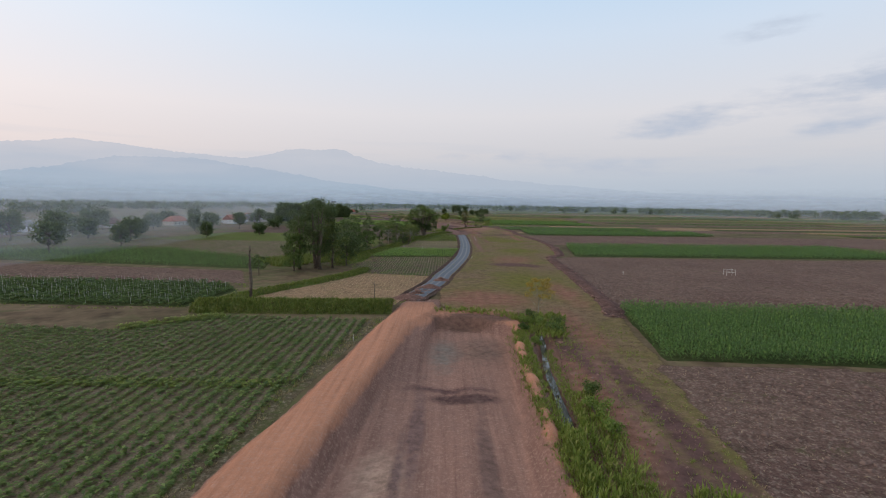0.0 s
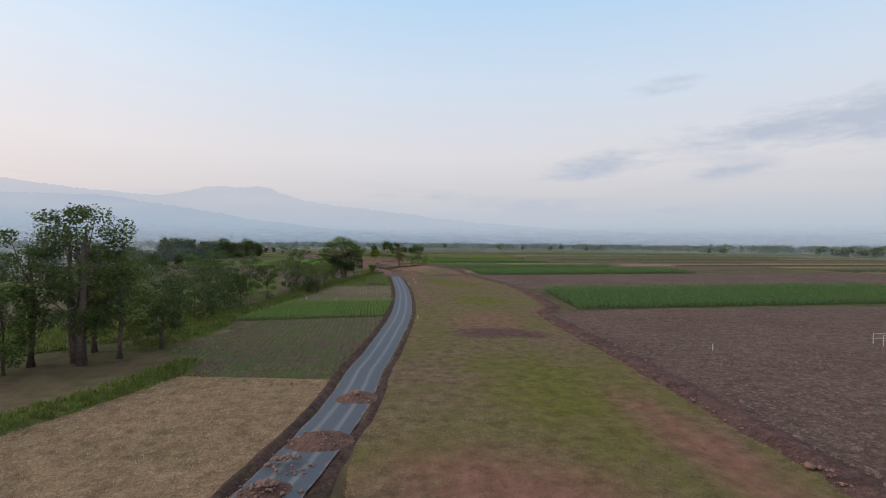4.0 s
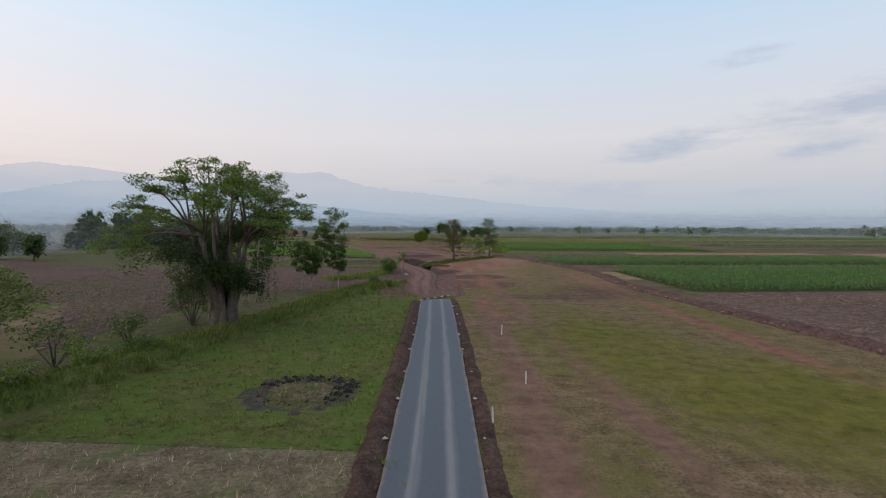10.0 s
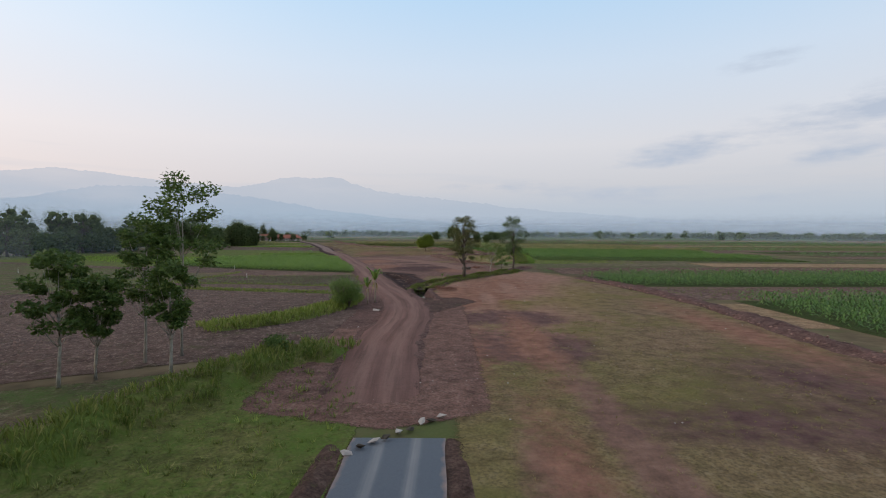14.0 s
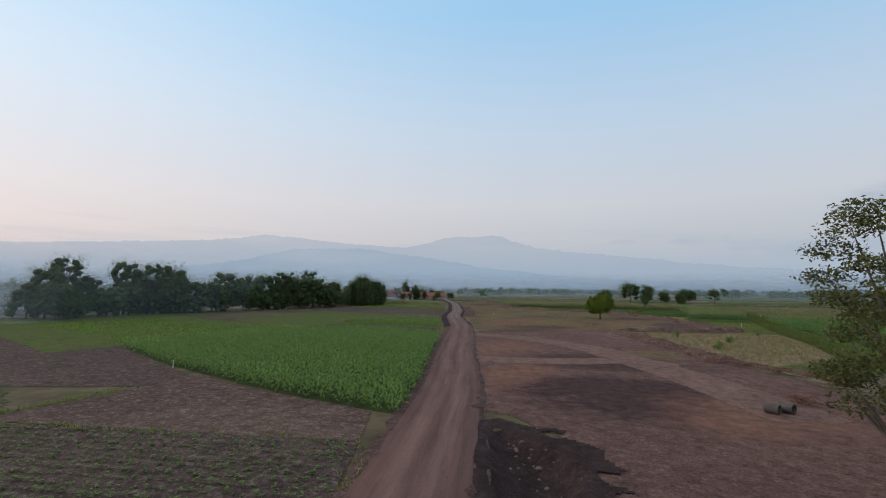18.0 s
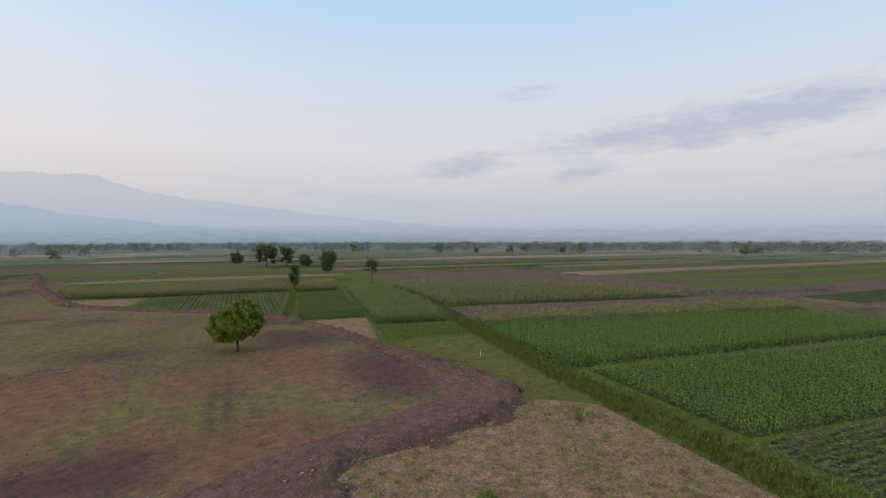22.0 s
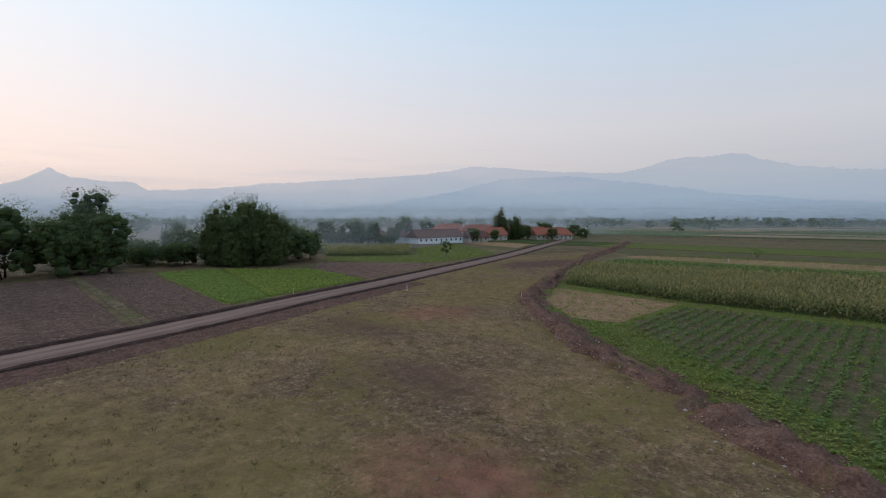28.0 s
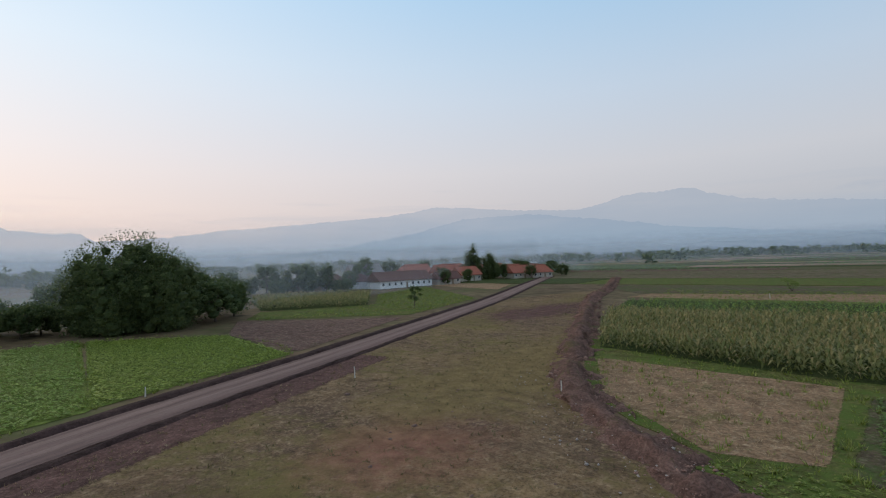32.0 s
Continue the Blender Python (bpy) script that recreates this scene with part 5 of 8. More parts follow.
terrain("graded_cut", "orange graded embankment above the sunk grey-pink floor of the road cutting", "road cutting", cutting_height, -22, 12.5, -14, 86, 0.4, CUT,
        lambda xs, ys, z: (xs > np.interp(ys, CUT_Y, CUT_L0) - 1.2) & ((xs < np.interp(ys, CUT_Y, CUT_W) + 0.5) | (near_line(DITCH_A, xs, ys) < 2.8)) & ((ys < 80) | (xs < -4)), 0.07)
ribbon("ditch_water", "still brown water in the roadside ditch", [(p[0], p[1]) for p in DITCH_A], [(-0.36, -0.8), (0, -0.8), (0.36, -0.8)], WATER, "ditch", edge=0.1, rough=0.0)
rng = np.random.default_rng(21)
for line, half, size, per, mat_ in (([(4.4, 17), (4.5, 40), (4.9, 48), (5.4, 56), (6.4, 66)], 0.9, 0.55, 40, BLADE), ([(3.6, 22), (3.7, 40), (4.0, 50), (4.6, 60)], 0.8, 0.3, 12, DITCH_BLADE), ([(5.0, 18), (5.0, 29), (5.4, 34)], 0.8, 0.9, 30, BLADE), ([(6.5, 24), (6.8, 34), (7.2, 44), (8.0, 54)], 0.5, 0.4, 22, BLADE), ([(9.6, 30), (10.0, 44), (12.6, 60)], 1.6, 0.35, 4, BLADE), ([(4.9, 48), (5.4, 56), (6.0, 64)], 0.9, 0.5, 8, BLADE), ([(7.3, 18), (7.6, 30), (7.9, 41)], 1.2, 0.8, 24, BLADE), ([(8.0, 42), (8.6, 47), (10.4, 58), (11.5, 68)], 1.5, 0.45, 4, BLADE), ([(-5.8, 74.3), (-1, 74.2), (4, 72.6), (9, 68.5)], 1.6, 0.8, 26, BLADE), ([(9, 60), (10.5, 67), (12, 72)], 2.4, 1.0, 26, BLADE), ([(6.8, 17), (9.2, 22), (12.5, 25.5)], 1.6, 1.0, 30, BLADE)):
    x, y, o = along_line(line, half, per, rng)
    scatter("ditch_grass", "rank green grass along the ditch", "grass", TUFT, x, y, 0.1, size * rng.uniform(0.5, 1.3, len(x)), mat_, rng, 0.2)
for i, (x, y, h, w, m) in enumerate([(8.4, 37, 1.8, 2.6, LEAF_LIGHT), (8.3, 33.5, 1.5, 2.0, LEAF_LIGHT), (9.0, 41, 1.5, 2.2, LEAF_MID), (10.6, 62, 1.8, 2.6, LEAF_MID), (9.0, 66, 1.6, 2.4, LEAF_LIGHT), (12.0, 66.5, 1.4, 2.4, LEAF_MID), (7.0, 57, 1.3, 1.8, LEAF_LIGHT), (7.3, 66.4, 1.5, 2.4, LEAF_LIGHT), (6.7, 63.4, 1.1, 1.8, LEAF_MID), (8.6, 69, 1.8, 2.6, LEAF_MID)]):
    shrub("ditch_shrub", "leafy green shrub on the ditch bank", x, y, h, w, 40 + i, m, group="shrubs along the ditch")

verge_east = [(8.2, 18), (15, 18), (18.5, 50), (21, 66), (13, 70), (10, 56), (8.6, 40)]
clods("clods and stones on the scraped verge", verge_east, 1.6, 0.13, CLOD_RED, 221)
tufts("weeds on the scraped verge", verge_east, 1.6, 0.3, BLADE, 222, broken=0.0, scale=0.3)
tufts("dry weeds on the scraped verge", verge_east, 0.8, 0.26, BLADE_DRY, 223, broken=0.05, scale=0.25)

# ---- fields west of the road ----
bean_area = [(-19.8, 23), (-18.8, 40), (-16.5, 56), (-14.5, 68.5), (-37, 69.5), (-47, 61), (-75, 64), (-90, 60), (-60, 21)]
low_crop("low green bean plants in rows", bean_area, 90, 1.25, 0.24, 0.5, BEAN_LEAF, BEAN_SOIL, "brown field with rows of low green plants", 2, gaps=-0.1)
bund = [(-70, 49), (-46, 47), (-28, 44), (-18.5, 44)]
x, y, o = along_line([(-66, 40), (-46, 42.5), (-28, 43), (-18.5, 43.5)], 1.0, 18, rng)
scatter("weeds", "weedy strip across the bean field", "weeds", PLANT, x, y, 0, 0.42 * rng.uniform(0.5, 1.2, len(x)), BLADE, rng)
x, y, o = along_line([(-47, 62), (-43, 66), (-37, 69.5)], 1.4, 30, rng)
scatter("weeds", "weedy strip across the bean field", "weeds", PLANT, x, y, 0, 0.5 * rng.uniform(0.5, 1.2, len(x)), BLADE, rng)
patch("verge", "verge of dry grass beside the spoil ridge", [(-20, 16), (-18.4, 26), (-17.6, 40), (-15.6, 56), (-12.6, 70), (-14.8, 70), (-16.8, 56), (-19, 40), (-20.8, 26)], STUBBLE_DULL, "verge", 0.4)
tufts("dry grass on the verge", [(-20.5, 16), (-18, 40), (-12.8, 70), (-15, 70), (-19.2, 40), (-21.2, 16)], 3.0, 0.35, BLADE_DRY, 5)
bank("tall green grass on the field bund", [(-43, 74.5), (-36, 75), (-24, 75.2), (-12.6, 75.8)], 3.4, 1.45, 0.8, 110, 31, BUND_BLADE)
bank("green grass on the field bund", [(-43, 75), (-41, 82), (-37.5, 90), (-33, 98), (-27, 110), (-24, 120)], 1.9, 0.5, 0.7, 38, 32, BUND_BLADE)
stubble("pale stubble field", [(-37, 79.5), (-12.8, 79.5), (-6.8, 111.6), (-23, 115), (-35, 94), (-39, 86)], 90, STUBBLE, 3, per=0.45, size=0.26)
stubble("dull stubble field with weeds", [(-23, 115.5), (-6.4, 112.6), (-1.2, 151.6), (-22, 151), (-28.5, 130)], 90, SOIL_GREEN, 4, per=0.26, size=0.3, material=STRAW_DULL)
low_crop("dark green staked bean plants", [(-102, 100), (-51, 98.5), (-44, 91), (-46, 76), (-76, 76.5)], 90, 1.5, 0.5, 0.95, LEAF_MID, UNDER, "bean field with stakes", 6, gaps=-0.2)
tufts("tall rank weeds under the trees on the bund", [(-60, 140), (-46, 152), (-34, 166), (-27, 160), (-31, 146), (-38, 134), (-48, 124)], 2.6, 1.1, BUND_BLADE, 361, name="weeds")
x, y = in_rows([(-100, 99), (-51, 97.5), (-45, 90), (-47, 77), (-76, 77.5)], 90, 1.5, 1.6, rng)
scatter("bean_stakes", "thin pale stakes holding the bean plants", "stake", [([(0.011, 0, 0), (-0.011, 0, 0), (-0.011, 0, 1), (0.011, 0, 1), (0, 0.011, 0), (0, -0.011, 0), (0, -0.011, 1), (0, 0.011, 1)], [(0, 1, 2, 3), (4, 5, 6, 7)], [0, 0])], x, y, 0, 1.4 * rng.uniform(0.8, 1.1, len(x)), PALE_STAKE, rng, 0.05)
patch("field", "ploughed brown field strip", [(-150, 128), (-54, 117), (-46, 99), (-104, 102), (-160, 104)], SOIL)
clods("clods of ploughed earth", [(-110, 118), (-54, 115), (-48, 101), (-104, 103)], 0.5, 0.25, CLOD, 9)
maize_field("low maize with a dark edge", [(-150, 160), (-100, 168), (-56, 141), (-50, 120), (-125, 131), (-160, 134)], 1.1, 90, 1.2, 0.8, seed=14)
patch("field", "dry grass field", [(-170, 205), (-70, 205), (-54, 150), (-60, 145), (-100, 170), (-160, 163)], STUBBLE_DULL)
patch("field", "green and yellow pasture", [(-120, 260), (-40, 255), (-30, 200), (-34, 160), (-52, 148), (-70, 206), (-130, 207)], GRASS)
patch("field", "ploughed brown field", [(-110, 335), (-46, 305), (-24, 262), (-24, 232), (-40, 257), (-120, 262)], SOIL_DARK)
low_crop("thin weeds in rows", [(-52, 290), (-26, 264), (-24, 236), (-40, 258), (-70, 261)], 30, 0.9, 0.5, 0.22, CROP, SOIL_DARK, "ploughed dark soil with thin weeds", 264, gaps=0.35)
clods("clods of ploughed earth", [(-70, 312), (-46, 305), (-24, 262), (-24, 232), (-50, 258)], 0.9, 0.3, CLOD, 10)
maize_field("knee-high bright green maize", [(-27.5, 151), (-1.4, 153.5), (1.3, 178), (-22, 177.5)], 0.8, 90, 0.62, 0.34, leaf=MAIZE_BRIGHT, seed=15, wide=1.5)
stubble("stubble field with dry stalks", [(-21.5, 179), (0.9, 179), (1.8, 193), (-19.5, 194)], 90, BEAN_SOIL, 17, per=0.4, size=0.27, material=STRAW_DULL)
stubble("pale stubble field with dry stalks", [(-19.2, 195), (1.9, 194), (2.7, 216.2), (-15.0, 217.6)], 90, BEAN_SOIL, 18, per=0.42, size=0.27)
meadow = [(-15.2, 218.2), (2.7, 216.8), (2.9, 262), (2.2, 268), (-3.5, 272), (-9, 260), (-12.5, 243)]
patch("meadow", "short green meadow beside the road", meadow, GRASS, "meadow")
tufts("short green grass", meadow, 3.6, 0.26, DITCH_BLADE, 19)
tufts("patches of taller grass in the meadow", meadow, 0.9, 0.36, BLADE, 219, broken=0.15, scale=0.3)
patch("burnt_patch", "burnt black ring in the meadow", [(-5.0, 223.4), (-4.3, 222.1), (-2.0, 221.5), (-0.4, 222.4), (-0.2, 224.7), (-0.7, 226.1), (-2.4, 226.2), (-4.7, 225.8)], ASH, "burnt ground", 0.9)
patch("scorched_soil", "scorched brown soil inside the burnt ring", [(-4.3, 224.4), (-3.8, 222.1), (-1.8, 221.2), (-1.0, 222.7), (-0.8, 224.4), (-1.8, 225.3), (-4.0, 225.3)], STUBBLE_DULL, "burnt ground", 0.8)
x, y, o = along_line([(-4.7, 225.3), (-4.0, 226.2), (-2.1, 226.5), (-0.4, 225.9), (-0.1, 224.1), (-0.7, 222.8)], 0.5, 42, rng)
scatter("char", "charred lumps round the burnt patch", "ash", LUMP, x, y, 0.03, 0.15 * rng.lognormal(0, 0.45, len(x)), CHAR, rng, 0.2)
x, y, o = along_line([(-4.7, 225.3), (-4.9, 223.9), (-4.0, 222.4), (-2.2, 221.8), (-0.7, 222.8)], 0.35, 7, rng)
scatter("char", "charred lumps round the burnt patch", "ash", LUMP, x, y, 0.03, 0.1 * rng.lognormal(0, 0.4, len(x)), CHAR, rng, 0.2)
tufts("scorched grass in the burnt patch", [(-3.8, 222.5), (-0.9, 222.5), (-0.9, 224.6), (-3.8, 224.7)], 2.5, 0.3, BLADE_DRY, 20)
bund_line = [(-33, 129), (-29.6, 142), (-29.4, 157), (-24.8, 182), (-19.6, 214), (-15.5, 230), (-11.6, 245), (-8.0, 262), (-3.6, 273.5), (0.4, 274)]
bank("lush green grass on the long field bund", bund_line, 2.3, 0.75, 0.7, 32, 33, BUND_BLADE)
patch("field", "strip of ground west of the bund", [(-46, 128), (-31, 129), (-27, 182), (-21.5, 214), (-13, 245), (-7.5, 270), (-24, 262), (-24, 230), (-34, 165)], SOIL_GREEN)

# ---- the stone road ----
ROAD_LINE = [(-10.4, 84), (-7.8, 94), (-5.6, 104), (-4.2, 115), (-2.9, 122), (-0.9, 135), (1.2, 150), (2.7, 165), (4.0, 185), (4.8, 205), (5.1, 225), (5.25, 245), (5.2, 260.4)]
ribbon("shoulder", "earth shoulder of the stone road, bank shadow put into its dark colour", ROAD_LINE, [(-3.2, -0.04), (-2.85, 0.34), (-2.55, 0.34), (-2.12, 0.0), (0, -0.08), (2.1, 0.0), (2.45, 0.17), (3.0, -0.04)], SHOULDER, "shoulder", edge=0.3, rough=0.05, seed=6, taper=6)
ribbon("road", "grey crushed stone road with two pale wheel tracks", ROAD_LINE, [(-1.95, 0.10), (-1.0, 0.175), (0, 0.19), (1.0, 0.175), (1.95, 0.10)], ROAD, "road", edge=0.1, rough=0.02, seed=7, taper=3)
for i, (x, y, r, h) in enumerate([(-10.6, 85.6, 3.0, 0.85), (-7.0, 96.2, 2.5, 0.85), (-4.8, 105.4, 2.2, 0.7), (-9.2, 89.6, 1.8, 0.45)]):
    bm = bmesh.new()
    bmesh.ops.create_grid(bm, x_segments=14, y_segments=14, size=1.25)
    for v in bm.verts:
        d = math.hypot(v.co.x, v.co.y)
        v.co.z = math.exp(-d * d * 2.2) - 0.12 - 0.9 * max(0, d - 0.85) + 0.12 * noise.noise(Vector((v.co.x * 3, v.co.y * 3, i)))
    me = bpy.data.meshes.new("gravel_mound")
    bm.to_mesh(me)
    bm.free()
    me.materials.append(GRADED)
    ob = new("gravel_mound", me)
    ob.matrix_world = pose(x, y, 0.12, 0, 0, 20) @ Matrix.Diagonal((r, r * 0.8, h, 1))
    tagged(ob, "mound of reddish gravel tipped on the road", "gravel mound", "gravel mounds on the road")

rng = np.random.default_rng(23)
for hx, hy, hr in ((-10.6, 85.6, 2.4), (-7.0, 96.2, 2.0), (-4.8, 105.4, 1.8), (-9.2, 89.6, 1.5), (-8.6, 92.6, 1.6)):
    k = 90
    a, q = rng.uniform(0, 6.28, k), np.abs(rng.normal(0, 0.55, k))
    scatter("gravel", "loose reddish gravel spilled from a heap", "gravel", LUMP, hx + np.cos(a) * q * hr, hy + np.sin(a) * q * hr * 0.9, 0.16 + 0.62 * np.exp(-q * q * 2.4), 0.2 * rng.lognormal(0, 0.4, k), CLOD_RED, rng, 0.3)

# ---- the cleared strip east of the road ----
strip = [(-4, 79), (1, 76), (8, 74), (11.5, 66), (9.6, 52), (7.8, 40), (7.2, 25), (7, -10), (14.6, -10), (15.4, 26), (19.2, 50), (20.6, 62), (24, 80), (26.5, 120), (29, 154), (34, 163), (39, 205), (39.5, 224), (38, 245), (36.5, 262), (36, 275), (37, 296), (33, 330), (30, 342), (24, 352), (20.6, 343.6), (17.2, 338.8), (12.0, 330.8), (8.7, 325.6), (6.9, 320.8), (5.7, 316), (5.1, 312), (6.0, 306), (6.0, 300), (5.4, 296), (8.4, 272), (8.4, 240), (7.6, 200), (5.5, 165), (0, 130), (-2.5, 112), (-4, 96)]
patch("cleared_strip", "cleared strip of brown earth and thin yellowish grass", strip, CLEARED, "cleared land", 0.8, soft=2.2)
tufts("thin yellow-green grass on the cleared strip", [(0, 84), (22, 84), (27, 154), (36, 205), (36, 270), (30, 300), (10, 296), (9, 240), (6, 165), (0, 110)], 1.8, 0.17, leafy("thin_grass_blade", (0.17, 0.145, 0.05), (0.22, 0.175, 0.07), (0.30, 0.22, 0.11), thin=0.4), 22, broken=-0.05, scale=0.07)
EDGE_BERM = [(22, 72), (24.5, 84), (27.5, 120), (30, 154), (35, 163), (38.6, 185), (40.5, 205), (40.8, 225), (39.2, 245), (37.6, 262), (37.2, 278), (38.5, 296), (37, 315), (32.5, 335)]
ribbon("edge_berm", "low berm of turned reddish earth along the cleared strip", EDGE_BERM, [(-1.5, 0.0), (-0.7, 0.35), (0.2, 0.5), (1.0, 0.3), (1.9, 0.0)], RED_DARK, "berm", edge=0.7, rough=0.3, uneven=0.25, seed=17, taper=5)
x, y, o = along_line(EDGE_BERM, 1.6, 7, rng)
scatter("berm_clods", "turned clods along the berm", "soil", LUMP, x, y, 0.22, 0.18 * rng.lognormal(0, 0.5, len(x)), CLOD_RED, rng, 0.2)

# ---- fields east of the strip ----
patch("field", "ploughed purple-brown field with dry litter", [(14.5, -20), (15.5, 26), (19.4, 50.4), (140, 42), (140, -20)], SOIL)
clods("clods and dry litter on the ploughed field", [(15.5, 20), (19.4, 50), (80, 45), (80, 20)], 2.2, 0.20, CLOD, 23)
x, y = spread_over([(15.5, 20), (19.4, 50), (80, 45), (80, 20)], 2.0, rng)
scatter("straw_litter", "dry straw lying on the ploughed field", "straw", STALKS, x, y, 0.0, 0.16 * rng.uniform(0.5, 1.4, len(x)), STRAW, rng, 0.8)
maize_field("dense green maize", [(20.8, 52), (25.2, 79), (95, 75.5), (95, 47)], 1.65, 0, 0.8, 0.36, seed=24, wide=1.05)
patch("field", "ploughed brown field with ridges", [(25.5, 80), (28.5, 120), (31.5, 153), (36.5, 157.5), (230, 157), (230, 75)], SOIL)
clods("clods of ploughed earth", [(26, 81), (31, 153), (80, 154), (110, 82)], 0.8, 0.26, CLOD, 25)
for k in range(26):
    x0 = 27 + k * 2.3
    ribbon("soil_ridge", "straight ploughed ridge", [(x0, 80.5), (x0 + 0.2, 85), (x0 + 0.3, 90 + 2 * wave(k, 0, 0.7))], [(-0.5, 0.0), (0, 0.24), (0.5, 0.0)], SOIL, "ridge", step=1.5, edge=0.15, rough=0.08, seed=k)
maize_field("green maize plot", [(39.5, 159), (47, 202), (160, 205), (160, 163)], 1.6, 0, 1.1, 0.75, seed=26, wide=1.35)
patch("field", "ploughed red-brown field", [(41.5, 206), (42.5, 232), (40.5, 262), (44.5, 266.5), (260, 274), (260, 208)], SOIL)
clods("clods of ploughed earth", [(42, 206), (41, 262), (80, 266), (90, 207)], 0.7, 0.3, CLOD, 27)
maize_field("tall green maize plot", [(43.7, 267.4), (44.5, 303), (150, 306), (150, 274)], 1.6, 0, 1.0, 0.75, seed=28, wide=1.35)
patch("field", "small tan stubble plot", [(38.6, 285), (43.4, 285), (43.9, 300), (38.2, 300)], STUBBLE)
patch("field", "brown strip", [(38, 304), (52, 304), (240, 316), (240, 338), (34, 340)], SOIL)
tufts("weeds on the brown strip", [(38, 304), (52, 304), (120, 310), (120, 318), (36, 318)], 0.9, 0.3, DITCH_BLADE, 29)
maize_field("dark green maize strip", [(35.5, 319), (34.5, 337), (135, 344), (135, 322)], 1.5, 0, 1.0, 0.75, seed=128, wide=1.35)
patch("field", "tan ploughed strip with rows", [(32, 342), (30, 360), (150, 366), (150, 347)], STUBBLE_DULL)
for k in range(12):
    y0 = 343.2 + k * 1.45
    ribbon("soil_ridge", "straight ploughed ridge", [(31.6, y0), (75, y0 + 2.4 + 0.3 * wave(k, 2, 0.7)), (118, y0 + 4.6)], [(-0.42, 0.0), (0, 0.22), (0.42, 0.0)], SOIL, "ridge", step=2.0, edge=0.14, rough=0.08, seed=60 + k)

# far strips of fields on the plain, east
rng = np.random.default_rng(5)
kinds = [("green crop strip", GRASS), ("ploughed strip", SOIL), ("weedy strip", SOIL_GREEN), ("stubble strip", STUBBLE_DULL), ("pale stubble strip", STUBBLE), ("dark crop strip", UNDER)]


def maize_belt(label, poly, height, seed):
    """A far block of maize: rows of big plants."""
    rng_ = np.random.default_rng(seed)
    x, y = in_rows(poly, 0, 3.0, 2.6, rng_)
    return scatter("maize_belt", label, "maize", MAIZE_PLAIN, x, y, 0, height * 3.0 * rng_.uniform(0.85, 1.1, len(x)), [MAIZE_GREEN, TASSEL], rng_, 0.05, stretch=np.full(len(x), 1 / 3.0))


def belts(x0, x1, y0, y1, seed, slant=0.0, first=0):
    rng_ = np.random.default_rng(seed)
    y, k = y0, first
    while y < y1:
        depth = rng_.uniform(9, 26) * (1 + (y - 300) / 900)
        cuts = [x0] + sorted(rng_.uniform(x0, x1, 2)) + [x1]
        for a, b in zip(cuts, cuts[1:]):
            if b - a < 12:
                continue
            label, m = kinds[int(rng_.integers(0, 6))]
            patch("field", label, [(a, y + slant * a), (b - 1, y + slant * b), (b - 1, y + depth - 1 + slant * b), (a, y + depth - 1 + slant * a)], m, rough=0.5)
            if rng_.random() < 0.22 and depth > 8:
                maize_belt("far belt of green maize", [(a + 1, y + 1 + slant * a), (b - 2, y + 1 + slant * b), (b - 2, y + min(depth - 2, 12) + slant * b), (a + 1, y + min(depth - 2, 12) + slant * a)], 1.7, int(rng_.integers(1, 999)))
        y += depth



# ---- dirt road and the ground round it ----
DIRT_LINE = [(3.4, 262), (2.6, 278), (3.0, 290), (1.4, 302), (-2.8, 316), (-6.4, 330), (-12.6, 355), (-19.0, 376), (-31.2, 418), (-46.5, 460), (-57.6, 499), (-64.2, 518), (-70.4, 538), (-85.8, 583), (-93, 603), (-110, 645), (-140, 720)]
ribbon("dirt_road_edge", "loose dark earth along the dirt road", DIRT_LINE[:10], [(-3.8, -0.12), (-2.8, 0.12), (0, 0.16), (2.4, 0.14), (3.1, -0.06)], RED_DARK, "road edge", edge=0.5, rough=0.12, seed=41, taper=12)
ribbon("dirt_road", "compacted pinkish dirt road", DIRT_LINE[:10], [(-2.7, 0.10), (-1.9, 0.21), (-1.0, 0.25), (0, 0.27), (1.0, 0.25), (1.9, 0.21), (2.7, 0.08)], DIRT_ROAD, "road", edge=0.3, rough=0.05, seed=42, taper=12, soft=True)
ribbon("dirt_road", "narrow compacted dirt road towards the village", DIRT_LINE[8:], [(-2.3, 0.10), (-1.5, 0.21), (-0.8, 0.245), (0, 0.26), (0.8, 0.245), (1.5, 0.21), (2.3, 0.10)], VILLAGE_ROAD, "road", edge=0.2, rough=0.04, seed=43, soft=True)
patch("bare_earth", "dark red graded earth between dirt road and ditch", [(-0.6, 346), (-7.4, 347.6), (-12.4, 358), (-18.4, 378), (-31, 416), (-16, 420), (-3, 424), (3, 416), (8, 398), (12, 378), (17, 368), (18.6, 356), (15.4, 347), (11, 342), (8, 343), (3, 345)], GRADED, "bare earth", 1.0, soft=3.5)
patch("bare_earth", "dark red earth between the dirt road and the ditch", [(4.4, 262), (-2.2, 264), (-2.8, 280), (-1.5, 296), (-4, 312), (0.2, 312.6), (1.3, 310.6), (2.0, 306.6), (3.0, 302.4), (4.6, 301.2), (6.4, 300), (8.4, 297), (8.6, 264)], GRADED, "bare earth", 0.8, soft=2.5)
patch("bare_earth", "dark red earth round the thin grass", [(3.4, 316.4), (5.4, 324.6), (8.2, 332.4), (12.8, 340.6), (16.4, 347), (18.6, 354), (12, 358), (-4, 353), (-5.2, 346.5), (-0.6, 341.6), (2.0, 333)], GRADED, "bare earth", soft=1.8)
patch("field", "weedy ground beyond the ditch", [(29.4, 358), (29.4, 350), (33, 344), (38, 341), (72, 342), (72, 382), (31, 380), (31, 368)], SOIL_GREEN)
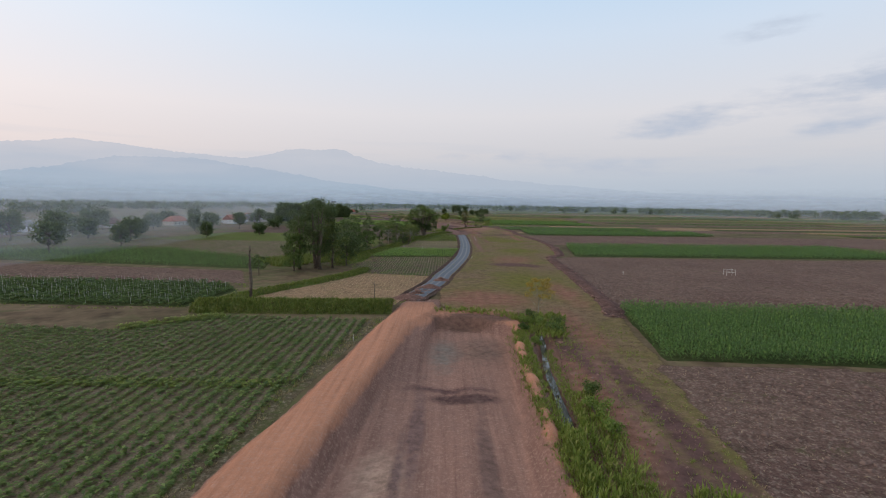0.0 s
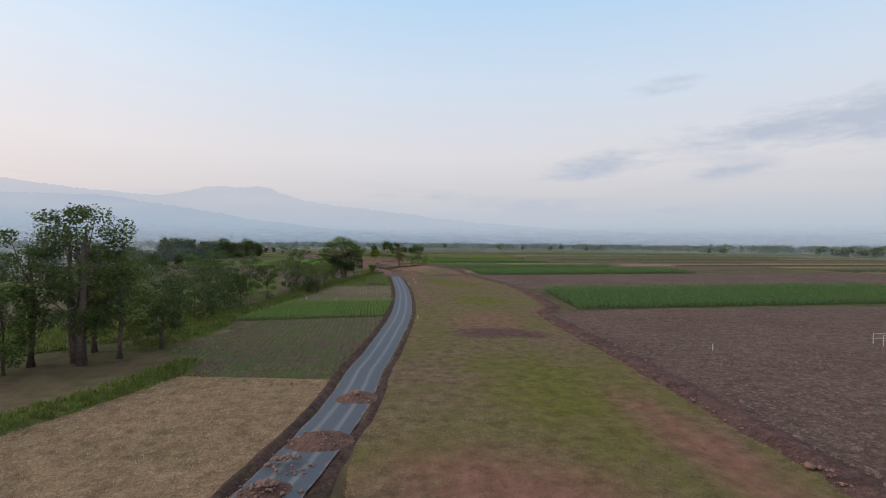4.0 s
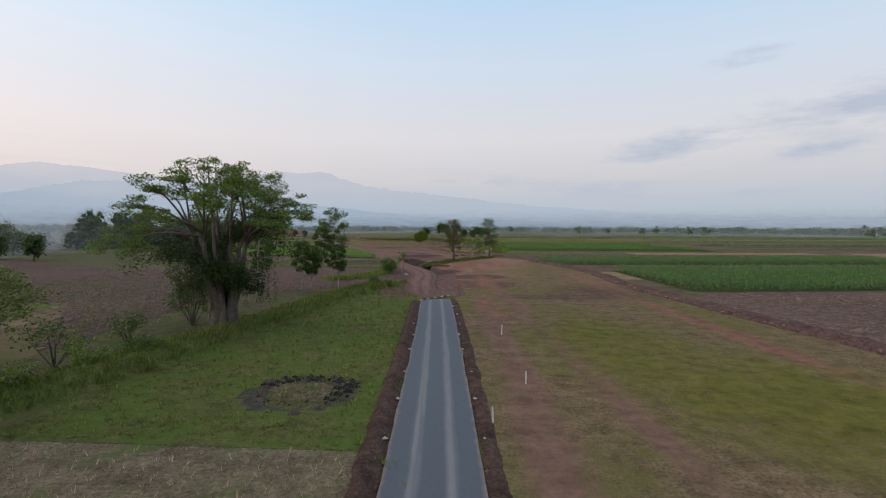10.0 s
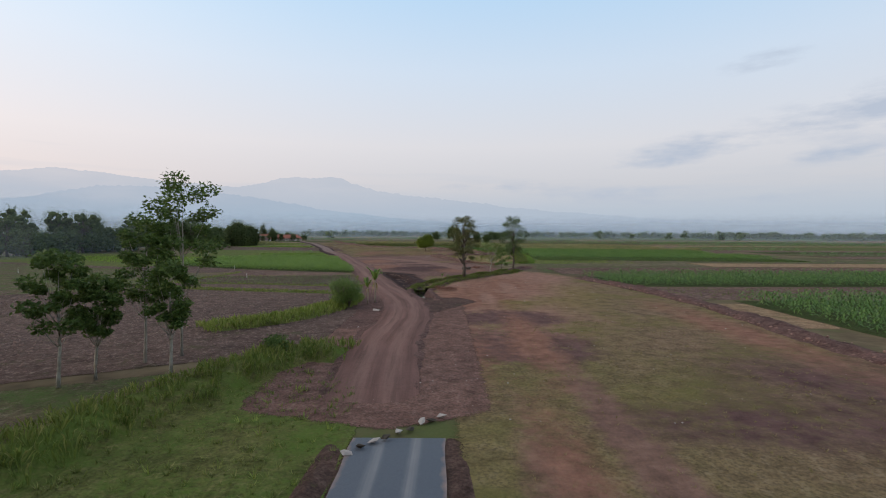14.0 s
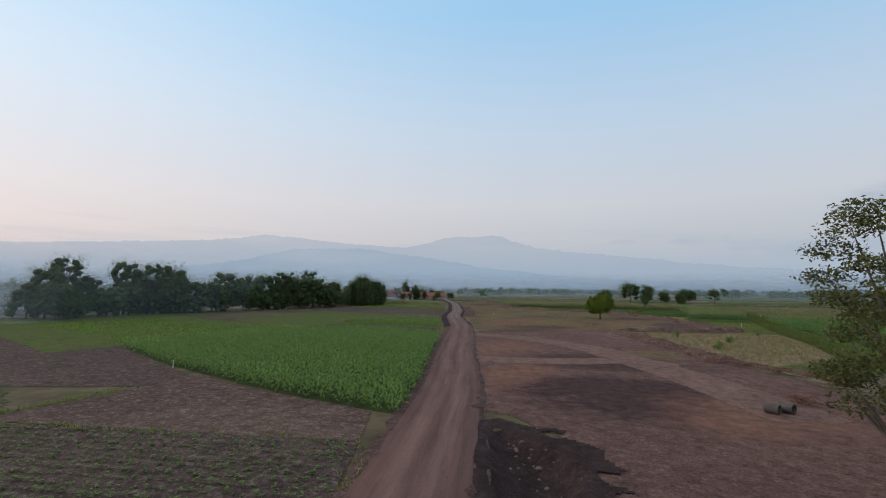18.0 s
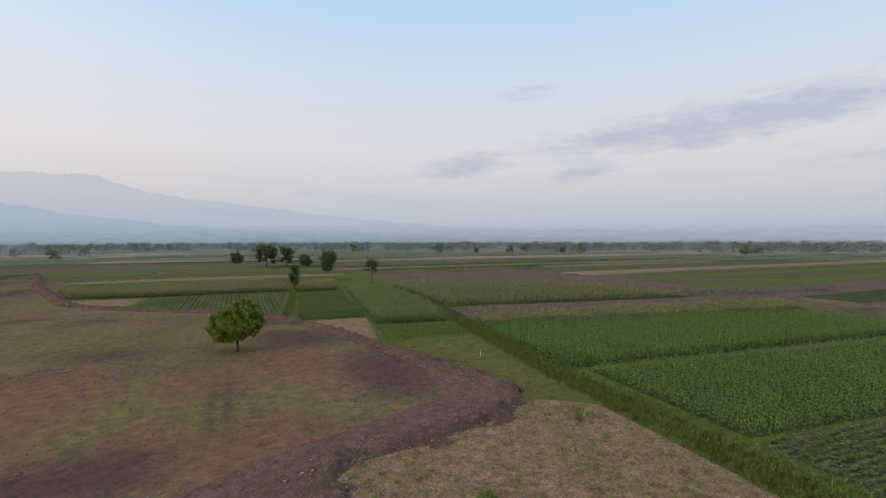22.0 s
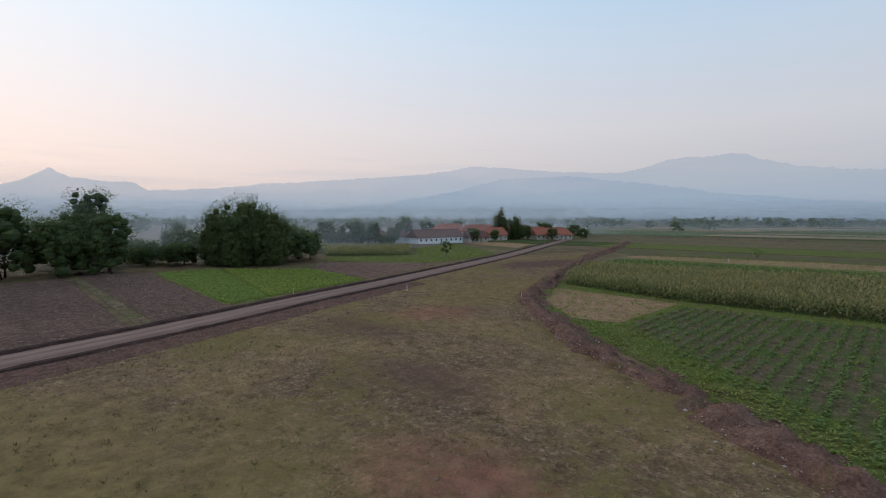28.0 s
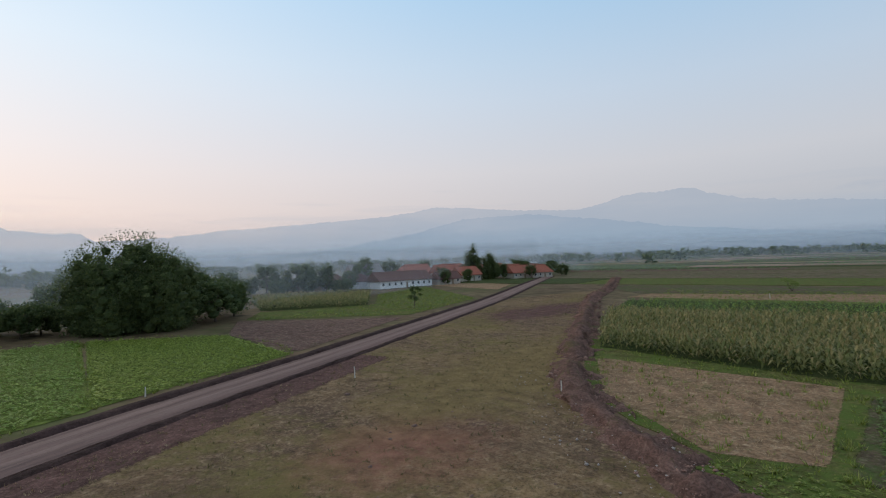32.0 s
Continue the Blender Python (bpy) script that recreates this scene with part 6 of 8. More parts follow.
patch("meadow", "patch of thin grass beside the pit", [(3.6, 317), (5.0, 324), (8.4, 331), (7.4, 335), (4, 335), (3.2, 328), (3.2, 322)], CLEARED, "meadow", 0.6, soft=2.2)
terrain("pit", "dark damp hollow of dug soil beside the dirt road", "pit", lambda xs, ys: pit_height(xs, ys) + 0.09, -9, 5, 308, 347, 0.25, PIT_SOIL, lambda xs, ys, z: edge_distance(PIT, xs, ys) > -1.7 + 0.5 * np.sin(xs * 1.7 + ys * 0.9) + 0.3 * np.sin(ys * 2.3), 0.04)
clods("dark clods in the hollow", [(-4.8, 341), (-2.4, 341), (1.2, 324), (1.0, 315), (-1, 323)], 1.2, 0.16, CLOD, 144)
terrain("field_ditch", "earth banks of the narrow field ditch", "ditch", ditch_height, 0, 32, 299, 364, 0.35, RED_DARK, lambda xs, ys, z: near_line(DITCH_C, xs, ys) < 2.3, 0.07)
patch("dark_soil", "dark damp soil scraped beside the pond", [(5.0, 303), (8.2, 303.4), (9.6, 301), (8.0, 298), (6.6, 296), (5.0, 293), (4.2, 299)], SHOULDER, "bare earth", 0.8, soft=4.0)
for track, half in (([(-24, 402.5), (-15, 399.8), (-4, 390), (3, 377.6), (9, 364), (13, 352)], 2.0), ([(-14.5, 371), (-6, 372.4), (3.0, 376.5), (6, 374)], 1.7)):
    line, tan = smooth_line(track, 3.0)
    patch("fork_track", "pale worn track across the graded earth", [(q[0] + t[1] * half, q[1] - t[0] * half) for q, t in zip(line, tan)] + [(q[0] - t[1] * half, q[1] + t[0] * half) for q, t in list(zip(line, tan))[::-1]], TRACK_SOIL, "track", soft=2.6)
ribbon("ditch_water", "pale sky-lit water in the field ditch", DITCH_C[:4], [(-0.9, -0.62), (0, -0.62), (0.9, -0.62)], WATER, "ditch", edge=0.1, rough=0.0)
ribbon("ditch_water", "narrow water at the bottom of the field ditch", DITCH_C[3:], [(-0.4, -0.86), (0, -0.86), (0.4, -0.86)], WATER, "ditch", edge=0.1, rough=0.0)
rng = np.random.default_rng(61)
for line, per, half in (([(2.3, 312.6), (2.7, 316), (4.2, 322), (6.3, 327.4), (9.4, 332.6), (14.4, 340.4), (18.2, 346), (21, 352)], 80, 0.75), ([(4.7, 313.5), (5.4, 317), (7.0, 322.4), (9.2, 327.4), (12.4, 332.4), (17.4, 340), (21, 344.4), (24, 351)], 62, 0.6)):
    x, y, o = along_line(line, half, per, rng, 1.3)
    z = ditch_height(x, y)
    scatter("ditch_grass", "thick green grass along the field ditch", "grass", TUFT, x, y, z - 0.03, rng.uniform(0.18, 0.5, len(x)) * (1 + 0.3 * np.sin(y * 0.8)), DITCH_BLADE, rng, 0.25)
    x, y, o = along_line(line, half * 2.2, 12, rng)
    scatter("ditch_grass", "thin grass beside the field ditch", "grass", SHORT_TUFT, x, y, 0.03, rng.uniform(0.12, 0.3, len(x)), BLADE, rng, 0.25)
x, y = spread_over([(-20, 262), (40, 262), (36, 345), (-20, 345)], 0.12, rng)
keep = inside([(-3, 262), (36, 262), (34, 330), (22, 344), (8, 322), (5, 300), (-4, 310)], x, y)
scatter("scattered_litter", "small pale stones and litter on the bare earth", "litter", LUMP, x[keep], y[keep], 0.04, 0.055 * rng.lognormal(0, 0.5, int(keep.sum())), STONE, rng, 0.2)

line, tan = smooth_line(DIRT_LINE[8:], 4.0)
for side in (-2.9, 2.5):
    ribbon("road_bank", "dark damp bank along the dirt road", [(q[0] + t[1] * side, q[1] - t[0] * side) for q, t in zip(line, tan)], [(-0.95, -0.05), (-0.4, 0.30), (0.4, 0.32), (0.95, -0.05)] if side < 0 else [(-0.6, -0.05), (-0.25, 0.16), (0.25, 0.16), (0.6, -0.05)], PIT_SOIL, "bank", edge=0.35, rough=0.1, seed=47 + side, taper=4)
HEATH_AREA = [(-26, 408), (-30, 421), (-43.5, 458), (-54, 498), (-60, 516), (-66.5, 537), (-82, 581), (-90, 603), (-79, 640), (-73, 612), (-58, 575), (-50, 555), (-43.5, 538.5), (-30, 525), (-18.5, 517.5), (-4, 506), (5, 488), (12, 479), (17.5, 460), (23, 440), (23.5, 428), (12, 423), (4.5, 421.5), (2.5, 418), (1, 416), (-8, 417), (-18, 412)]
patch("pasture", "dry brown and yellow-green pasture", HEATH_AREA, HEATH, "pasture", 0.8, soft=2.0)
tufts("short dry grass on the pasture", HEATH_AREA, 2.6, 0.17, leafy("pasture_blade", (0.16, 0.118, 0.058), (0.225, 0.16, 0.082), (0.32, 0.225, 0.13), thin=0.4), 62, broken=-0.12, scale=0.06)
tufts("small dark weeds on the pasture", HEATH_AREA, 0.9, 0.22, leafy("pasture_weed", (0.07, 0.07, 0.028), (0.115, 0.108, 0.038), (0.175, 0.15, 0.058), thin=0.3), 162, broken=0.0, scale=0.11)
tufts("straw-coloured grass on the pasture", HEATH_AREA, 0.8, 0.2, leafy("pasture_straw", (0.26, 0.195, 0.11), (0.33, 0.25, 0.15), (0.40, 0.31, 0.20), thin=0.3), 163, broken=0.15, scale=0.045)
clods("small clods and stones on the pasture", HEATH_AREA, 0.22, 0.12, CLOD, 164)
line, tan = smooth_line(DIRT_LINE[9:13], 6.0)
patch("damp_soil", "dark damp soil beside the dirt road", [(q[0] + t[1] * 2.6, q[1] - t[0] * 2.6) for q, t in zip(line, tan)] + [(q[0] + t[1] * 5.5, q[1] - t[0] * 5.5) for q, t in list(zip(line, tan))[::-1]], RED_DARK, "bare earth", soft=4.0)
patch("scraped_soil", "plum-coloured scraped soil along the berm", [(-9, 418), (2.4, 424.6), (11, 428), (20, 432.6), (22, 440), (19.6, 452), (23.4, 441), (23.8, 430), (12, 423.6), (4.6, 422.4), (2.0, 418), (3.8, 408), (7.4, 398), (1, 396), (-4, 408)], PLUM_SOIL, "bare earth", soft=3.4)
patch("verge", "weedy reddish verge between field and dirt road", [(-7, 284), (-0.6, 284), (-0.4, 296), (-3.6, 307), (-7, 318), (-8, 316), (-6.4, 304), (-5.4, 296)], RED_DARK, "verge", soft=1.6)
BERM = [(15, 376), (11.5, 386), (8.5, 397), (5.2, 408), (3.0, 417.5), (5.5, 422), (12, 422.6), (20, 425.5), (24.6, 429), (25.2, 437), (21.2, 450), (18.2, 460), (13.6, 477), (9.5, 487), (4.5, 497), (-3, 506.5), (-17.5, 517.5), (-29, 525.3), (-41.5, 537.4), (-46, 545), (-50.5, 556), (-58, 575), (-72.5, 612), (-80, 640), (-100, 700)]
ribbon("spoil_berm", "berm of turned reddish earth and rubble beside a ditch", BERM, [(-1.8, 0.0), (-1.0, 0.42), (-0.3, 0.74), (0.4, 0.55), (0.9, 0.1), (1.4, 0.04), (2.0, 0.05)], [BERM_SOIL], "berm", edge=0.9, rough=0.7, uneven=0.55, seed=48, step=0.5, taper=8)
x, y, o = along_line(BERM, 2.0, 26, rng)
scatter("berm_rubble", "clods and stones on the berm", "rubble", LUMP, x - 0.3, y, 0.36, 0.085 * rng.lognormal(0, 0.5, len(x)), CLOD_RED, rng, 0.2)
x, y, o = along_line(BERM[3:20], 3.2, 15, rng)
scatter("berm_stones", "pale stones scattered by the berm", "rubble", LUMP, x - 1.2, y - 0.6, np.where(np.abs(o) < 1.2, 0.35, 0.08), 0.06 * rng.lognormal(0, 0.6, len(x)), STONE, rng, 0.2)

# ---- fields west of the dirt road ----
west_a = [(-34, 320.8), (-15, 318.6), (-6.4, 318), (-9.0, 328), (-12.4, 337), (-25, 334.6), (-36, 332), (-37.4, 327)]
patch("field", "ploughed dark soil with clods", [(-46, 322.6), (-15, 317.4), (-5.8, 317), (-5.4, 312), (-5.0, 300), (-3.0, 292), (-3.0, 276), (-24, 264), (-50, 306)], SOIL_DARK)
patch("field", "ploughed brown plot", [(-12.6, 337.6), (-15, 343.4), (-31, 347.4), (-36, 350), (-36.4, 333)], SOIL)
low_crop("thin weeds in rows on ploughed soil", west_a, 12, 0.85, 0.4, 0.27, CROP, SOIL_DARK, "ploughed dark soil with rows of weeds", 164, gaps=0.2)
clods("clods of ploughed earth", [(-40, 322), (-6, 316), (-5, 300), (-4, 277), (-24, 266), (-46, 306)], 2.4, 0.19, CLOD, 63)
x, y = spread_over([(-40, 322), (-6, 316), (-5, 300), (-4, 286), (-24, 276), (-46, 306)], 1.6, rng)
scatter("straw_litter", "dry stalks lying on the ploughed field", "straw", STALKS, x, y, 0.0, 0.13 * rng.uniform(0.5, 1.4, len(x)), STRAW_DULL, rng, 1.0)
bank("low grassy bund between ploughed fields", [(-38, 314), (-24, 311), (-15.8, 309.6), (-10.3, 308.6), (-7.0, 308.0)], 0.75, 0.2, 0.36, 30, 65)
bank("low weedy bund between ploughed fields", [(-46, 323), (-34.6, 320.3), (-23.1, 319.6), (-15.3, 318), (-10.8, 317.7), (-5.8, 317.4)], 0.6, 0.12, 0.28, 16, 66)
bank("low weedy bund between ploughed fields", [(-60, 326), (-41.4, 324.4), (-38.2, 327.4), (-37.1, 333), (-36.5, 343)], 0.5, 0.12, 0.28, 12, 266)
bank("green grass and weeds on the road bank", [(-14, 282), (-9, 287), (-6.5, 292), (-5.2, 298), (-5.6, 304)], 1.8, 0.35, 0.75, 42, 67)
maize_field("bright green young maize", [(-64, 363), (-46, 354.2), (-31.4, 348.6), (-21.6, 345.2), (-12.6, 343.4), (-16.2, 357), (-21.8, 374), (-27.4, 393), (-33, 398), (-48, 400), (-62, 388)], 1.25, 90, 0.75, 0.42, leaf=MAIZE_BRIGHT, seed=68, wide=1.4)
patch("field", "ploughed brown plot with marker sticks", [(-120, 372), (-84, 371), (-60, 361), (-46, 353.4), (-36.5, 349), (-36.8, 344), (-60, 335), (-110, 350)], SOIL_DARK)
patch("field", "ploughed and weedy plots", [(-150, 380), (-68, 350), (-38, 335), (-40, 312), (-60, 300), (-112, 335), (-160, 345)], SOIL_GREEN)
patch("field", "green plot", [(-140, 430), (-66, 402), (-62, 394), (-66, 355), (-140, 382)], GRASS)
patch("field", "dull green field", [(-33, 396), (-60, 394), (-66, 402), (-92, 415), (-100, 470), (-51, 459), (-38, 424)], GRASS)
tufts("light green low crop", [(-112, 381), (-84, 373), (-66, 364.5), (-63, 388), (-66, 400), (-112, 404)], 1.6, 0.55, CROP_BRIGHT, 368, TUFT, "low_crop")
low_crop("thin green rows", [(-31, 400), (-58, 402), (-62, 414), (-35.6, 413.4)], 12, 0.9, 0.4, 0.3, CROP, SOIL_DARK, "ploughed plot with green rows", 369, gaps=0.1)
low_crop("bright green low crop", [(-37.4, 419), (-62, 418), (-66, 431), (-42, 433)], 12, 0.9, 0.55, 0.5, CROP_BRIGHT, GRASS, "green plot by the dirt road", 370, gaps=-0.4)
maize_belt("belt of green maize", [(-60, 440), (-46, 436), (-48, 444), (-62, 450)], 1.2, 69)
patch("field", "tan dry field strip", [(-100, 470), (-140, 432), (-165, 420), (-165, 470)], STUBBLE_DULL)
patch("field", "ploughed brown plot", [(-51, 466), (-59.4, 497.6), (-114, 500), (-105, 470)], SOIL_DARK)
patch("path", "grassy path between plots", [(-60.5, 499.0), (-114, 501.2), (-118, 502.4), (-61.5, 500.1)], STUBBLE_DULL, "path", soft=0.6)
patch("field", "ploughed brown plot with clods", [(-61.6, 500.8), (-65.6, 509.6), (-112, 514), (-124, 503)], SOIL_DARK)
clods("clods on the ploughed plot", [(-64, 501.5), (-67.4, 509.5), (-112, 514), (-120, 506)], 2.0, 0.28, CLOD, 70)
low_crop("bright green low crop", [(-68, 510), (-69.5, 516), (-111, 525), (-112, 514)], 90, 0.7, 0.4, 0.42, CROP_BRIGHT, CROP_TURF, "bright green crop plot", 71, gaps=-0.6)
low_crop("light green low crop", [(-70, 516.6), (-75.5, 536), (-96, 539), (-110, 526)], 90, 0.65, 0.38, 0.42, CROP_LIGHT, CROP_TURF, "light green crop plot", 72, gaps=-0.6)
patch("field", "ploughed dark plot", [(-76.5, 538), (-88, 566), (-112, 549), (-97, 540)], SOIL)
maize_field("ripening maize block", [(-126, 561), (-112, 579), (-138, 603), (-158, 576)], 1.9, 45, 1.2, 0.7, ripe=True, seed=73, wide=1.5)
patch("field", "green plots towards the village", [(-90, 570), (-99, 603), (-150, 640), (-138, 606), (-112, 582), (-124, 560), (-113, 551)], GRASS)
tufts("grass on the green plots", [(-90, 570), (-99, 603), (-150, 640), (-138, 606), (-112, 582), (-113, 551)], 0.7, 0.45, BLADE, 74)
patch("yard", "bare tan yard", [(-112, 632), (-122, 655), (-160, 672), (-150, 645)], STUBBLE, "yard")

# ---- fields east of the berm ----
lanes = [(4, 419), (18, 377), (62, 377), (62, 640), (-64, 640), (-50, 556), (-42, 539), (-18, 519), (5, 500), (12, 482), (19, 462), (24.6, 440), (24.6, 429)]
patch("grass_lanes", "grassy lanes between the plots", lanes, GRASS, "grass", 0.6)
tufts("rough grass on the lanes between the plots", lanes, 0.75, 0.42, BLADE, 470)
plot = [(4.0, 418.4), (6.2, 408), (9.4, 398), (12.5, 389), (18, 378), (29, 390), (30, 404), (31, 416), (31.4, 424), (27, 427.6), (20, 424.6), (12, 421.6), (6, 420.6)]
patch("field", "pale dry grass plot", plot, STUBBLE, rough=0.6)
tufts("dry and green grass on the plot", plot, 3.0, 0.32, BLADE_DRY, 75)
x, y = in_rows(plot, 80, 0.8, 0.5, rng, 0.14)
scatter("straw_stubble", "pale cut stalks in rows on the dry plot", "stubble", STALKS, x, y, 0.02, 0.2 * rng.uniform(0.5, 1.3, len(x)), STRAW, rng, 0.3)
tufts("green grass on the plot", [(14, 398), (20, 383), (28.5, 391), (30, 415), (22, 420)], 1.6, 0.3, BLADE, 76)
HEDGE = [(28.5, 378), (30.4, 392.7), (32.3, 404), (33.6, 417), (35.0, 437), (36.6, 448), (39.2, 467), (42, 485), (44, 500), (43.2, 525), (46.6, 562)]
bank("tall grass and weeds along the field ditch", HEDGE, 1.9, 0.35, 0.7, 46, 77, DITCH_BLADE)
hedge_strip = [(27, 377), (29, 392), (31, 404), (32.4, 417), (33.8, 437), (35.4, 448), (38, 467), (40.8, 485), (44.4, 486), (41.4, 467), (39.2, 448), (38.6, 437), (37.4, 417), (36.2, 404), (34.4, 392), (32, 377)]
patch("verge", "grassy strip beside the field ditch", hedge_strip, GRASS, "verge", 0.5)
tufts("rank grass and weeds beside the field ditch", hedge_strip, 6.0, 0.55, MAIZE_BRIGHT, 177, TUFT)
low_crop("low green rows", [(35.4, 394), (37.6, 411), (120, 404), (120, 390)], 0, 0.9, 0.4, 0.5, CROP, SOIL_GREEN, "plot of low green rows", 478, gaps=-0.3)
maize_field("bright green maize", [(37.8, 412), (39.5, 434.5), (120, 428), (120, 405)], 1.2, 0, 0.75, 0.46, leaf=MAIZE_YOUNG, seed=78, wide=1.35)
maize_field("dense dark green maize", [(37.8, 436.5), (40.2, 465), (112, 453), (112, 431)], 1.7, 0, 0.75, 0.42, leaf=MAIZE_YOUNG, seed=79, wide=1.15)
maize_field("ripening maize with pale tassels", [(40.8, 466.5), (42.4, 474.5), (126, 466), (118, 454)], 1.9, 0, 0.8, 0.42, ripe=True, seed=80, wide=1.4)
patch("field", "ploughed purple-brown plot", [(43, 475.5), (47, 495.5), (150, 482), (140, 466)], SOIL)
clods("clods on the ploughed plot", [(43, 475.5), (47, 495.5), (100, 488), (100, 470)], 1.0, 0.26, CLOD, 81)
maize_field("ripening maize", [(47, 497), (48.5, 556), (90, 549), (120, 520), (120, 487)], 1.9, 0, 1.5, 1.0, ripe=True, seed=82, wide=1.7)
patch("field", "brown and tan plots", [(52, 558), (92, 550), (122, 520), (152, 484), (190, 560), (160, 612), (58, 618)], SOIL)
tufts("weeds on the brown plots", [(52, 558), (92, 550), (122, 520), (160, 612), (58, 618)], 0.4, 0.5, BLADE_DRY, 83)
maize_belt("dark belt of maize", [(63, 628), (165, 615), (165, 621), (63, 635)], 1.9, 84)
maize_belt("dark belt of maize", [(120, 488), (185, 480), (185, 486), (120, 494)], 1.9, 85)

patch("field", "thin grass plot", [(26.6, 429), (32.4, 426), (34.8, 444.5), (25.6, 446.6)], DRY_GRASS)
patch("field", "pale grass plot", [(26.0, 446.4), (34.6, 445), (37.2, 461.5), (20.4, 461.5)], DRY_GRASS)
tufts("grass on the plots", [(27.2, 429), (31.8, 427), (37, 461.5), (21, 461.5)], 3.0, 0.3, BLADE, 86)
patch("field", "low green crop plot", [(20.4, 463), (37.4, 463), (37.6, 475), (22.4, 477.6)], GRASS)
tufts("dense low green crop", [(20.6, 463.4), (37.4, 463.4), (37.6, 475), (22.4, 477.6)], 9, 0.42, CROP, 87, TUFT, "low_crop")
maize_field("green maize in rows", [(23.2, 479.5), (37.8, 477), (43.4, 506), (45.6, 551), (31, 549), (26, 504)], 1.7, 90, 0.75, 0.42, leaf=MAIZE_GREEN, ripe=True, seed=88)
stubble("pale tan stubble plot", [(10.8, 488.6), (22.8, 488.8), (22, 481), (19.2, 465), (15.6, 474)], 90, STUBBLE, 89, per=0.3, size=0.28, spacing=0.6)
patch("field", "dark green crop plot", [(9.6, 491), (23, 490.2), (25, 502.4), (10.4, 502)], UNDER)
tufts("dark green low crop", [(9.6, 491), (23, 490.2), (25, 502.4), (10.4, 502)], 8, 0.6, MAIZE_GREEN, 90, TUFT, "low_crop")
low_crop("thin green crop", [(11, 503.8), (25.2, 504.2), (29, 546.5), (15, 543.5)], 90, 0.8, 0.42, 0.46, CROP, GRASS, "thin green crop plot", 91, gaps=-0.5)
bank("hedge of tall grass between plots", [(7.4, 499), (9.6, 515), (12, 532), (14.2, 556)], 0.8, 0.3, 0.6, 36, 92, DITCH_BLADE)
low_crop("green crop in wide rows", [(-27.4, 533), (-17, 522), (5.8, 502), (11.6, 550), (-26.4, 547.6)], 90, 1.15, 0.26, 0.33, CROP, SOIL_GREEN, "field of green rows", 93, gaps=-0.3)
low_crop("green weeds at the field edge", [(-33, 530.6), (-18, 520), (5, 501), (5.6, 504), (-16, 523.6), (-28, 533)], 45, 0.6, 0.4, 0.28, BLADE, GRASS, "weedy field edge", 94, gaps=-0.2)
stubble("tan stubble plot", [(-46, 550.8), (-28.4, 549.6), (-28.8, 534), (-33, 533), (-41, 540)], 90, STUBBLE, 95, per=0.35, size=0.24, spacing=0.6)
maize_field("tall ripening maize", [(-48.4, 556.4), (-28.6, 552), (12.6, 553), (12.2, 590), (-36, 581), (-56.4, 580)], 2.0, 90, 0.85, 0.45, ripe=True, seed=96)
maize_field("tall ripening maize", [(15.6, 550), (29, 548.8), (31.6, 580), (15.6, 578)], 2.0, 90, 0.85, 0.5, ripe=True, seed=97)
maize_field("low green maize strip", [(-58, 582), (-36, 583), (12, 592), (44, 588), (45, 612), (-22, 613), (-64, 610)], 0.8, 0, 1.7, 1.2, leaf=MAIZE_BRIGHT, seed=98, wide=2.2)
patch("field", "tan stubble strip", [(-66, 616), (-22, 617), (45, 621), (46, 632), (-22, 634), (-64, 626)], STUBBLE)
patch("field", "weedy field", [(-68, 627), (-22, 635.5), (58, 634), (58, 656), (-90, 656)], SOIL_GREEN)
patch("field", "green field strip", [(31.5, 553), (46, 554), (56, 616), (47, 618), (45.5, 588), (32.5, 584)], GRASS)

# ---- trees ----
tree("tree_clump", "tall dark tree by the field bund", -36.4, 122, 18.4, 10.5, 0.16, 44, 190, 0.40, LEAF_DARK, seed=101, stems=3, clump=1.7, shape="tall", flat=0.55)
for i, (x, y, h, w, c, m) in enumerate([(-40.8, 121, 16.0, 8.0, 0.2, LEAF_DARK), (-33.2, 124, 12.6, 8.5, 0.22, LEAF_OLIVE), (-41.2, 117.5, 9.4, 6.6, 0.06, LEAF_MID), (-38, 128, 14.0, 9, 0.15, LEAF_DARK), (-30.5, 129, 9.2, 7, 0.18, LEAF_DARK)]):
    tree("tree", "dark leafy tree in the clump by the bund", x, y, h, w, c, 30, 150, 0.36, m, seed=106 + 7 * i, group="clump by the bund", clump=w * 0.16, shape="tall" if i % 2 == 0 else "round", flat=0.6)
tree("small_tree", "small round dark tree in the fields", -47, 110, 4.6, 4.2, 0.3, 10, 120, 0.3, LEAF_DARK, seed=103)
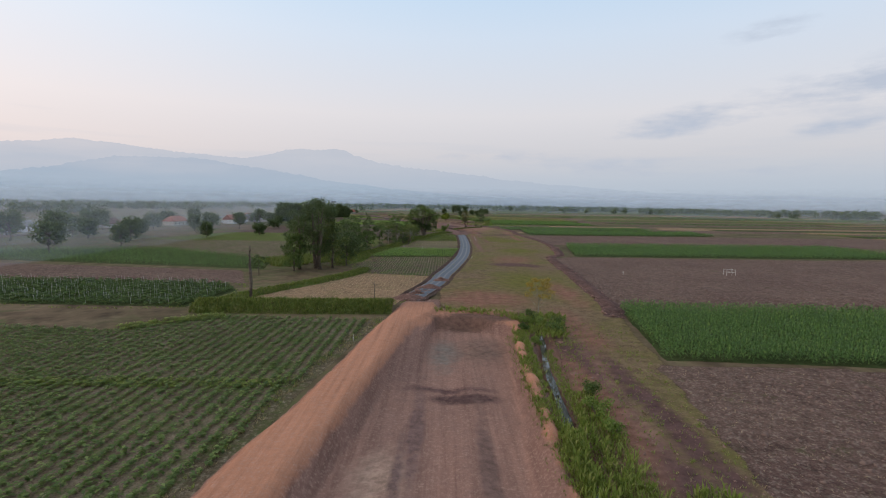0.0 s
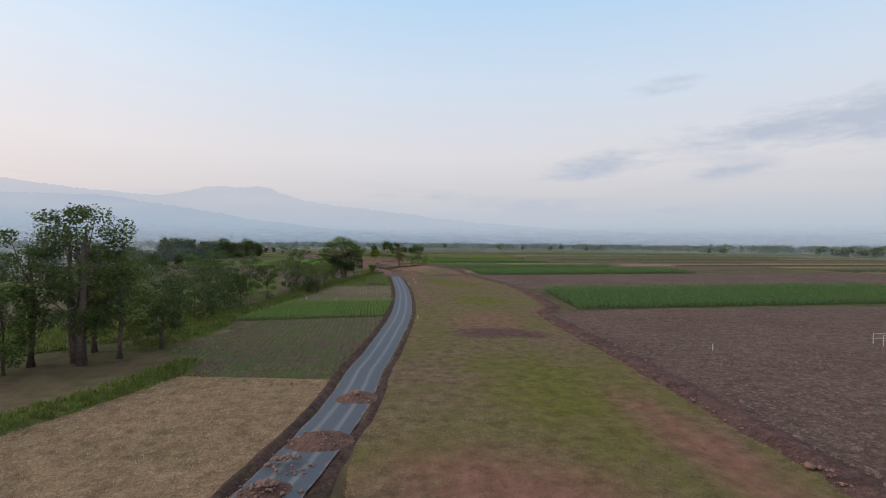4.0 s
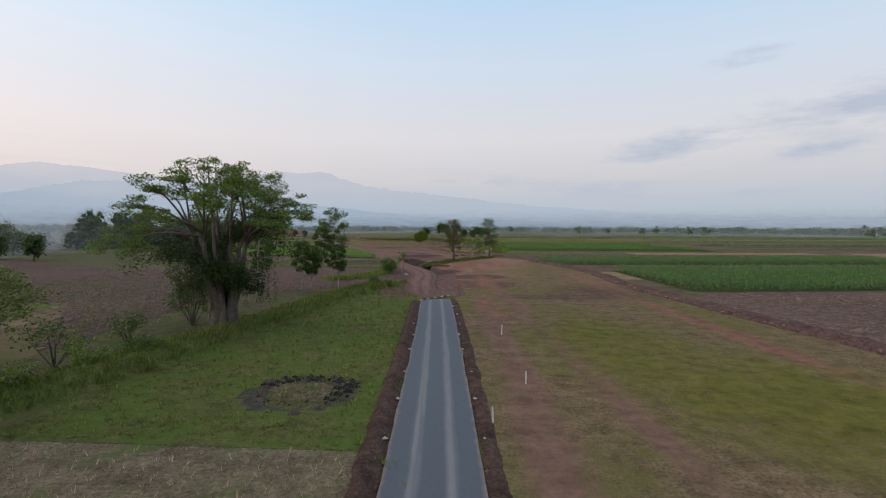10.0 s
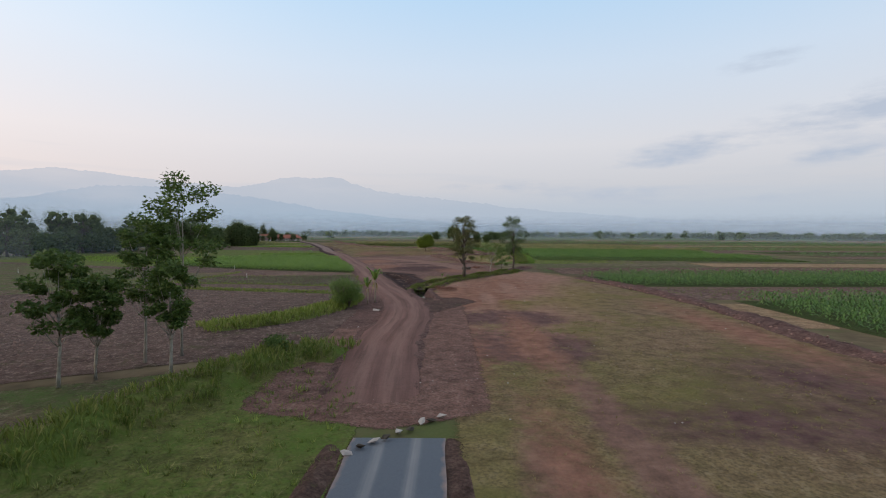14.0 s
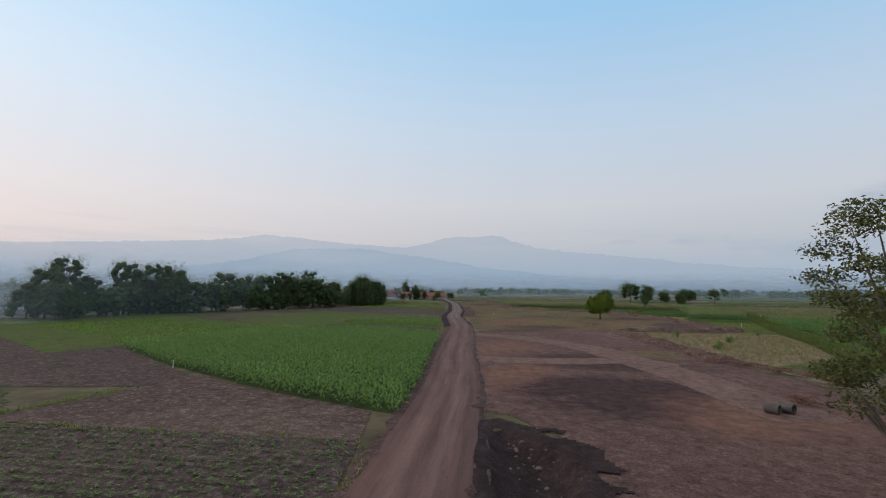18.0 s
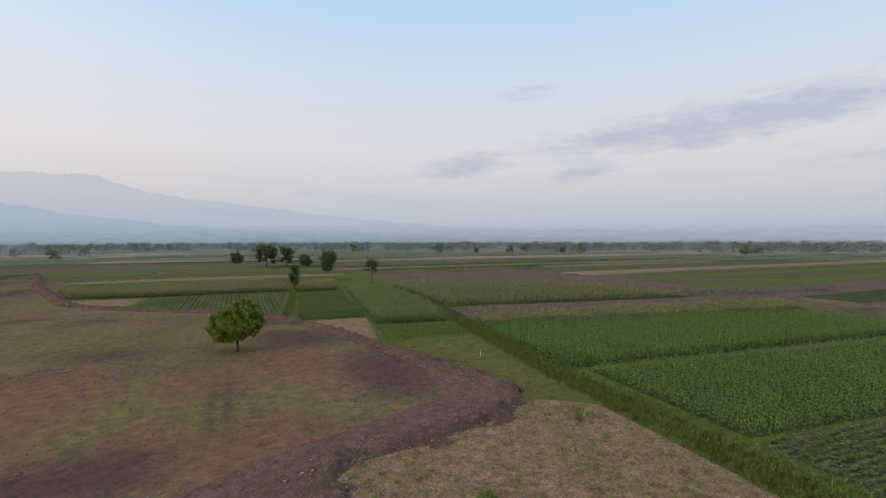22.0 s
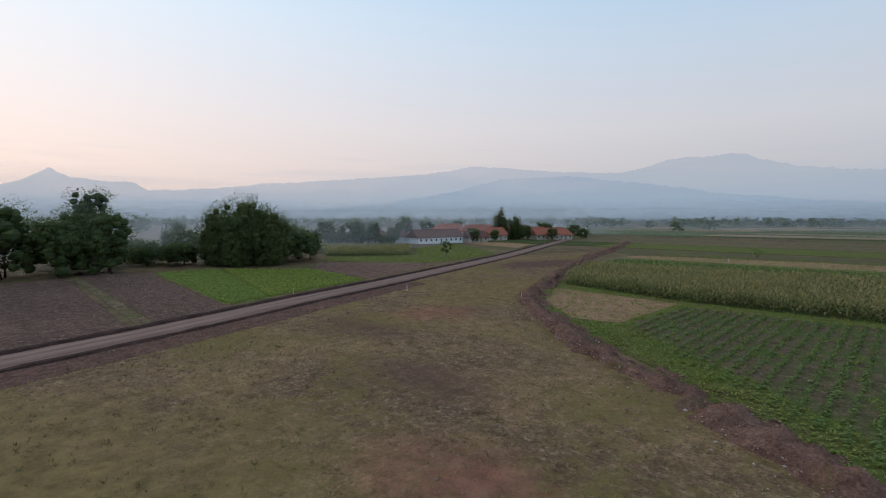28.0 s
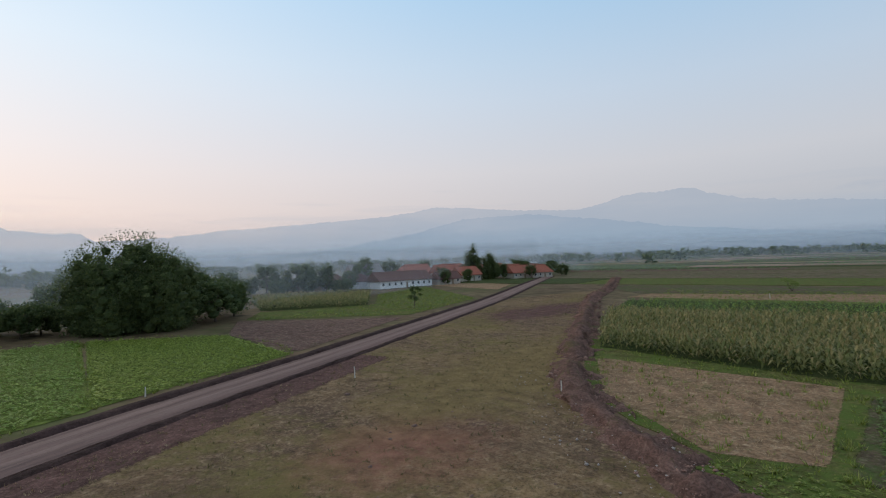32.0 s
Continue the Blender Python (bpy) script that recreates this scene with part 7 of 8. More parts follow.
for i, (x, y, h, w, s, m) in enumerate([(-37, 143, 10.4, 9, "vase", LEAF_DARK), (-35, 158, 11.8, 8, "vase", LEAF_MID), (-33, 151, 6, 5, "round", LEAF_DARK), (-31.5, 170, 7, 5, "vase", LEAF_MID), (-29, 184, 8.5, 6, "vase", LEAF_MID), (-23.6, 196, 12.4, 7, "vase", LEAF_MID), (-27, 205, 6, 5, "round", LEAF_DARK), (-22, 209, 7, 6, "vase", LEAF_OLIVE), (-44, 168, 7, 6, "round", LEAF_DARK), (-40, 196, 6, 5.5, "round", LEAF_DARK), (-21, 224, 7, 6, "vase", LEAF_OLIVE), (-26, 228, 6, 5, "vase", LEAF_OLIVE), (-18.7, 207.3, 6.5, 6, "vase", LEAF_OLIVE), (-19.1, 215.2, 7, 6, "vase", LEAF_OLIVE), (-18.1, 217.6, 6.6, 5, "vase", LEAF_OLIVE), (-25.2, 216.3, 7.5, 7, "vase", LEAF_OLIVE), (-30, 219, 8, 8, "vase", LEAF_OLIVE), (-33, 226, 8, 8, "vase", LEAF_OLIVE), (-36.1, 168.8, 11, 6, "tall", LEAF_DARK), (-38.2, 177, 12, 7, "tall", LEAF_DARK), (-39, 165, 10, 7, "round", LEAF_DARK), (-33, 161.4, 6, 5, "round", LEAF_DARK), (-42, 183, 10, 8, "round", LEAF_DARK), (-48, 157, 12, 11, "vase", LEAF_DARK), (-53, 162, 10.5, 10, "vase", LEAF_DARK), (-27.4, 201, 8.6, 8.5, "vase", LEAF_OLIVE), (-36, 190, 12.5, 8, "tall", LEAF_DARK), (-33.5, 186, 11, 7, "round", LEAF_DARK)]):
    tree("tree", "green tree on the long field bund", x, y, h, w * 1.25, (0.42 if m is LEAF_OLIVE else 0.22) if s == "vase" else 0.06, 30, 120 if m is LEAF_OLIVE else 170, 0.25, m, PALE_BARK if m is LEAF_OLIVE else BARK, seed=110 + i, shape=s, trunk=0.14, flat=0.45, group="trees on the bund", clump=w * 0.16)
def spreading_tree(x, y, seed):
    """The old tree: many stems from one fluted base, wide airy dome of layered boughs, growth and hanging vines round
    the stems with shade put into their leaf colour.
    """
    rng_ = np.random.default_rng(seed)
    root = empty("big_tree", x, y, 0)
    pieces, tips, low, vines = [], [], [], []
    stems = []
    for k in range(10):
        a = k * 2.4 + rng_.normal(0, 0.2)
        d = Vector((math.cos(a), math.sin(a) * 0.9, 0))
        reach = 3.6 * math.sqrt((k + 0.6) / 10)
        path = [d * 0.5 + Vector((0, 0, -0.2)), d * 0.6 + Vector((0, 0, 1.6)), d * (0.6 + reach * 0.3) + Vector((rng_.normal(0, 0.2), 0, 4.4)), d * reach * 0.75 + Vector((rng_.normal(0, 0.3), 0, 7.4)), d * reach + Vector((0, 0, 10.0 + rng_.normal(0, 0.5)))]
        pieces.append(tube(path, [0.55, 0.42, 0.28, 0.18, 0.09], 6))
        stems.append([Vector(q) for q in path[2:]])
    for k in range(34):
        a = k * 2.4 + rng_.normal(0, 0.2)
        r = 9.8 * math.sqrt((k + 0.5) / 34)
        bx, by = math.cos(a) * r * (1.12 if math.cos(a) < 0 else 0.86), math.sin(a) * r * 0.85
        z = 15.3 - 0.072 * r * r + rng_.normal(0, 0.55) - 0.5 * max(0.0, -bx - 5.5)
        end = Vector((bx, by, z))
        stem = min(stems, key=lambda q: (q[2] - end).length)
        p0 = stem[1].lerp(stem[2], rng_.uniform(0.1, 1.0))
        mid = p0.lerp(end, 0.5) + Vector((0, 0, 0.35 + 0.05 * r))
        pieces.append(tube([p0, p0.lerp(mid, 0.5) + Vector((0, 0, 0.15)), mid, mid.lerp(end, 0.6), end], [0.12, 0.10, 0.075, 0.05, 0.02], 5))
        for _ in range(8):
            q = end.lerp(mid, rng_.uniform(0, 0.75) ** 1.3) + Vector((rng_.normal(0, 0.85), rng_.normal(0, 0.85), rng_.uniform(-0.15, 0.75)))
            p1 = mid.lerp(end, rng_.uniform(0.1, 0.8))
            pieces.append(tube([p1, p1.lerp(q, 0.6) + Vector((0, 0, -0.08)), q], [0.035, 0.024, 0.01], 4))
            tips.append(tuple(q))
    for k in range(9):
        a = k * 0.7
        pieces.append(tube([(1.5 * math.cos(a), 1.4 * math.sin(a), -0.15), (0.95 * math.cos(a), 0.95 * math.sin(a), 0.6), (0.8 * math.cos(a), 0.8 * math.sin(a), 2.0), (0.9 * math.cos(a), 0.9 * math.sin(a), 4.6)], [0.26, 0.36, 0.3, 0.16], 7))
    part("trunk", *join(pieces), BARK, root, smooth=True)
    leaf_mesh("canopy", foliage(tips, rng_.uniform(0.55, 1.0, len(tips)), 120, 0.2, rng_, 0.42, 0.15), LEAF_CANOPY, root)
    for k in range(110):
        a, r = k * 2.4, math.sqrt((k + 0.5) / 110)
        z = 4.4 + 6.0 * ((k * 0.618) % 1.0)
        w = 5.4 if z > 6.8 else 3.4
        low.append((math.cos(a) * r * w, math.sin(a) * r * w * 0.85, z + rng_.normal(0, 0.3)))
    low += [(4.8, 0.4, 7.6), (5.6, 0.2, 8.2), (6.2, 0.6, 7.4), (4.2, -0.6, 6.6), (5.0, -1.0, 8.8), (-5.2, 0.2, 8.4), (-6.2, -0.4, 8.0), (-4.6, -1.0, 7.2), (-7.4, 0.3, 7.0), (-8.6, 0.2, 6.2)]
    leaf_mesh("lower_growth", foliage(low, rng_.uniform(0.8, 1.45, len(low)), 170, 0.23, rng_, 0.8, 0.5), LEAF_SHADE, root, "dense growth round the stems, shade put into its leaf colour")
    for k in range(34):
        a, r = rng_.uniform(0, 6.28), rng_.uniform(0.8, 5.2)
        top = rng_.uniform(5.0, 7.2)
        drop = rng_.uniform(1.2, 4.2)
        for q in np.arange(0, drop, 0.45):
            vines.append((math.cos(a) * r + rng_.normal(0, 0.08), math.sin(a) * r * 0.8, max(0.6, top - q)))
    vines += [(math.cos(k * 2.4) * (0.7 + 0.08 * (k % 7)), math.sin(k * 2.4) * (0.7 + 0.08 * (k % 7)), 0.5 + 4.6 * ((k * 0.618) % 1.0)) for k in range(50)]
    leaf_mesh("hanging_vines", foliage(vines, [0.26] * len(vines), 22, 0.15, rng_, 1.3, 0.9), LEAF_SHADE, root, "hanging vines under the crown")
    return tagged(root, "old spreading tree with many stems from a thick base", "tree")


spreading_tree(-14.2, 241, 130)
shrub("dark_shrub", "dark leafy shrub under the old tree", -18.2, 243, 6.4, 5.0, 131, LEAF_DARK, 14, 150, 0.3)
for i, (x, y, h, w) in enumerate([(-17.4, 257.5, 16.5, 6.5), (-20.5, 252, 14, 6.0), (-19.6, 265, 8.5, 4), (-14.2, 266.5, 7.6, 3.6), (-13.2, 268, 6.2, 3.2), (-11.2, 273.5, 12.5, 5.0), (-12.6, 271.6, 9.5, 4.0), (-9.4, 269, 7, 3.0), (-18, 246, 9, 4.5), (-22.5, 259, 9, 4)]):
    tree("sapling", "slender young tree with a pale trunk and broad leaves", x, y, h, w, 0.40, 24, 170, 0.27, LEAF_MID, PALE_BARK, 0.09, 140 + i, "tall", rng.normal(0, 0.4), w * 0.16, group="young trees by the meadow")
for i, (x, y, h, w, m) in enumerate([(-4.6, 273, 2.4, 2.6, LEAF_MID), (-20.5, 229, 3.4, 4.6, LEAF_MID), (-19.2, 212, 2.2, 3.4, LEAF_LIGHT), (-21, 215, 2.4, 3.6, LEAF_LIGHT), (-20.4, 219.5, 2.4, 3.6, LEAF_LIGHT), (-18.6, 223, 2.0, 3.2, LEAF_LIGHT), (-20.4, 207, 2.4, 3.6, LEAF_MID), (-22.5, 203, 2.4, 3.4, LEAF_LIGHT), (-23, 196, 2.2, 3.4, LEAF_MID), (-16.0, 231, 1.8, 3, LEAF_MID), (-20, 236, 2.6, 3.2, LEAF_MID), (-17.5, 228, 2.2, 2.8, LEAF_LIGHT), (-19.8, 217, 2.6, 3, LEAF_LIGHT), (-27, 176, 3, 3.4, LEAF_DARK), (-24, 189, 3.2, 3.6, LEAF_DARK), (-30, 163, 3.0, 4, LEAF_DARK), (-35, 132, 2.6, 4, LEAF_MID)]):
    shrub("shrub", "leafy shrub on the field bund", x, y, h, w, 160 + i, m, group="shrubs on the bund")
for i, (x, y, h, w) in enumerate([(12, 411, 1.5, 1.8), (27, 421, 2.0, 2.6), (19, 405, 1.0, 1.4), (15.5, 394, 1.1, 1.6)]):
    shrub("plot_shrub", "small green shrub on the dry plot", x, y, h, w, 380 + i, LEAF_LIGHT, 7, 90, 0.16, group="shrubs on the dry plot")
shrub("dry_bush", "large dark bush with dry brown shoots on the field bund", -21, 196.5, 5.0, 6.2, 361, LEAF_SHADE, 16, 200, 0.22)
shrub("dry_bush", "brown withered bush on the field bund", -18.6, 197.2, 4.4, 3.0, 362, leafy("withered_leaf", (0.13, 0.10, 0.05), (0.19, 0.145, 0.07), (0.27, 0.20, 0.10)), 12, 150, 0.2)
shrub("shrub", "large feathery light green shrub beside the dirt road", -4.2, 295.2, 3.4, 3.8, 159, CROP, 28, 440, 0.14)
tree("roadside_tree", "tall tree with thin hanging foliage and a bare trunk", 10.4, 333.6, 11.9, 6.2, 0.28, 46, 440, 0.16, leafy("olive_tree_leaf", (0.078, 0.088, 0.026), (0.135, 0.135, 0.042), (0.215, 0.195, 0.062)), seed=180, shape="tall", trunk=0.30, clump=0.92, flat=0.45)
tree("roadside_tree", "dark tall tree by the ditch", 23.2, 356.8, 12.6, 6.2, 0.22, 60, 150, 0.22, LEAF_DARK, seed=181, shape="tall", trunk=0.22, clump=0.95)
tree("small_tree", "thin leaning tree beside the ditch", 16.4, 343, 6.6, 6.0, 0.4, 22, 110, 0.2, LEAF_OLIVE, PALE_BARK, 0.09, 182, "vase", 0.5)
tree("small_tree", "small green tree beside the ditch", 19.5, 349.5, 5.0, 4.2, 0.2, 12, 100, 0.3, LEAF_MID, seed=183)
def mango_tree(label, x, y, lobes, seed):
    """A mango tree: short trunk, spreading limbs and a lumpy crown of leaf rosettes over rounded lobes."""
    rng = np.random.default_rng(seed)
    root = empty("mango_tree", x, y, 0)
    stem = part("trunk", *tube([(0, 0, -0.15), (0.03, 0, 0.7), (0.0, 0.04, 1.5), (0.05, 0, 2.4), (0.3, 0, 4.2)], [0.36, 0.27, 0.24, 0.2, 0.08], 9), BARK, root, smooth=True)
    tips, bulk, size = [], [], []
    for n, (c, r, count) in enumerate(lobes):
        c, r = np.array(c), np.array(r)
        d = rng.normal(0, 1, (count, 3))
        d /= np.linalg.norm(d, axis=1)[:, None]
        lump = np.array([wave(p[0] + p[2] * 0.7, p[1] - p[2] * 0.6, 1.35, seed + n) for p in c + d * r])
        p = c + d * r * (0.98 + 0.44 * lump - 0.2 * rng.uniform(0, 1, count) ** 2)[:, None]
        keep = p[:, 2] > 1.75 + 0.3 * rng.uniform(0, 1, count)
        for m, (c2, r2, _) in enumerate(lobes):
            if m != n:
                keep &= (((p - np.array(c2)) / np.array(r2)) ** 2).sum(1) > 0.6
        tips.append(np.concatenate([p, d], 1)[keep])
        for q in range(9):
            e = rng.normal(0, 1, 3)
            e /= np.linalg.norm(e)
            bulk.append(tuple(c + e * r * 0.42))
            size.append(r.min() * rng.uniform(0.36, 0.44))
        for q in range(4):
            a = q * 1.57 + n + rng.normal(0, 0.2)
            end = Vector((c[0] + math.cos(a) * r[0] * 0.6, c[1] + math.sin(a) * r[1] * 0.6, c[2] + rng.uniform(-0.6, 0.9)))
            part("limb", *tube([(0.03, 0, 1.7 + 0.15 * q), Vector((0.03, 0, 1.7)).lerp(end, 0.5) + Vector((0, 0, 0.2)), end], [0.13, 0.09, 0.03], 6), BARK, stem, smooth=True)
    tips = np.concatenate(tips)
    per = 17
    p, d = np.repeat(tips[:, :3], per, axis=0), np.repeat(tips[:, 3:], per, axis=0)
    k = len(p)
    d = d + np.repeat(rng.normal(0, 0.35, (len(tips), 3)), per, axis=0) + np.array([0, 0, 0.95])
    d /= np.linalg.norm(d, axis=1)[:, None]
    a = rng.normal(0, 1, (k, 3))
    a -= (a * d).sum(1)[:, None] * d
    a /= np.linalg.norm(a, axis=1)[:, None]
    a = a + d * rng.uniform(-0.25, 0.75, k)[:, None] + np.array([0, 0, -0.18])
    a /= np.linalg.norm(a, axis=1)[:, None]
    b = np.cross(d, a)
    b /= np.linalg.norm(b, axis=1)[:, None]
    s = (0.28 * rng.uniform(0.65, 1.25, k))[:, None]
    p = p + rng.normal(0, 0.05, (k, 3))
    v = np.stack([p, p + a * s * 0.55 - b * s * 0.19, p + a * s, p + a * s * 0.55 + b * s * 0.19], 1).reshape(-1, 3)
    leaf_mesh("crown", np.concatenate([v, inner_mass(bulk, size, rng, 0.9)]), LEAF_MANGO, root)
    return tagged(root, label, "tree")


mango_tree("round dense mango tree standing alone on the pasture", -2.6, 465.3, [((1.15, 0.3, 4.95), (2.65, 2.8, 2.75), 2100), ((-1.6, -0.3, 4.1), (2.35, 2.5, 2.4), 1700), ((-0.4, -0.5, 3.75), (2.3, 2.1, 2.0), 1000)], 190)
tree("yellow_tree", "thin small tree with yellow blossom on the ditch bank", 9.8, 69.6, 6.6, 4.4, 0.4, 18, 100, 0.22, LEAF_YELLOW, PALE_BARK, 0.08, 191, "vase", clump=0.62)
tree("slim_tree", "slim tree with a small flat crown", 46.4, 573, 10, 5.4, 0.4, 12, 110, 0.36, LEAF_DARK, seed=192, shape="tall", trunk=0.16, dense=True, clump=1.2)
tree("slim_tree", "narrow tree on the hedge between plots", 14.4, 551, 9.8, 3.4, 0.12, 18, 100, 0.34, LEAF_DARK, seed=193, shape="tall", trunk=0.14, dense=True, clump=1.0)
for i, (x, y, h, w) in enumerate([(14, 720, 16, 17), (27, 724, 14, 11), (36, 700, 8, 8), (50, 698, 10.5, 10), (60, 745, 9, 8), (-4, 742, 9, 8), (40, 640, 7, 6)]):
    tree("tree", "dark round tree far out in the fields", x, y, h, w, 0.08, 18, 90, 0.7, LEAF_DARK, seed=200 + i, group="far field trees", dense=True, clump=w * 0.22)
tree("small_tree", "small dark tree on the edge of the plots", -97, 579, 4.6, 3, 0.35, 10, 90, 0.35, LEAF_DARK, seed=210)
shrub("yellow_shrub", "small yellow-green shrub in the far fields", -38, 640, 3.2, 3.6, 211, LEAF_LIGHT)

# bare pole and dead tree on the bund
v, f = join([tube([(0, 0, -0.3), (0.1, 0, 3), (-0.05, 0.05, 6), (0.05, 0, 9.3)], [0.36, 0.3, 0.24, 0.12], 8)] + [tube([(0, 0, z), (0.35 * math.cos(z * 3), 0.35 * math.sin(z * 3), z + 0.5)], [0.13, 0.05], 5) for z in (1.2, 2.0, 3.2, 4.1, 5.0, 5.8, 6.6, 7.4, 8.2)])
ob = mesh_object("dead_tree", v, f, BARK, smooth=True)
ob.matrix_world = pose(-37.2, 80.6, 0.3)
tagged(ob, "bare dead tree standing on the bund", "dead tree")
v, f = join([tube([(0, 0, -0.3), (0.05, 0, 2), (0, 0.05, 3.8)], [0.08, 0.06, 0.03], 6), tube([(0.03, 0, 2.4), (0.5, 0.1, 3.2)], [0.03, 0.012], 5), tube([(0, 0, 3.0), (-0.4, 0, 3.7)], [0.03, 0.012], 5)])
ob = mesh_object("dead_sapling", v, f, BARK, smooth=True)
ob.matrix_world = pose(-16.0, 80, 0.2)
tagged(ob, "bare dead sapling on the bund", "dead tree")


def banana(x, y, h, seed):
    """A stem of leaf sheaths, arching torn blades and dry leaves that hang along the stem."""
    rng_ = np.random.default_rng(seed)
    root = empty("banana_plant", x, y)
    part("stem", *tube([(0, 0, -0.2), (0.05, 0, h * 0.3), (0, 0.05, h * 0.58)], [0.027 * h, 0.021 * h, 0.011 * h], 8), WOOD, root, smooth=True)
    for k in range(12):
        dry = k % 4 == 3
        a = k * 2.4 + rng_.normal(0, 0.25)
        reach = h * (rng_.uniform(0.08, 0.14) if dry else rng_.uniform(0.2, 0.38))
        up = h * (0.05 if dry else rng_.uniform(0.18, 0.46))
        sag = h * (0.34 if dry else rng_.uniform(0.05, 0.3))
        d, s = Vector((math.cos(a), math.sin(a), 0)), Vector((-math.sin(a), math.cos(a), 0))
        vs, w = [], (0.03 if dry else 0.044) * h
        for n in range(9):
            t = n / 8
            p = Vector((0, 0, h * (0.5 if dry else 0.55))) + d * reach * t + Vector((0, 0, up * math.sin(t * 1.9) - sag * t * t))
            ww = w * max(0.06, math.sin(min(1.0, t * 1.25) * 2.9 + 0.12)) * rng_.uniform(0.7, 1.1)
            fold = Vector((0, 0, -ww * rng_.uniform(0.1, 0.7)))
            vs += [p - s * ww + fold, p, p + s * ww + fold]
        fs = [(i * 3 + q, i * 3 + q + 1, i * 3 + q + 4, i * 3 + q + 3) for i in range(8) for q in (0, 1)]
        part("leaf", vs, fs, BLADE_DRY if dry else (LEAF_LIGHT if k % 3 else LEAF_MID), root, "dry brown hanging leaf" if dry else "")
    tagged(root, "young banana plant with torn green leaves", "banana plant", "banana plants")


for i, (x, y, h) in enumerate([(-1.6, 299.4, 5.0), (-2.4, 298.6, 3.6), (6.4, 326.6, 1.7), (7.4, 328.6, 1.2), (-38, 146, 4.0), (-36.4, 139, 3.8), (-30.9, 175.1, 4.6), (-30, 173.6, 3.8), (-31.8, 176.6, 4.0)]):
    banana(x, y, h, 300 + i)


def root_pile(x, y, r, seed, label="pile of torn reddish roots and branches"):
    rng_ = np.random.default_rng(seed)
    root = empty("root_pile", x, y, 0.08)
    for _ in range(46):
        a, b = rng_.uniform(0, 6.28), rng_.uniform(0, 6.28)
        p = Vector((math.cos(a), math.sin(a), 0)) * r * rng_.uniform(0, 0.8) + Vector((0, 0, rng_.uniform(0.05, 0.35)))
        q = p + Vector((math.cos(b), math.sin(b), rng_.uniform(-0.1, 0.4))) * rng_.uniform(0.4, 1.2)
        part("branch", *tube([p, p.lerp(q, 0.5) + Vector((0, 0, rng_.uniform(0, 0.2))), q], [0.038, 0.028, 0.01], 4), ROOT, root, smooth=True)
    tagged(root, label, "root pile", "piles of torn roots")


for i, (x, y, r) in enumerate([(6.3, 313.2, 1.5), (12.5, 379, 2.0), (15.5, 376, 2.2), (9.4, 391, 1.5), (17.2, 372.6, 1.8), (7.8, 312.6, 1.2), (19.2, 370, 1.7), (19.9, 365.6, 1.5), (13.9, 380.6, 1.6), (14.5, 357, 1.4)]):
    root_pile(x, y, r, 320 + i)
# two culvert pipes left on the graded earth
for i, (x, y, turn) in enumerate([(11.3, 352.9, 62), (12.3, 353.4, 56)]):
    sides = 16
    rings = [(-0.45, 0.34), (0.45, 0.34), (0.45, 0.28), (-0.45, 0.28)]
    v = [(q, r * math.cos(2 * math.pi * k / sides), 0.34 + r * math.sin(2 * math.pi * k / sides)) for q, r in rings for k in range(sides)]
    f = [(a * sides + k, a * sides + (k + 1) % sides, (a + 1) % 4 * sides + (k + 1) % sides, (a + 1) % 4 * sides + k) for a in range(4) for k in range(sides)]
    ob = mesh_object("culvert_pipe", v, f, STAINED)
    ob.matrix_world = pose(x, y, 0.06, 0, 0, turn - 100)
    tagged(ob, "short earth-stained concrete culvert pipe lying on the ground", "pipe", "culvert pipes")
sides = 18
rings = [(-0.7, 0.28), (0.66, 0.28), (0.7, 0.31), (0.78, 0.31), (0.78, 0.23), (-0.7, 0.23)]
v = [(q, r * math.cos(2 * math.pi * k / sides), r * math.sin(2 * math.pi * k / sides)) for q, r in rings for k in range(sides)]
f = [(a * sides + k, a * sides + (k + 1) % sides, (a + 1) % 6 * sides + (k + 1) % sides, (a + 1) % 6 * sides + k) for a in range(6) for k in range(sides)]
ob = mesh_object("drain_pipe", v, f, STONE)
ob.matrix_world = pose(-0.5, 293.2, 0.06, 0, 4, -35) @ Matrix.Diagonal((0.6, 0.62, 0.62, 1))
tagged(ob, "short pale concrete drain pipe in the road bank", "pipe")
for i in range(6):
    v, f = tube([(-1.6, 0, 0.1), (0, 0.12, 0.16), (1.6, 0, 0.1)], [0.05, 0.04, 0.02], 6)
    ob = mesh_object("cut_branch", v, f, WOOD, smooth=True)
    ob.matrix_world = pose(17.6 + 0.55 * i, 371.5 - 1.7 * i, 0.1 + 0.06 * (i % 2), 0, 0, 110 + 12 * i)
    tagged(ob, "pale cut branch lying by the ditch", "branch", "cut branches")

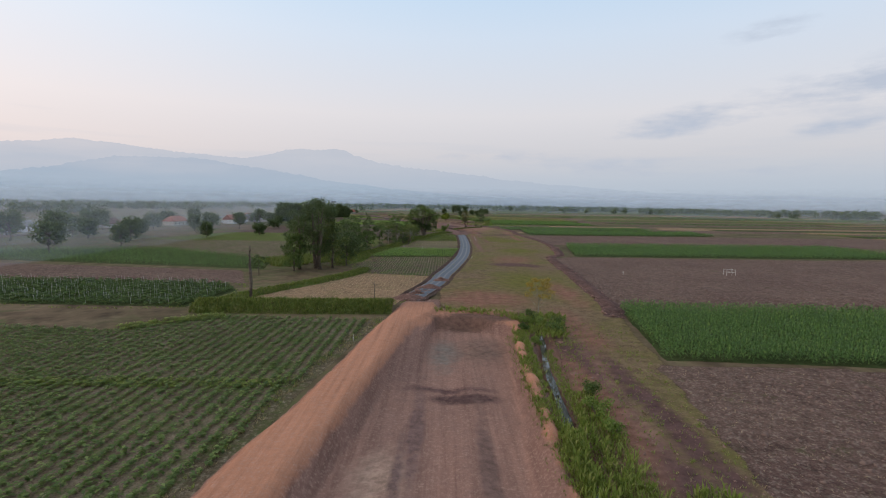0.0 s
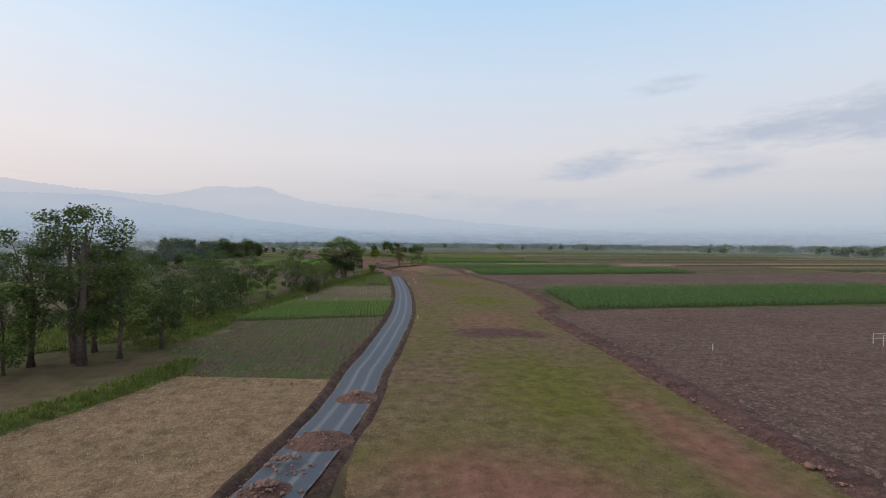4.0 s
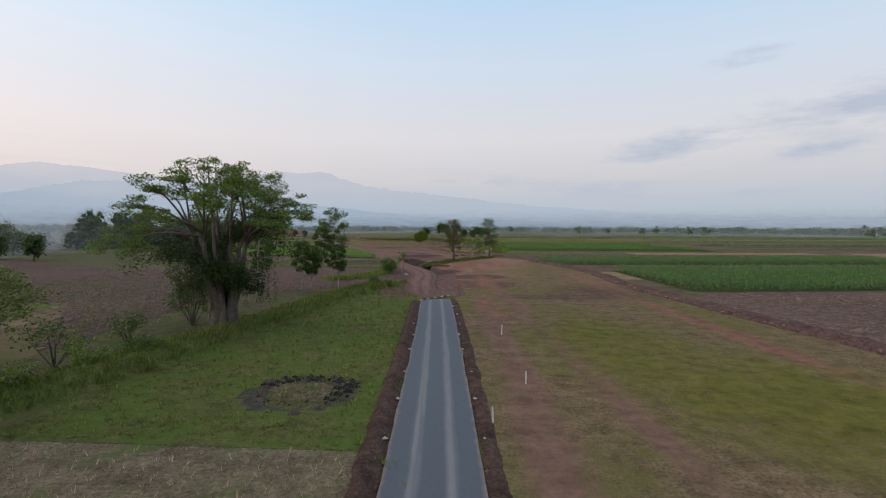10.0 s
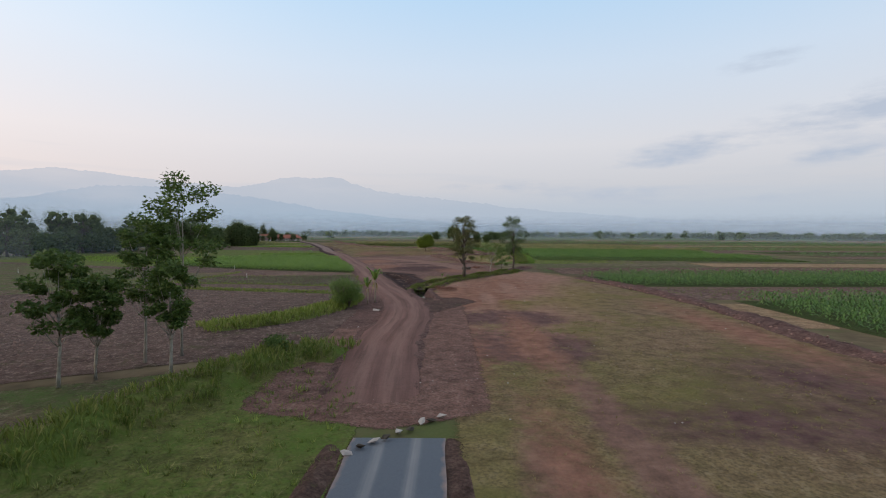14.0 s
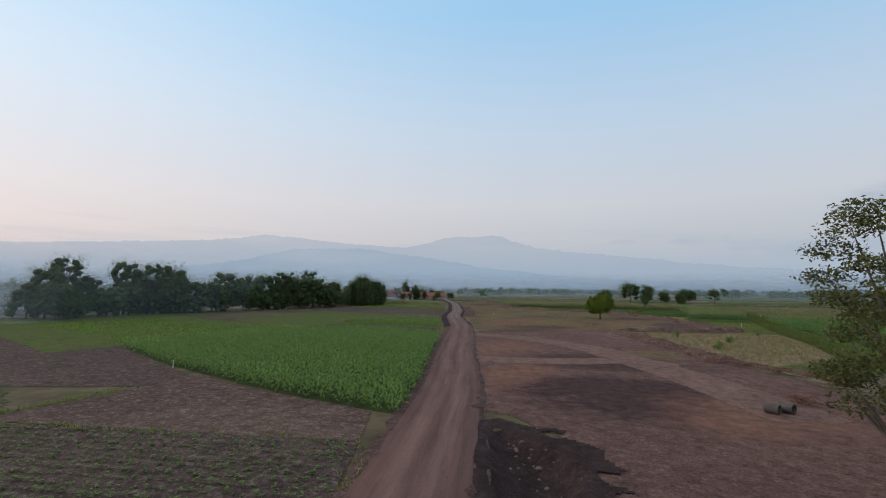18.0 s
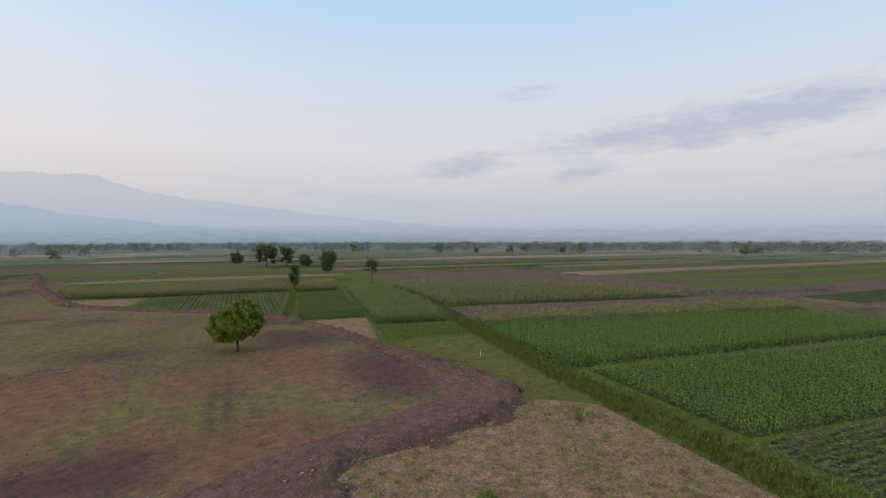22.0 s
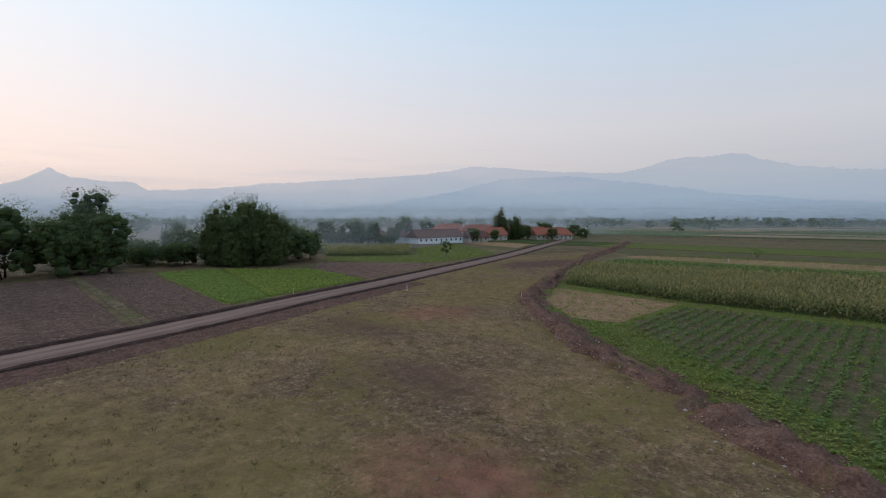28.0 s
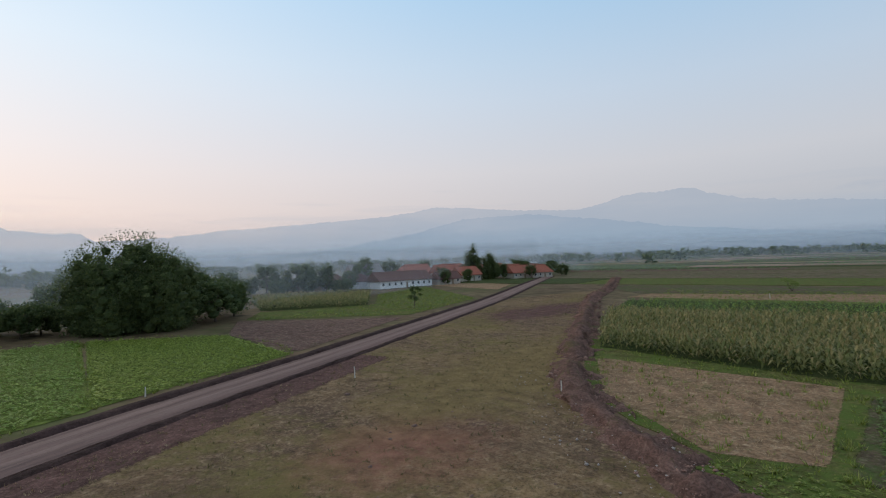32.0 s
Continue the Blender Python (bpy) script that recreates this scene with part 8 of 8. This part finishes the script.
field_rack = empty("field_rack", 68.1, 120.6, 0)
for px in (-1.1, 1.1):
    for py in (-0.7, 0.7):
        part("post", *tube([(px, py, -0.2), (px, py, 1.5)], [0.04, 0.035], 6), PALE_STAKE, field_rack)
for py in (-0.7, 0.7):
    part("rail", *tube([(-1.2, py, 1.45), (1.2, py, 1.45)], [0.03, 0.03], 6), PALE_STAKE, field_rack)
    part("rail", *tube([(-1.2, py, 0.8), (1.2, py, 0.8)], [0.03, 0.03], 6), PALE_STAKE, field_rack)
tagged(field_rack, "white wooden rack standing in the ploughed field", "rack")
for i, (x, y, h) in enumerate([(-15.4, 57.7, 0.9), (11, 238.9, 0.9), (7.9, 219.5, 0.8), (10.6, 225.3, 0.8), (4.6, 150, 0.8), (-60.4, 533, 1.0), (-43.6, 538, 1.0), (-36, 470, 0.8), (-19, 179, 1.2), (-12, 176, 1.2), (-70, 520, 0.8), (-30, 330, 0.9), (-42, 352, 0.9), (-62, 330, 1.0), (-80, 338, 1.0), (41, 120, 0.9), (47, 500, 1.1), (70, 540, 1.2), (30, 447, 0.9), (-6, 520, 0.9), (8, 600, 1.1), (-40, 620, 1.1)]):
    stake(x, y, h, 0.05 * math.sin(i * 2.1))
# stones along the stone road
line, tan = smooth_line(ROAD_LINE, 0.5)
rng = np.random.default_rng(91)
me = []
for i in range(46):
    k = int(len(line) * (0.32 + 0.67 * (i // 2) / 23))
    side = (2.2 if i % 2 else -2.15) + rng.normal(0, 0.12)
    v, f, _ = LUMP[i % 5]
    ob = mesh_object("stone", v, f, STONE)
    s = 0.22 * rng.uniform(0.7, 1.5)
    ob.matrix_world = pose(line[k, 0] + tan[k, 1] * side, line[k, 1] - tan[k, 0] * side, 0.16, 0, 0, rng.uniform(0, 360)) @ Matrix.Diagonal((s, s, s, 1))
    tagged(ob, "rough grey stone at the road's edge", "stone", "stones along the road")
# torn edge of the stone layer
for i in range(9):
    v, f, _ = LUMP[i % 5]
    ob = mesh_object("stone_slab", v, f, ASH if i % 2 else STONE)
    ob.matrix_world = pose(3.3 + i * 0.46, 258.6 + i * 0.5 + rng.normal(0, 0.15), 0.16, rng.uniform(-15, 15), rng.uniform(-15, 15), rng.uniform(0, 360)) @ Matrix.Diagonal((0.6, 0.35, 0.3, 1))
    tagged(ob, "broken dark slab at the torn end of the road", "slab", "broken slabs")


# ---- village ----
def house(name, label, x, y, turn, length, width, eave, ridge, wall, roof, windows=0, hip=0.0, overhang=0.6, z=0.0):
    """A house with its own walls, roof, windows and door; the long front faces the fields."""
    root = empty(name, x, y, z, turn)
    L, W, t = length / 2, width / 2, 0.2
    pieces = [box(-L, -W, -0.3, L, -W + t, eave), box(-L, W - t, -0.3, L, W, eave), box(-L, -W + t, -0.3, -L + t, W - t, eave), box(L - t, -W + t, -0.3, L, W - t, eave)]
    g = hip * L
    if hip == 0:
        for s in (-1, 1):
            pieces.append(([(s * (L - 0.02), -W, eave), (s * (L - 0.02), W, eave), (s * (L - 0.02), 0, ridge - 0.12), (s * (L - t), -W, eave), (s * (L - t), W, eave), (s * (L - t), 0, ridge - 0.12)], [(0, 1, 2), (5, 4, 3), (0, 3, 4, 1), (1, 4, 5, 2), (2, 5, 3, 0)]))
    part("wall", *join(pieces), wall, root)
    o, th = overhang, 0.14
    drop = (ridge - eave) * o / W
    a, b = L + (o if hip == 0 else o), W + o
    e = eave - drop + 0.05
    top = [(-L - (o if hip == 0 else -g), 0, ridge), (L + (o if hip == 0 else -g), 0, ridge)]
    v = [(-a, -b, e), (a, -b, e), (a, b, e), (-a, b, e)] + top
    v += [(q[0], q[1], q[2] - th) for q in v]
    f = [(0, 1, 5, 4), (2, 3, 4, 5), (6, 10, 11, 7), (8, 11, 10, 9), (0, 6, 7, 1), (2, 8, 9, 3), (1, 7, 8, 2), (3, 9, 6, 0)]
    if hip:
        f += [(1, 2, 5), (3, 0, 4)]
    else:
        f += [(1, 5, 2), (0, 3, 4)]
    part("roof", v, f, roof, root)
    part("ridge_cap", *tube([top[0], top[1]], [0.12, 0.12], 6), roof, root)
    for i in range(windows):
        wx = -L + length * (i + 0.5) / windows
        if i == windows // 2 and windows > 3:
            d = part("door", *box(wx - 0.45, -W - 0.04, 0.0, wx + 0.45, -W + 0.06, 2.05), WOOD, root)
            continue
        w = part("window", *box(wx - 0.5, -W - 0.05, 1.0, wx + 0.5, -W + 0.05, 2.1), WHITE_WALL, root)
        part("pane", *box(wx - 0.42, -W - 0.065, 1.07, wx + 0.42, -W + 0.02, 2.03), GLASS, w)
    return tagged(root, label, "house")


house("white_house", "long white building with a brown tiled roof", -158.6, 636.0, 81.4, 24, 8.6, 3.1, 6.0, WHITE_WALL, DARK_ROOF, 9)
rng = np.random.default_rng(17)
HOUSES = [(-181, 664, 84, 13, 9, 4.0, 7.4, CREAM_WALL, RED_ROOF), (-174, 681, 76, 12, 9, 4.0, 7.4, CREAM_WALL, RED_ROOF), (-188, 676, 80, 13, 9, 4.2, 8.0, CREAM_WALL, RED_ROOF), (-172, 625, 170, 12, 8, 3.2, 6.2, WHITE_WALL, DARK_ROOF), (-184, 640, 80, 14, 9, 4.8, 9.0, CREAM_WALL, GREY_ROOF), (-170, 700, 70, 13, 9, 3.6, 6.8, CREAM_WALL, RED_ROOF), (-170, 716, 60, 13, 8, 3.6, 7.0, WHITE_WALL, RED_ROOF), (-150, 722, 150, 9, 8, 3.0, 6.2, WHITE_WALL, DARK_ROOF), (-160, 716, 60, 11, 8, 3.0, 6.2, CREAM_WALL, RED_ROOF), (-170, 612, 80, 10, 8, 3.0, 5.8, CREAM_WALL, DARK_ROOF), (-158, 676, 78, 11, 8, 3.2, 6.4, CREAM_WALL, RED_ROOF), (-146, 700, 66, 10, 8, 3.0, 6.0, CREAM_WALL, RED_ROOF), (-139, 707, 60, 10, 7, 3.0, 6.0, CREAM_WALL, RED_ROOF)]
MORE_HOUSES = [(-152, 655, 75, 10, 6, 2.6, 5.0, CREAM_WALL, DARK_ROOF), (-186, 700, 75, 13, 9, 3.8, 7.4, CREAM_WALL, RED_ROOF), (-184, 708, 60, 12, 8, 3.4, 7.0, CREAM_WALL, DARK_ROOF), (-162, 398, 75, 15, 9, 3.2, 6.0, WHITE_WALL, GREY_ROOF), (-172, 412, 80, 12, 8, 3.2, 5.8, CREAM_WALL, RED_ROOF), (-182, 320, 75, 13, 9, 3.2, 6.2, CREAM_WALL, RED_ROOF), (-160, 360, 75, 15, 9, 3.2, 6.4, WHITE_WALL, RED_ROOF), (-216, 240, 80, 11, 8, 3.0, 5.6, WHITE_WALL, GREY_ROOF), (-200, 282, 80, 13, 8, 3.0, 5.8, CREAM_WALL, DARK_ROOF), (-154, 382, 100, 10, 7, 2.8, 4.6, CREAM_WALL, GREY_ROOF)]
for i, (x, y, turn, L, W, e, r, wall, roof) in enumerate(HOUSES + MORE_HOUSES):
    house("house", "village house with a pitched tiled roof", x, y, turn, L, W, e, r, wall, roof, 4, 0.0 if i % 3 else 0.35)
for i, (x, y) in enumerate([(-152, 394), (-147, 398), (-156, 388)]):
    ob = mesh_object("garden_wall", *box(-4.5, -0.12, -0.2, 4.5, 0.12, 1.9), CREAM_WALL)
    ob.matrix_world = pose(x, y, 0, 0, 0, 40)
    tagged(ob, "pale rendered garden wall at the village edge", "wall")

for i, (x, y, h, w) in enumerate([(-119, 536, 16, 13), (-113, 538, 14.5, 11), (-127, 537, 12, 10), (-163, 688, 15.5, 9), (-155, 690, 12, 8), (-143, 508, 14, 11), (-137, 436, 16.5, 13), (-143, 430, 14, 11), (-121, 529.5, 15, 10), (-115, 530, 13, 9)]):
    bamboo("bamboo_clump", "dense dark bamboo clump at the village edge", x, y, h * 1.14, w * 1.1, 400 + i)
def low_tree(x, y, h, w, seed, label="dark leafy tree at the village edge", clear=0.05, leaf=0.36, per=36, material=None, shape="round"):
    kind_ = (seed * 7) % 5
    shape = ("round", "tall", "round", "vase", "tall")[kind_]
    tree("village_tree", label, x, y, h * (1.0, 1.12, 0.9, 1.05, 0.95)[kind_], w * (1.1, 0.8, 1.2, 1.05, 0.9)[kind_], clear + (0.0, 0.05, 0.0, 0.14, 0.02)[kind_], 44, per, leaf, material or LEAF_DARK, seed=seed, group="village trees", clump=w * (0.175, 0.165, 0.19, 0.15, 0.175)[kind_], dense=True, flat=0.55 + 0.06 * (seed % 6), shape=shape)


# trees beside the bamboo and towards the white building
EDGE_TREES = [(-124, 546, 10.5, 10), (-117, 547, 9.5, 9), (-129, 553, 8, 9), (-122, 553, 7, 8), (-133, 546, 8, 8), (-150, 560, 8, 9), (-165, 596, 12, 10), (-169, 602, 11, 10), (-161, 604, 9, 8), (-174, 590, 10, 10), (-180, 580, 9, 9), (-186, 570, 8, 8), (-166, 618, 8, 6), (-169, 624, 9, 5), (-176, 634, 12, 7), (-150, 652, 6, 5), (-157, 697, 9, 8), (-166, 672, 6, 5), (-147, 708, 8, 7), (-141, 716, 6, 8), (-136, 724, 6, 8), (-190, 660, 12, 10), (-151, 668, 6, 5), (-146, 688, 7, 5), (-138, 698, 6, 5), (-160, 662, 7, 5), (-168, 690, 9, 6)]
MORE_EDGE_TREES = [(-196, 690, 11, 10), (-188, 725, 10, 10), (-168, 735, 9, 9), (-154, 748, 8, 8), (-148, 531, 9, 8), (-162, 531, 8.5, 6), (-170, 536, 9, 7), (-160, 520, 5, 9), (-146, 502, 12, 11), (-152, 518, 5, 8), (-130, 516, 4.6, 7), (-137, 519, 5, 8), (-125, 521, 5, 6), (-143, 515, 5, 8), (-128, 524, 6, 7), (-133, 522, 5, 7), (-163, 598, 6, 10), (-170, 607, 6, 10), (-176, 596, 6, 10), (-158, 608, 5, 8), (-182, 588, 6, 9), (-164, 588, 5, 8)]
for i, (x, y, h, w) in enumerate(EDGE_TREES + MORE_EDGE_TREES):
    low_tree(x, y, h, w, 440 + i)
# the row along the village edge
for i, (x, y, h, w) in enumerate([(-137, 398, 12.5, 9), (-139, 404, 15, 8), (-134, 412, 8, 9), (-138, 420, 12, 9), (-133, 426, 13, 10), (-130, 446, 11, 10), (-132, 454, 12.5, 9), (-128, 462, 10, 10), (-128, 470, 12, 10), (-124, 477, 11, 9), (-123, 486, 13.5, 10), (-120, 492, 12.5, 9), (-122, 500, 9, 9), (-120, 508, 11, 9), (-134, 508, 13, 8), (-144, 412, 10, 9), (-140, 445, 12, 10), (-136, 470, 11, 10), (-132, 490, 12, 10), (-130, 506, 11, 9), (-128, 395, 7, 6), (-131, 400, 6, 6)]):
    low_tree(x, y, h * (1.24 + 0.2 * math.sin(i * 2.3)), w * 1.35, 600 + i, "dense dark tree in the row at the village edge", 0.03)
row_line, _ = smooth_line([(-140, 396), (-134, 418), (-129, 446), (-124, 478), (-119, 506), (-121, 524)], 6.0)
rng = np.random.default_rng(45)
for i, (x, y) in enumerate(row_line):
    if y < 508:
        low_tree(x + rng.normal(0, 1.5), y, rng.uniform(6.5, 10), rng.uniform(9, 12), 800 + i, "dense dark bush in the row at the village edge", 0.0, 0.45, 26)
# gardens west of the fields
GARDEN_TREES = [(-200, 380, 12, 12), (-205, 350, 11, 11), (-170, 340, 10, 9), (-150, 345, 8, 8), (-142, 362, 11, 10), (-132, 356, 9, 8), (-150, 372, 9, 8), (-118, 334, 8, 7), (-190, 262, 11, 11), (-180, 240, 12, 12), (-168, 212, 11, 11), (-200, 215, 12, 12), (-150, 232, 9, 9), (-140, 262, 9, 9), (-128, 292, 10, 9), (-150, 300, 9, 9)]
MORE_GARDEN_TREES = [(-110, 300, 7, 7), (-132, 196, 11, 10), (-146, 175, 12, 12), (-128, 150, 10, 9), (-112, 218, 8, 7), (-96, 240, 7, 6), (-92, 280, 7, 6), (-104, 330, 7, 7), (-176, 190, 12, 12), (-165, 165, 11, 10), (-185, 170, 12, 12), (-156, 205, 10, 9), (-120, 172, 8, 8), (-205, 250, 12, 12), (-170, 275, 10, 10), (-160, 325, 9, 9)]
for i, (x, y, h, w) in enumerate(GARDEN_TREES + MORE_GARDEN_TREES):
    low_tree(x, y, h, w, 700 + i, per=24, leaf=0.62)

# far woods and tree lines on the plain
rng = np.random.default_rng(33)
cs, rs = [], []


def woods(x, y, h, w):
    for _ in range(7):
        a = rng.uniform(0, 6.28)
        cs.append((x + math.cos(a) * w * 0.35 * rng.random(), y + math.sin(a) * w * 0.35 * rng.random(), h * rng.uniform(0.25, 0.85)))
        rs.append(w * rng.uniform(0.2, 0.34))


for _ in range(600):
    a = radians(rng.uniform(-75, 100))
    d = rng.uniform(700, 1500)
    if abs(math.degrees(a)) < 10 and d < 1000:
        d += 400
    woods(-10 - d * math.sin(a), 260 + d * math.cos(a), rng.uniform(6, 13), rng.uniform(9, 20))
for a0, a1, d0, h in ((4, 16, 1180, 14), (-12, 3, 1500, 12), (-30, -14, 1400, 11), (-46, -28, 900, 10), (-62, -45, 780, 11), (20, 34, 1250, 13), (34, 52, 760, 12), (52, 84, 560, 12), (-75, -60, 640, 11)):
    for q in np.arange(a0, a1, 0.42):
        if rng.random() < 0.8:
            d = d0 + rng.normal(0, 30)
            woods(-10 - d * math.sin(radians(q)), 260 + d * math.cos(radians(q)), h * rng.uniform(0.6, 1.15), rng.uniform(10, 18))
for d0, h, w in ((1050, 8, 24), (1350, 9, 30)):
    for q in np.arange(-78, 92, 0.55):
        if rng.random() < 0.85:
            d = d0 + 60 * math.sin(q * 0.9) + rng.normal(0, 20)
            woods(-10 - d * math.sin(radians(q)), 260 + d * math.cos(radians(q)), h * rng.uniform(0.6, 1.2), w * rng.uniform(0.7, 1.1))
v = foliage(cs, rs, 7, 5.0, rng, 0.9)
v[:, 1] -= 260
ob = leaf_mesh("far_woods", v, LEAF_DARK, None)
ob.matrix_world = pose(0, 260, 0)
tagged(ob, "dark tree lines and woods far across the plain", "woods", kind="stuff")

LAYER["soft"] = False
belts(152, 420, 342, 394, 1)
belts(44, 150, 368, 394, 8)
belts(150, 620, 396, 640, 2, 0.02)
belts(60, 760, 650, 1500, 3, 0.01)
belts(-260, 55, 660, 1500, 4, 0.0)
belts(240, 620, 60, 340, 6, 0.0)
belts(-420, -190, 120, 330, 7, 0.0)
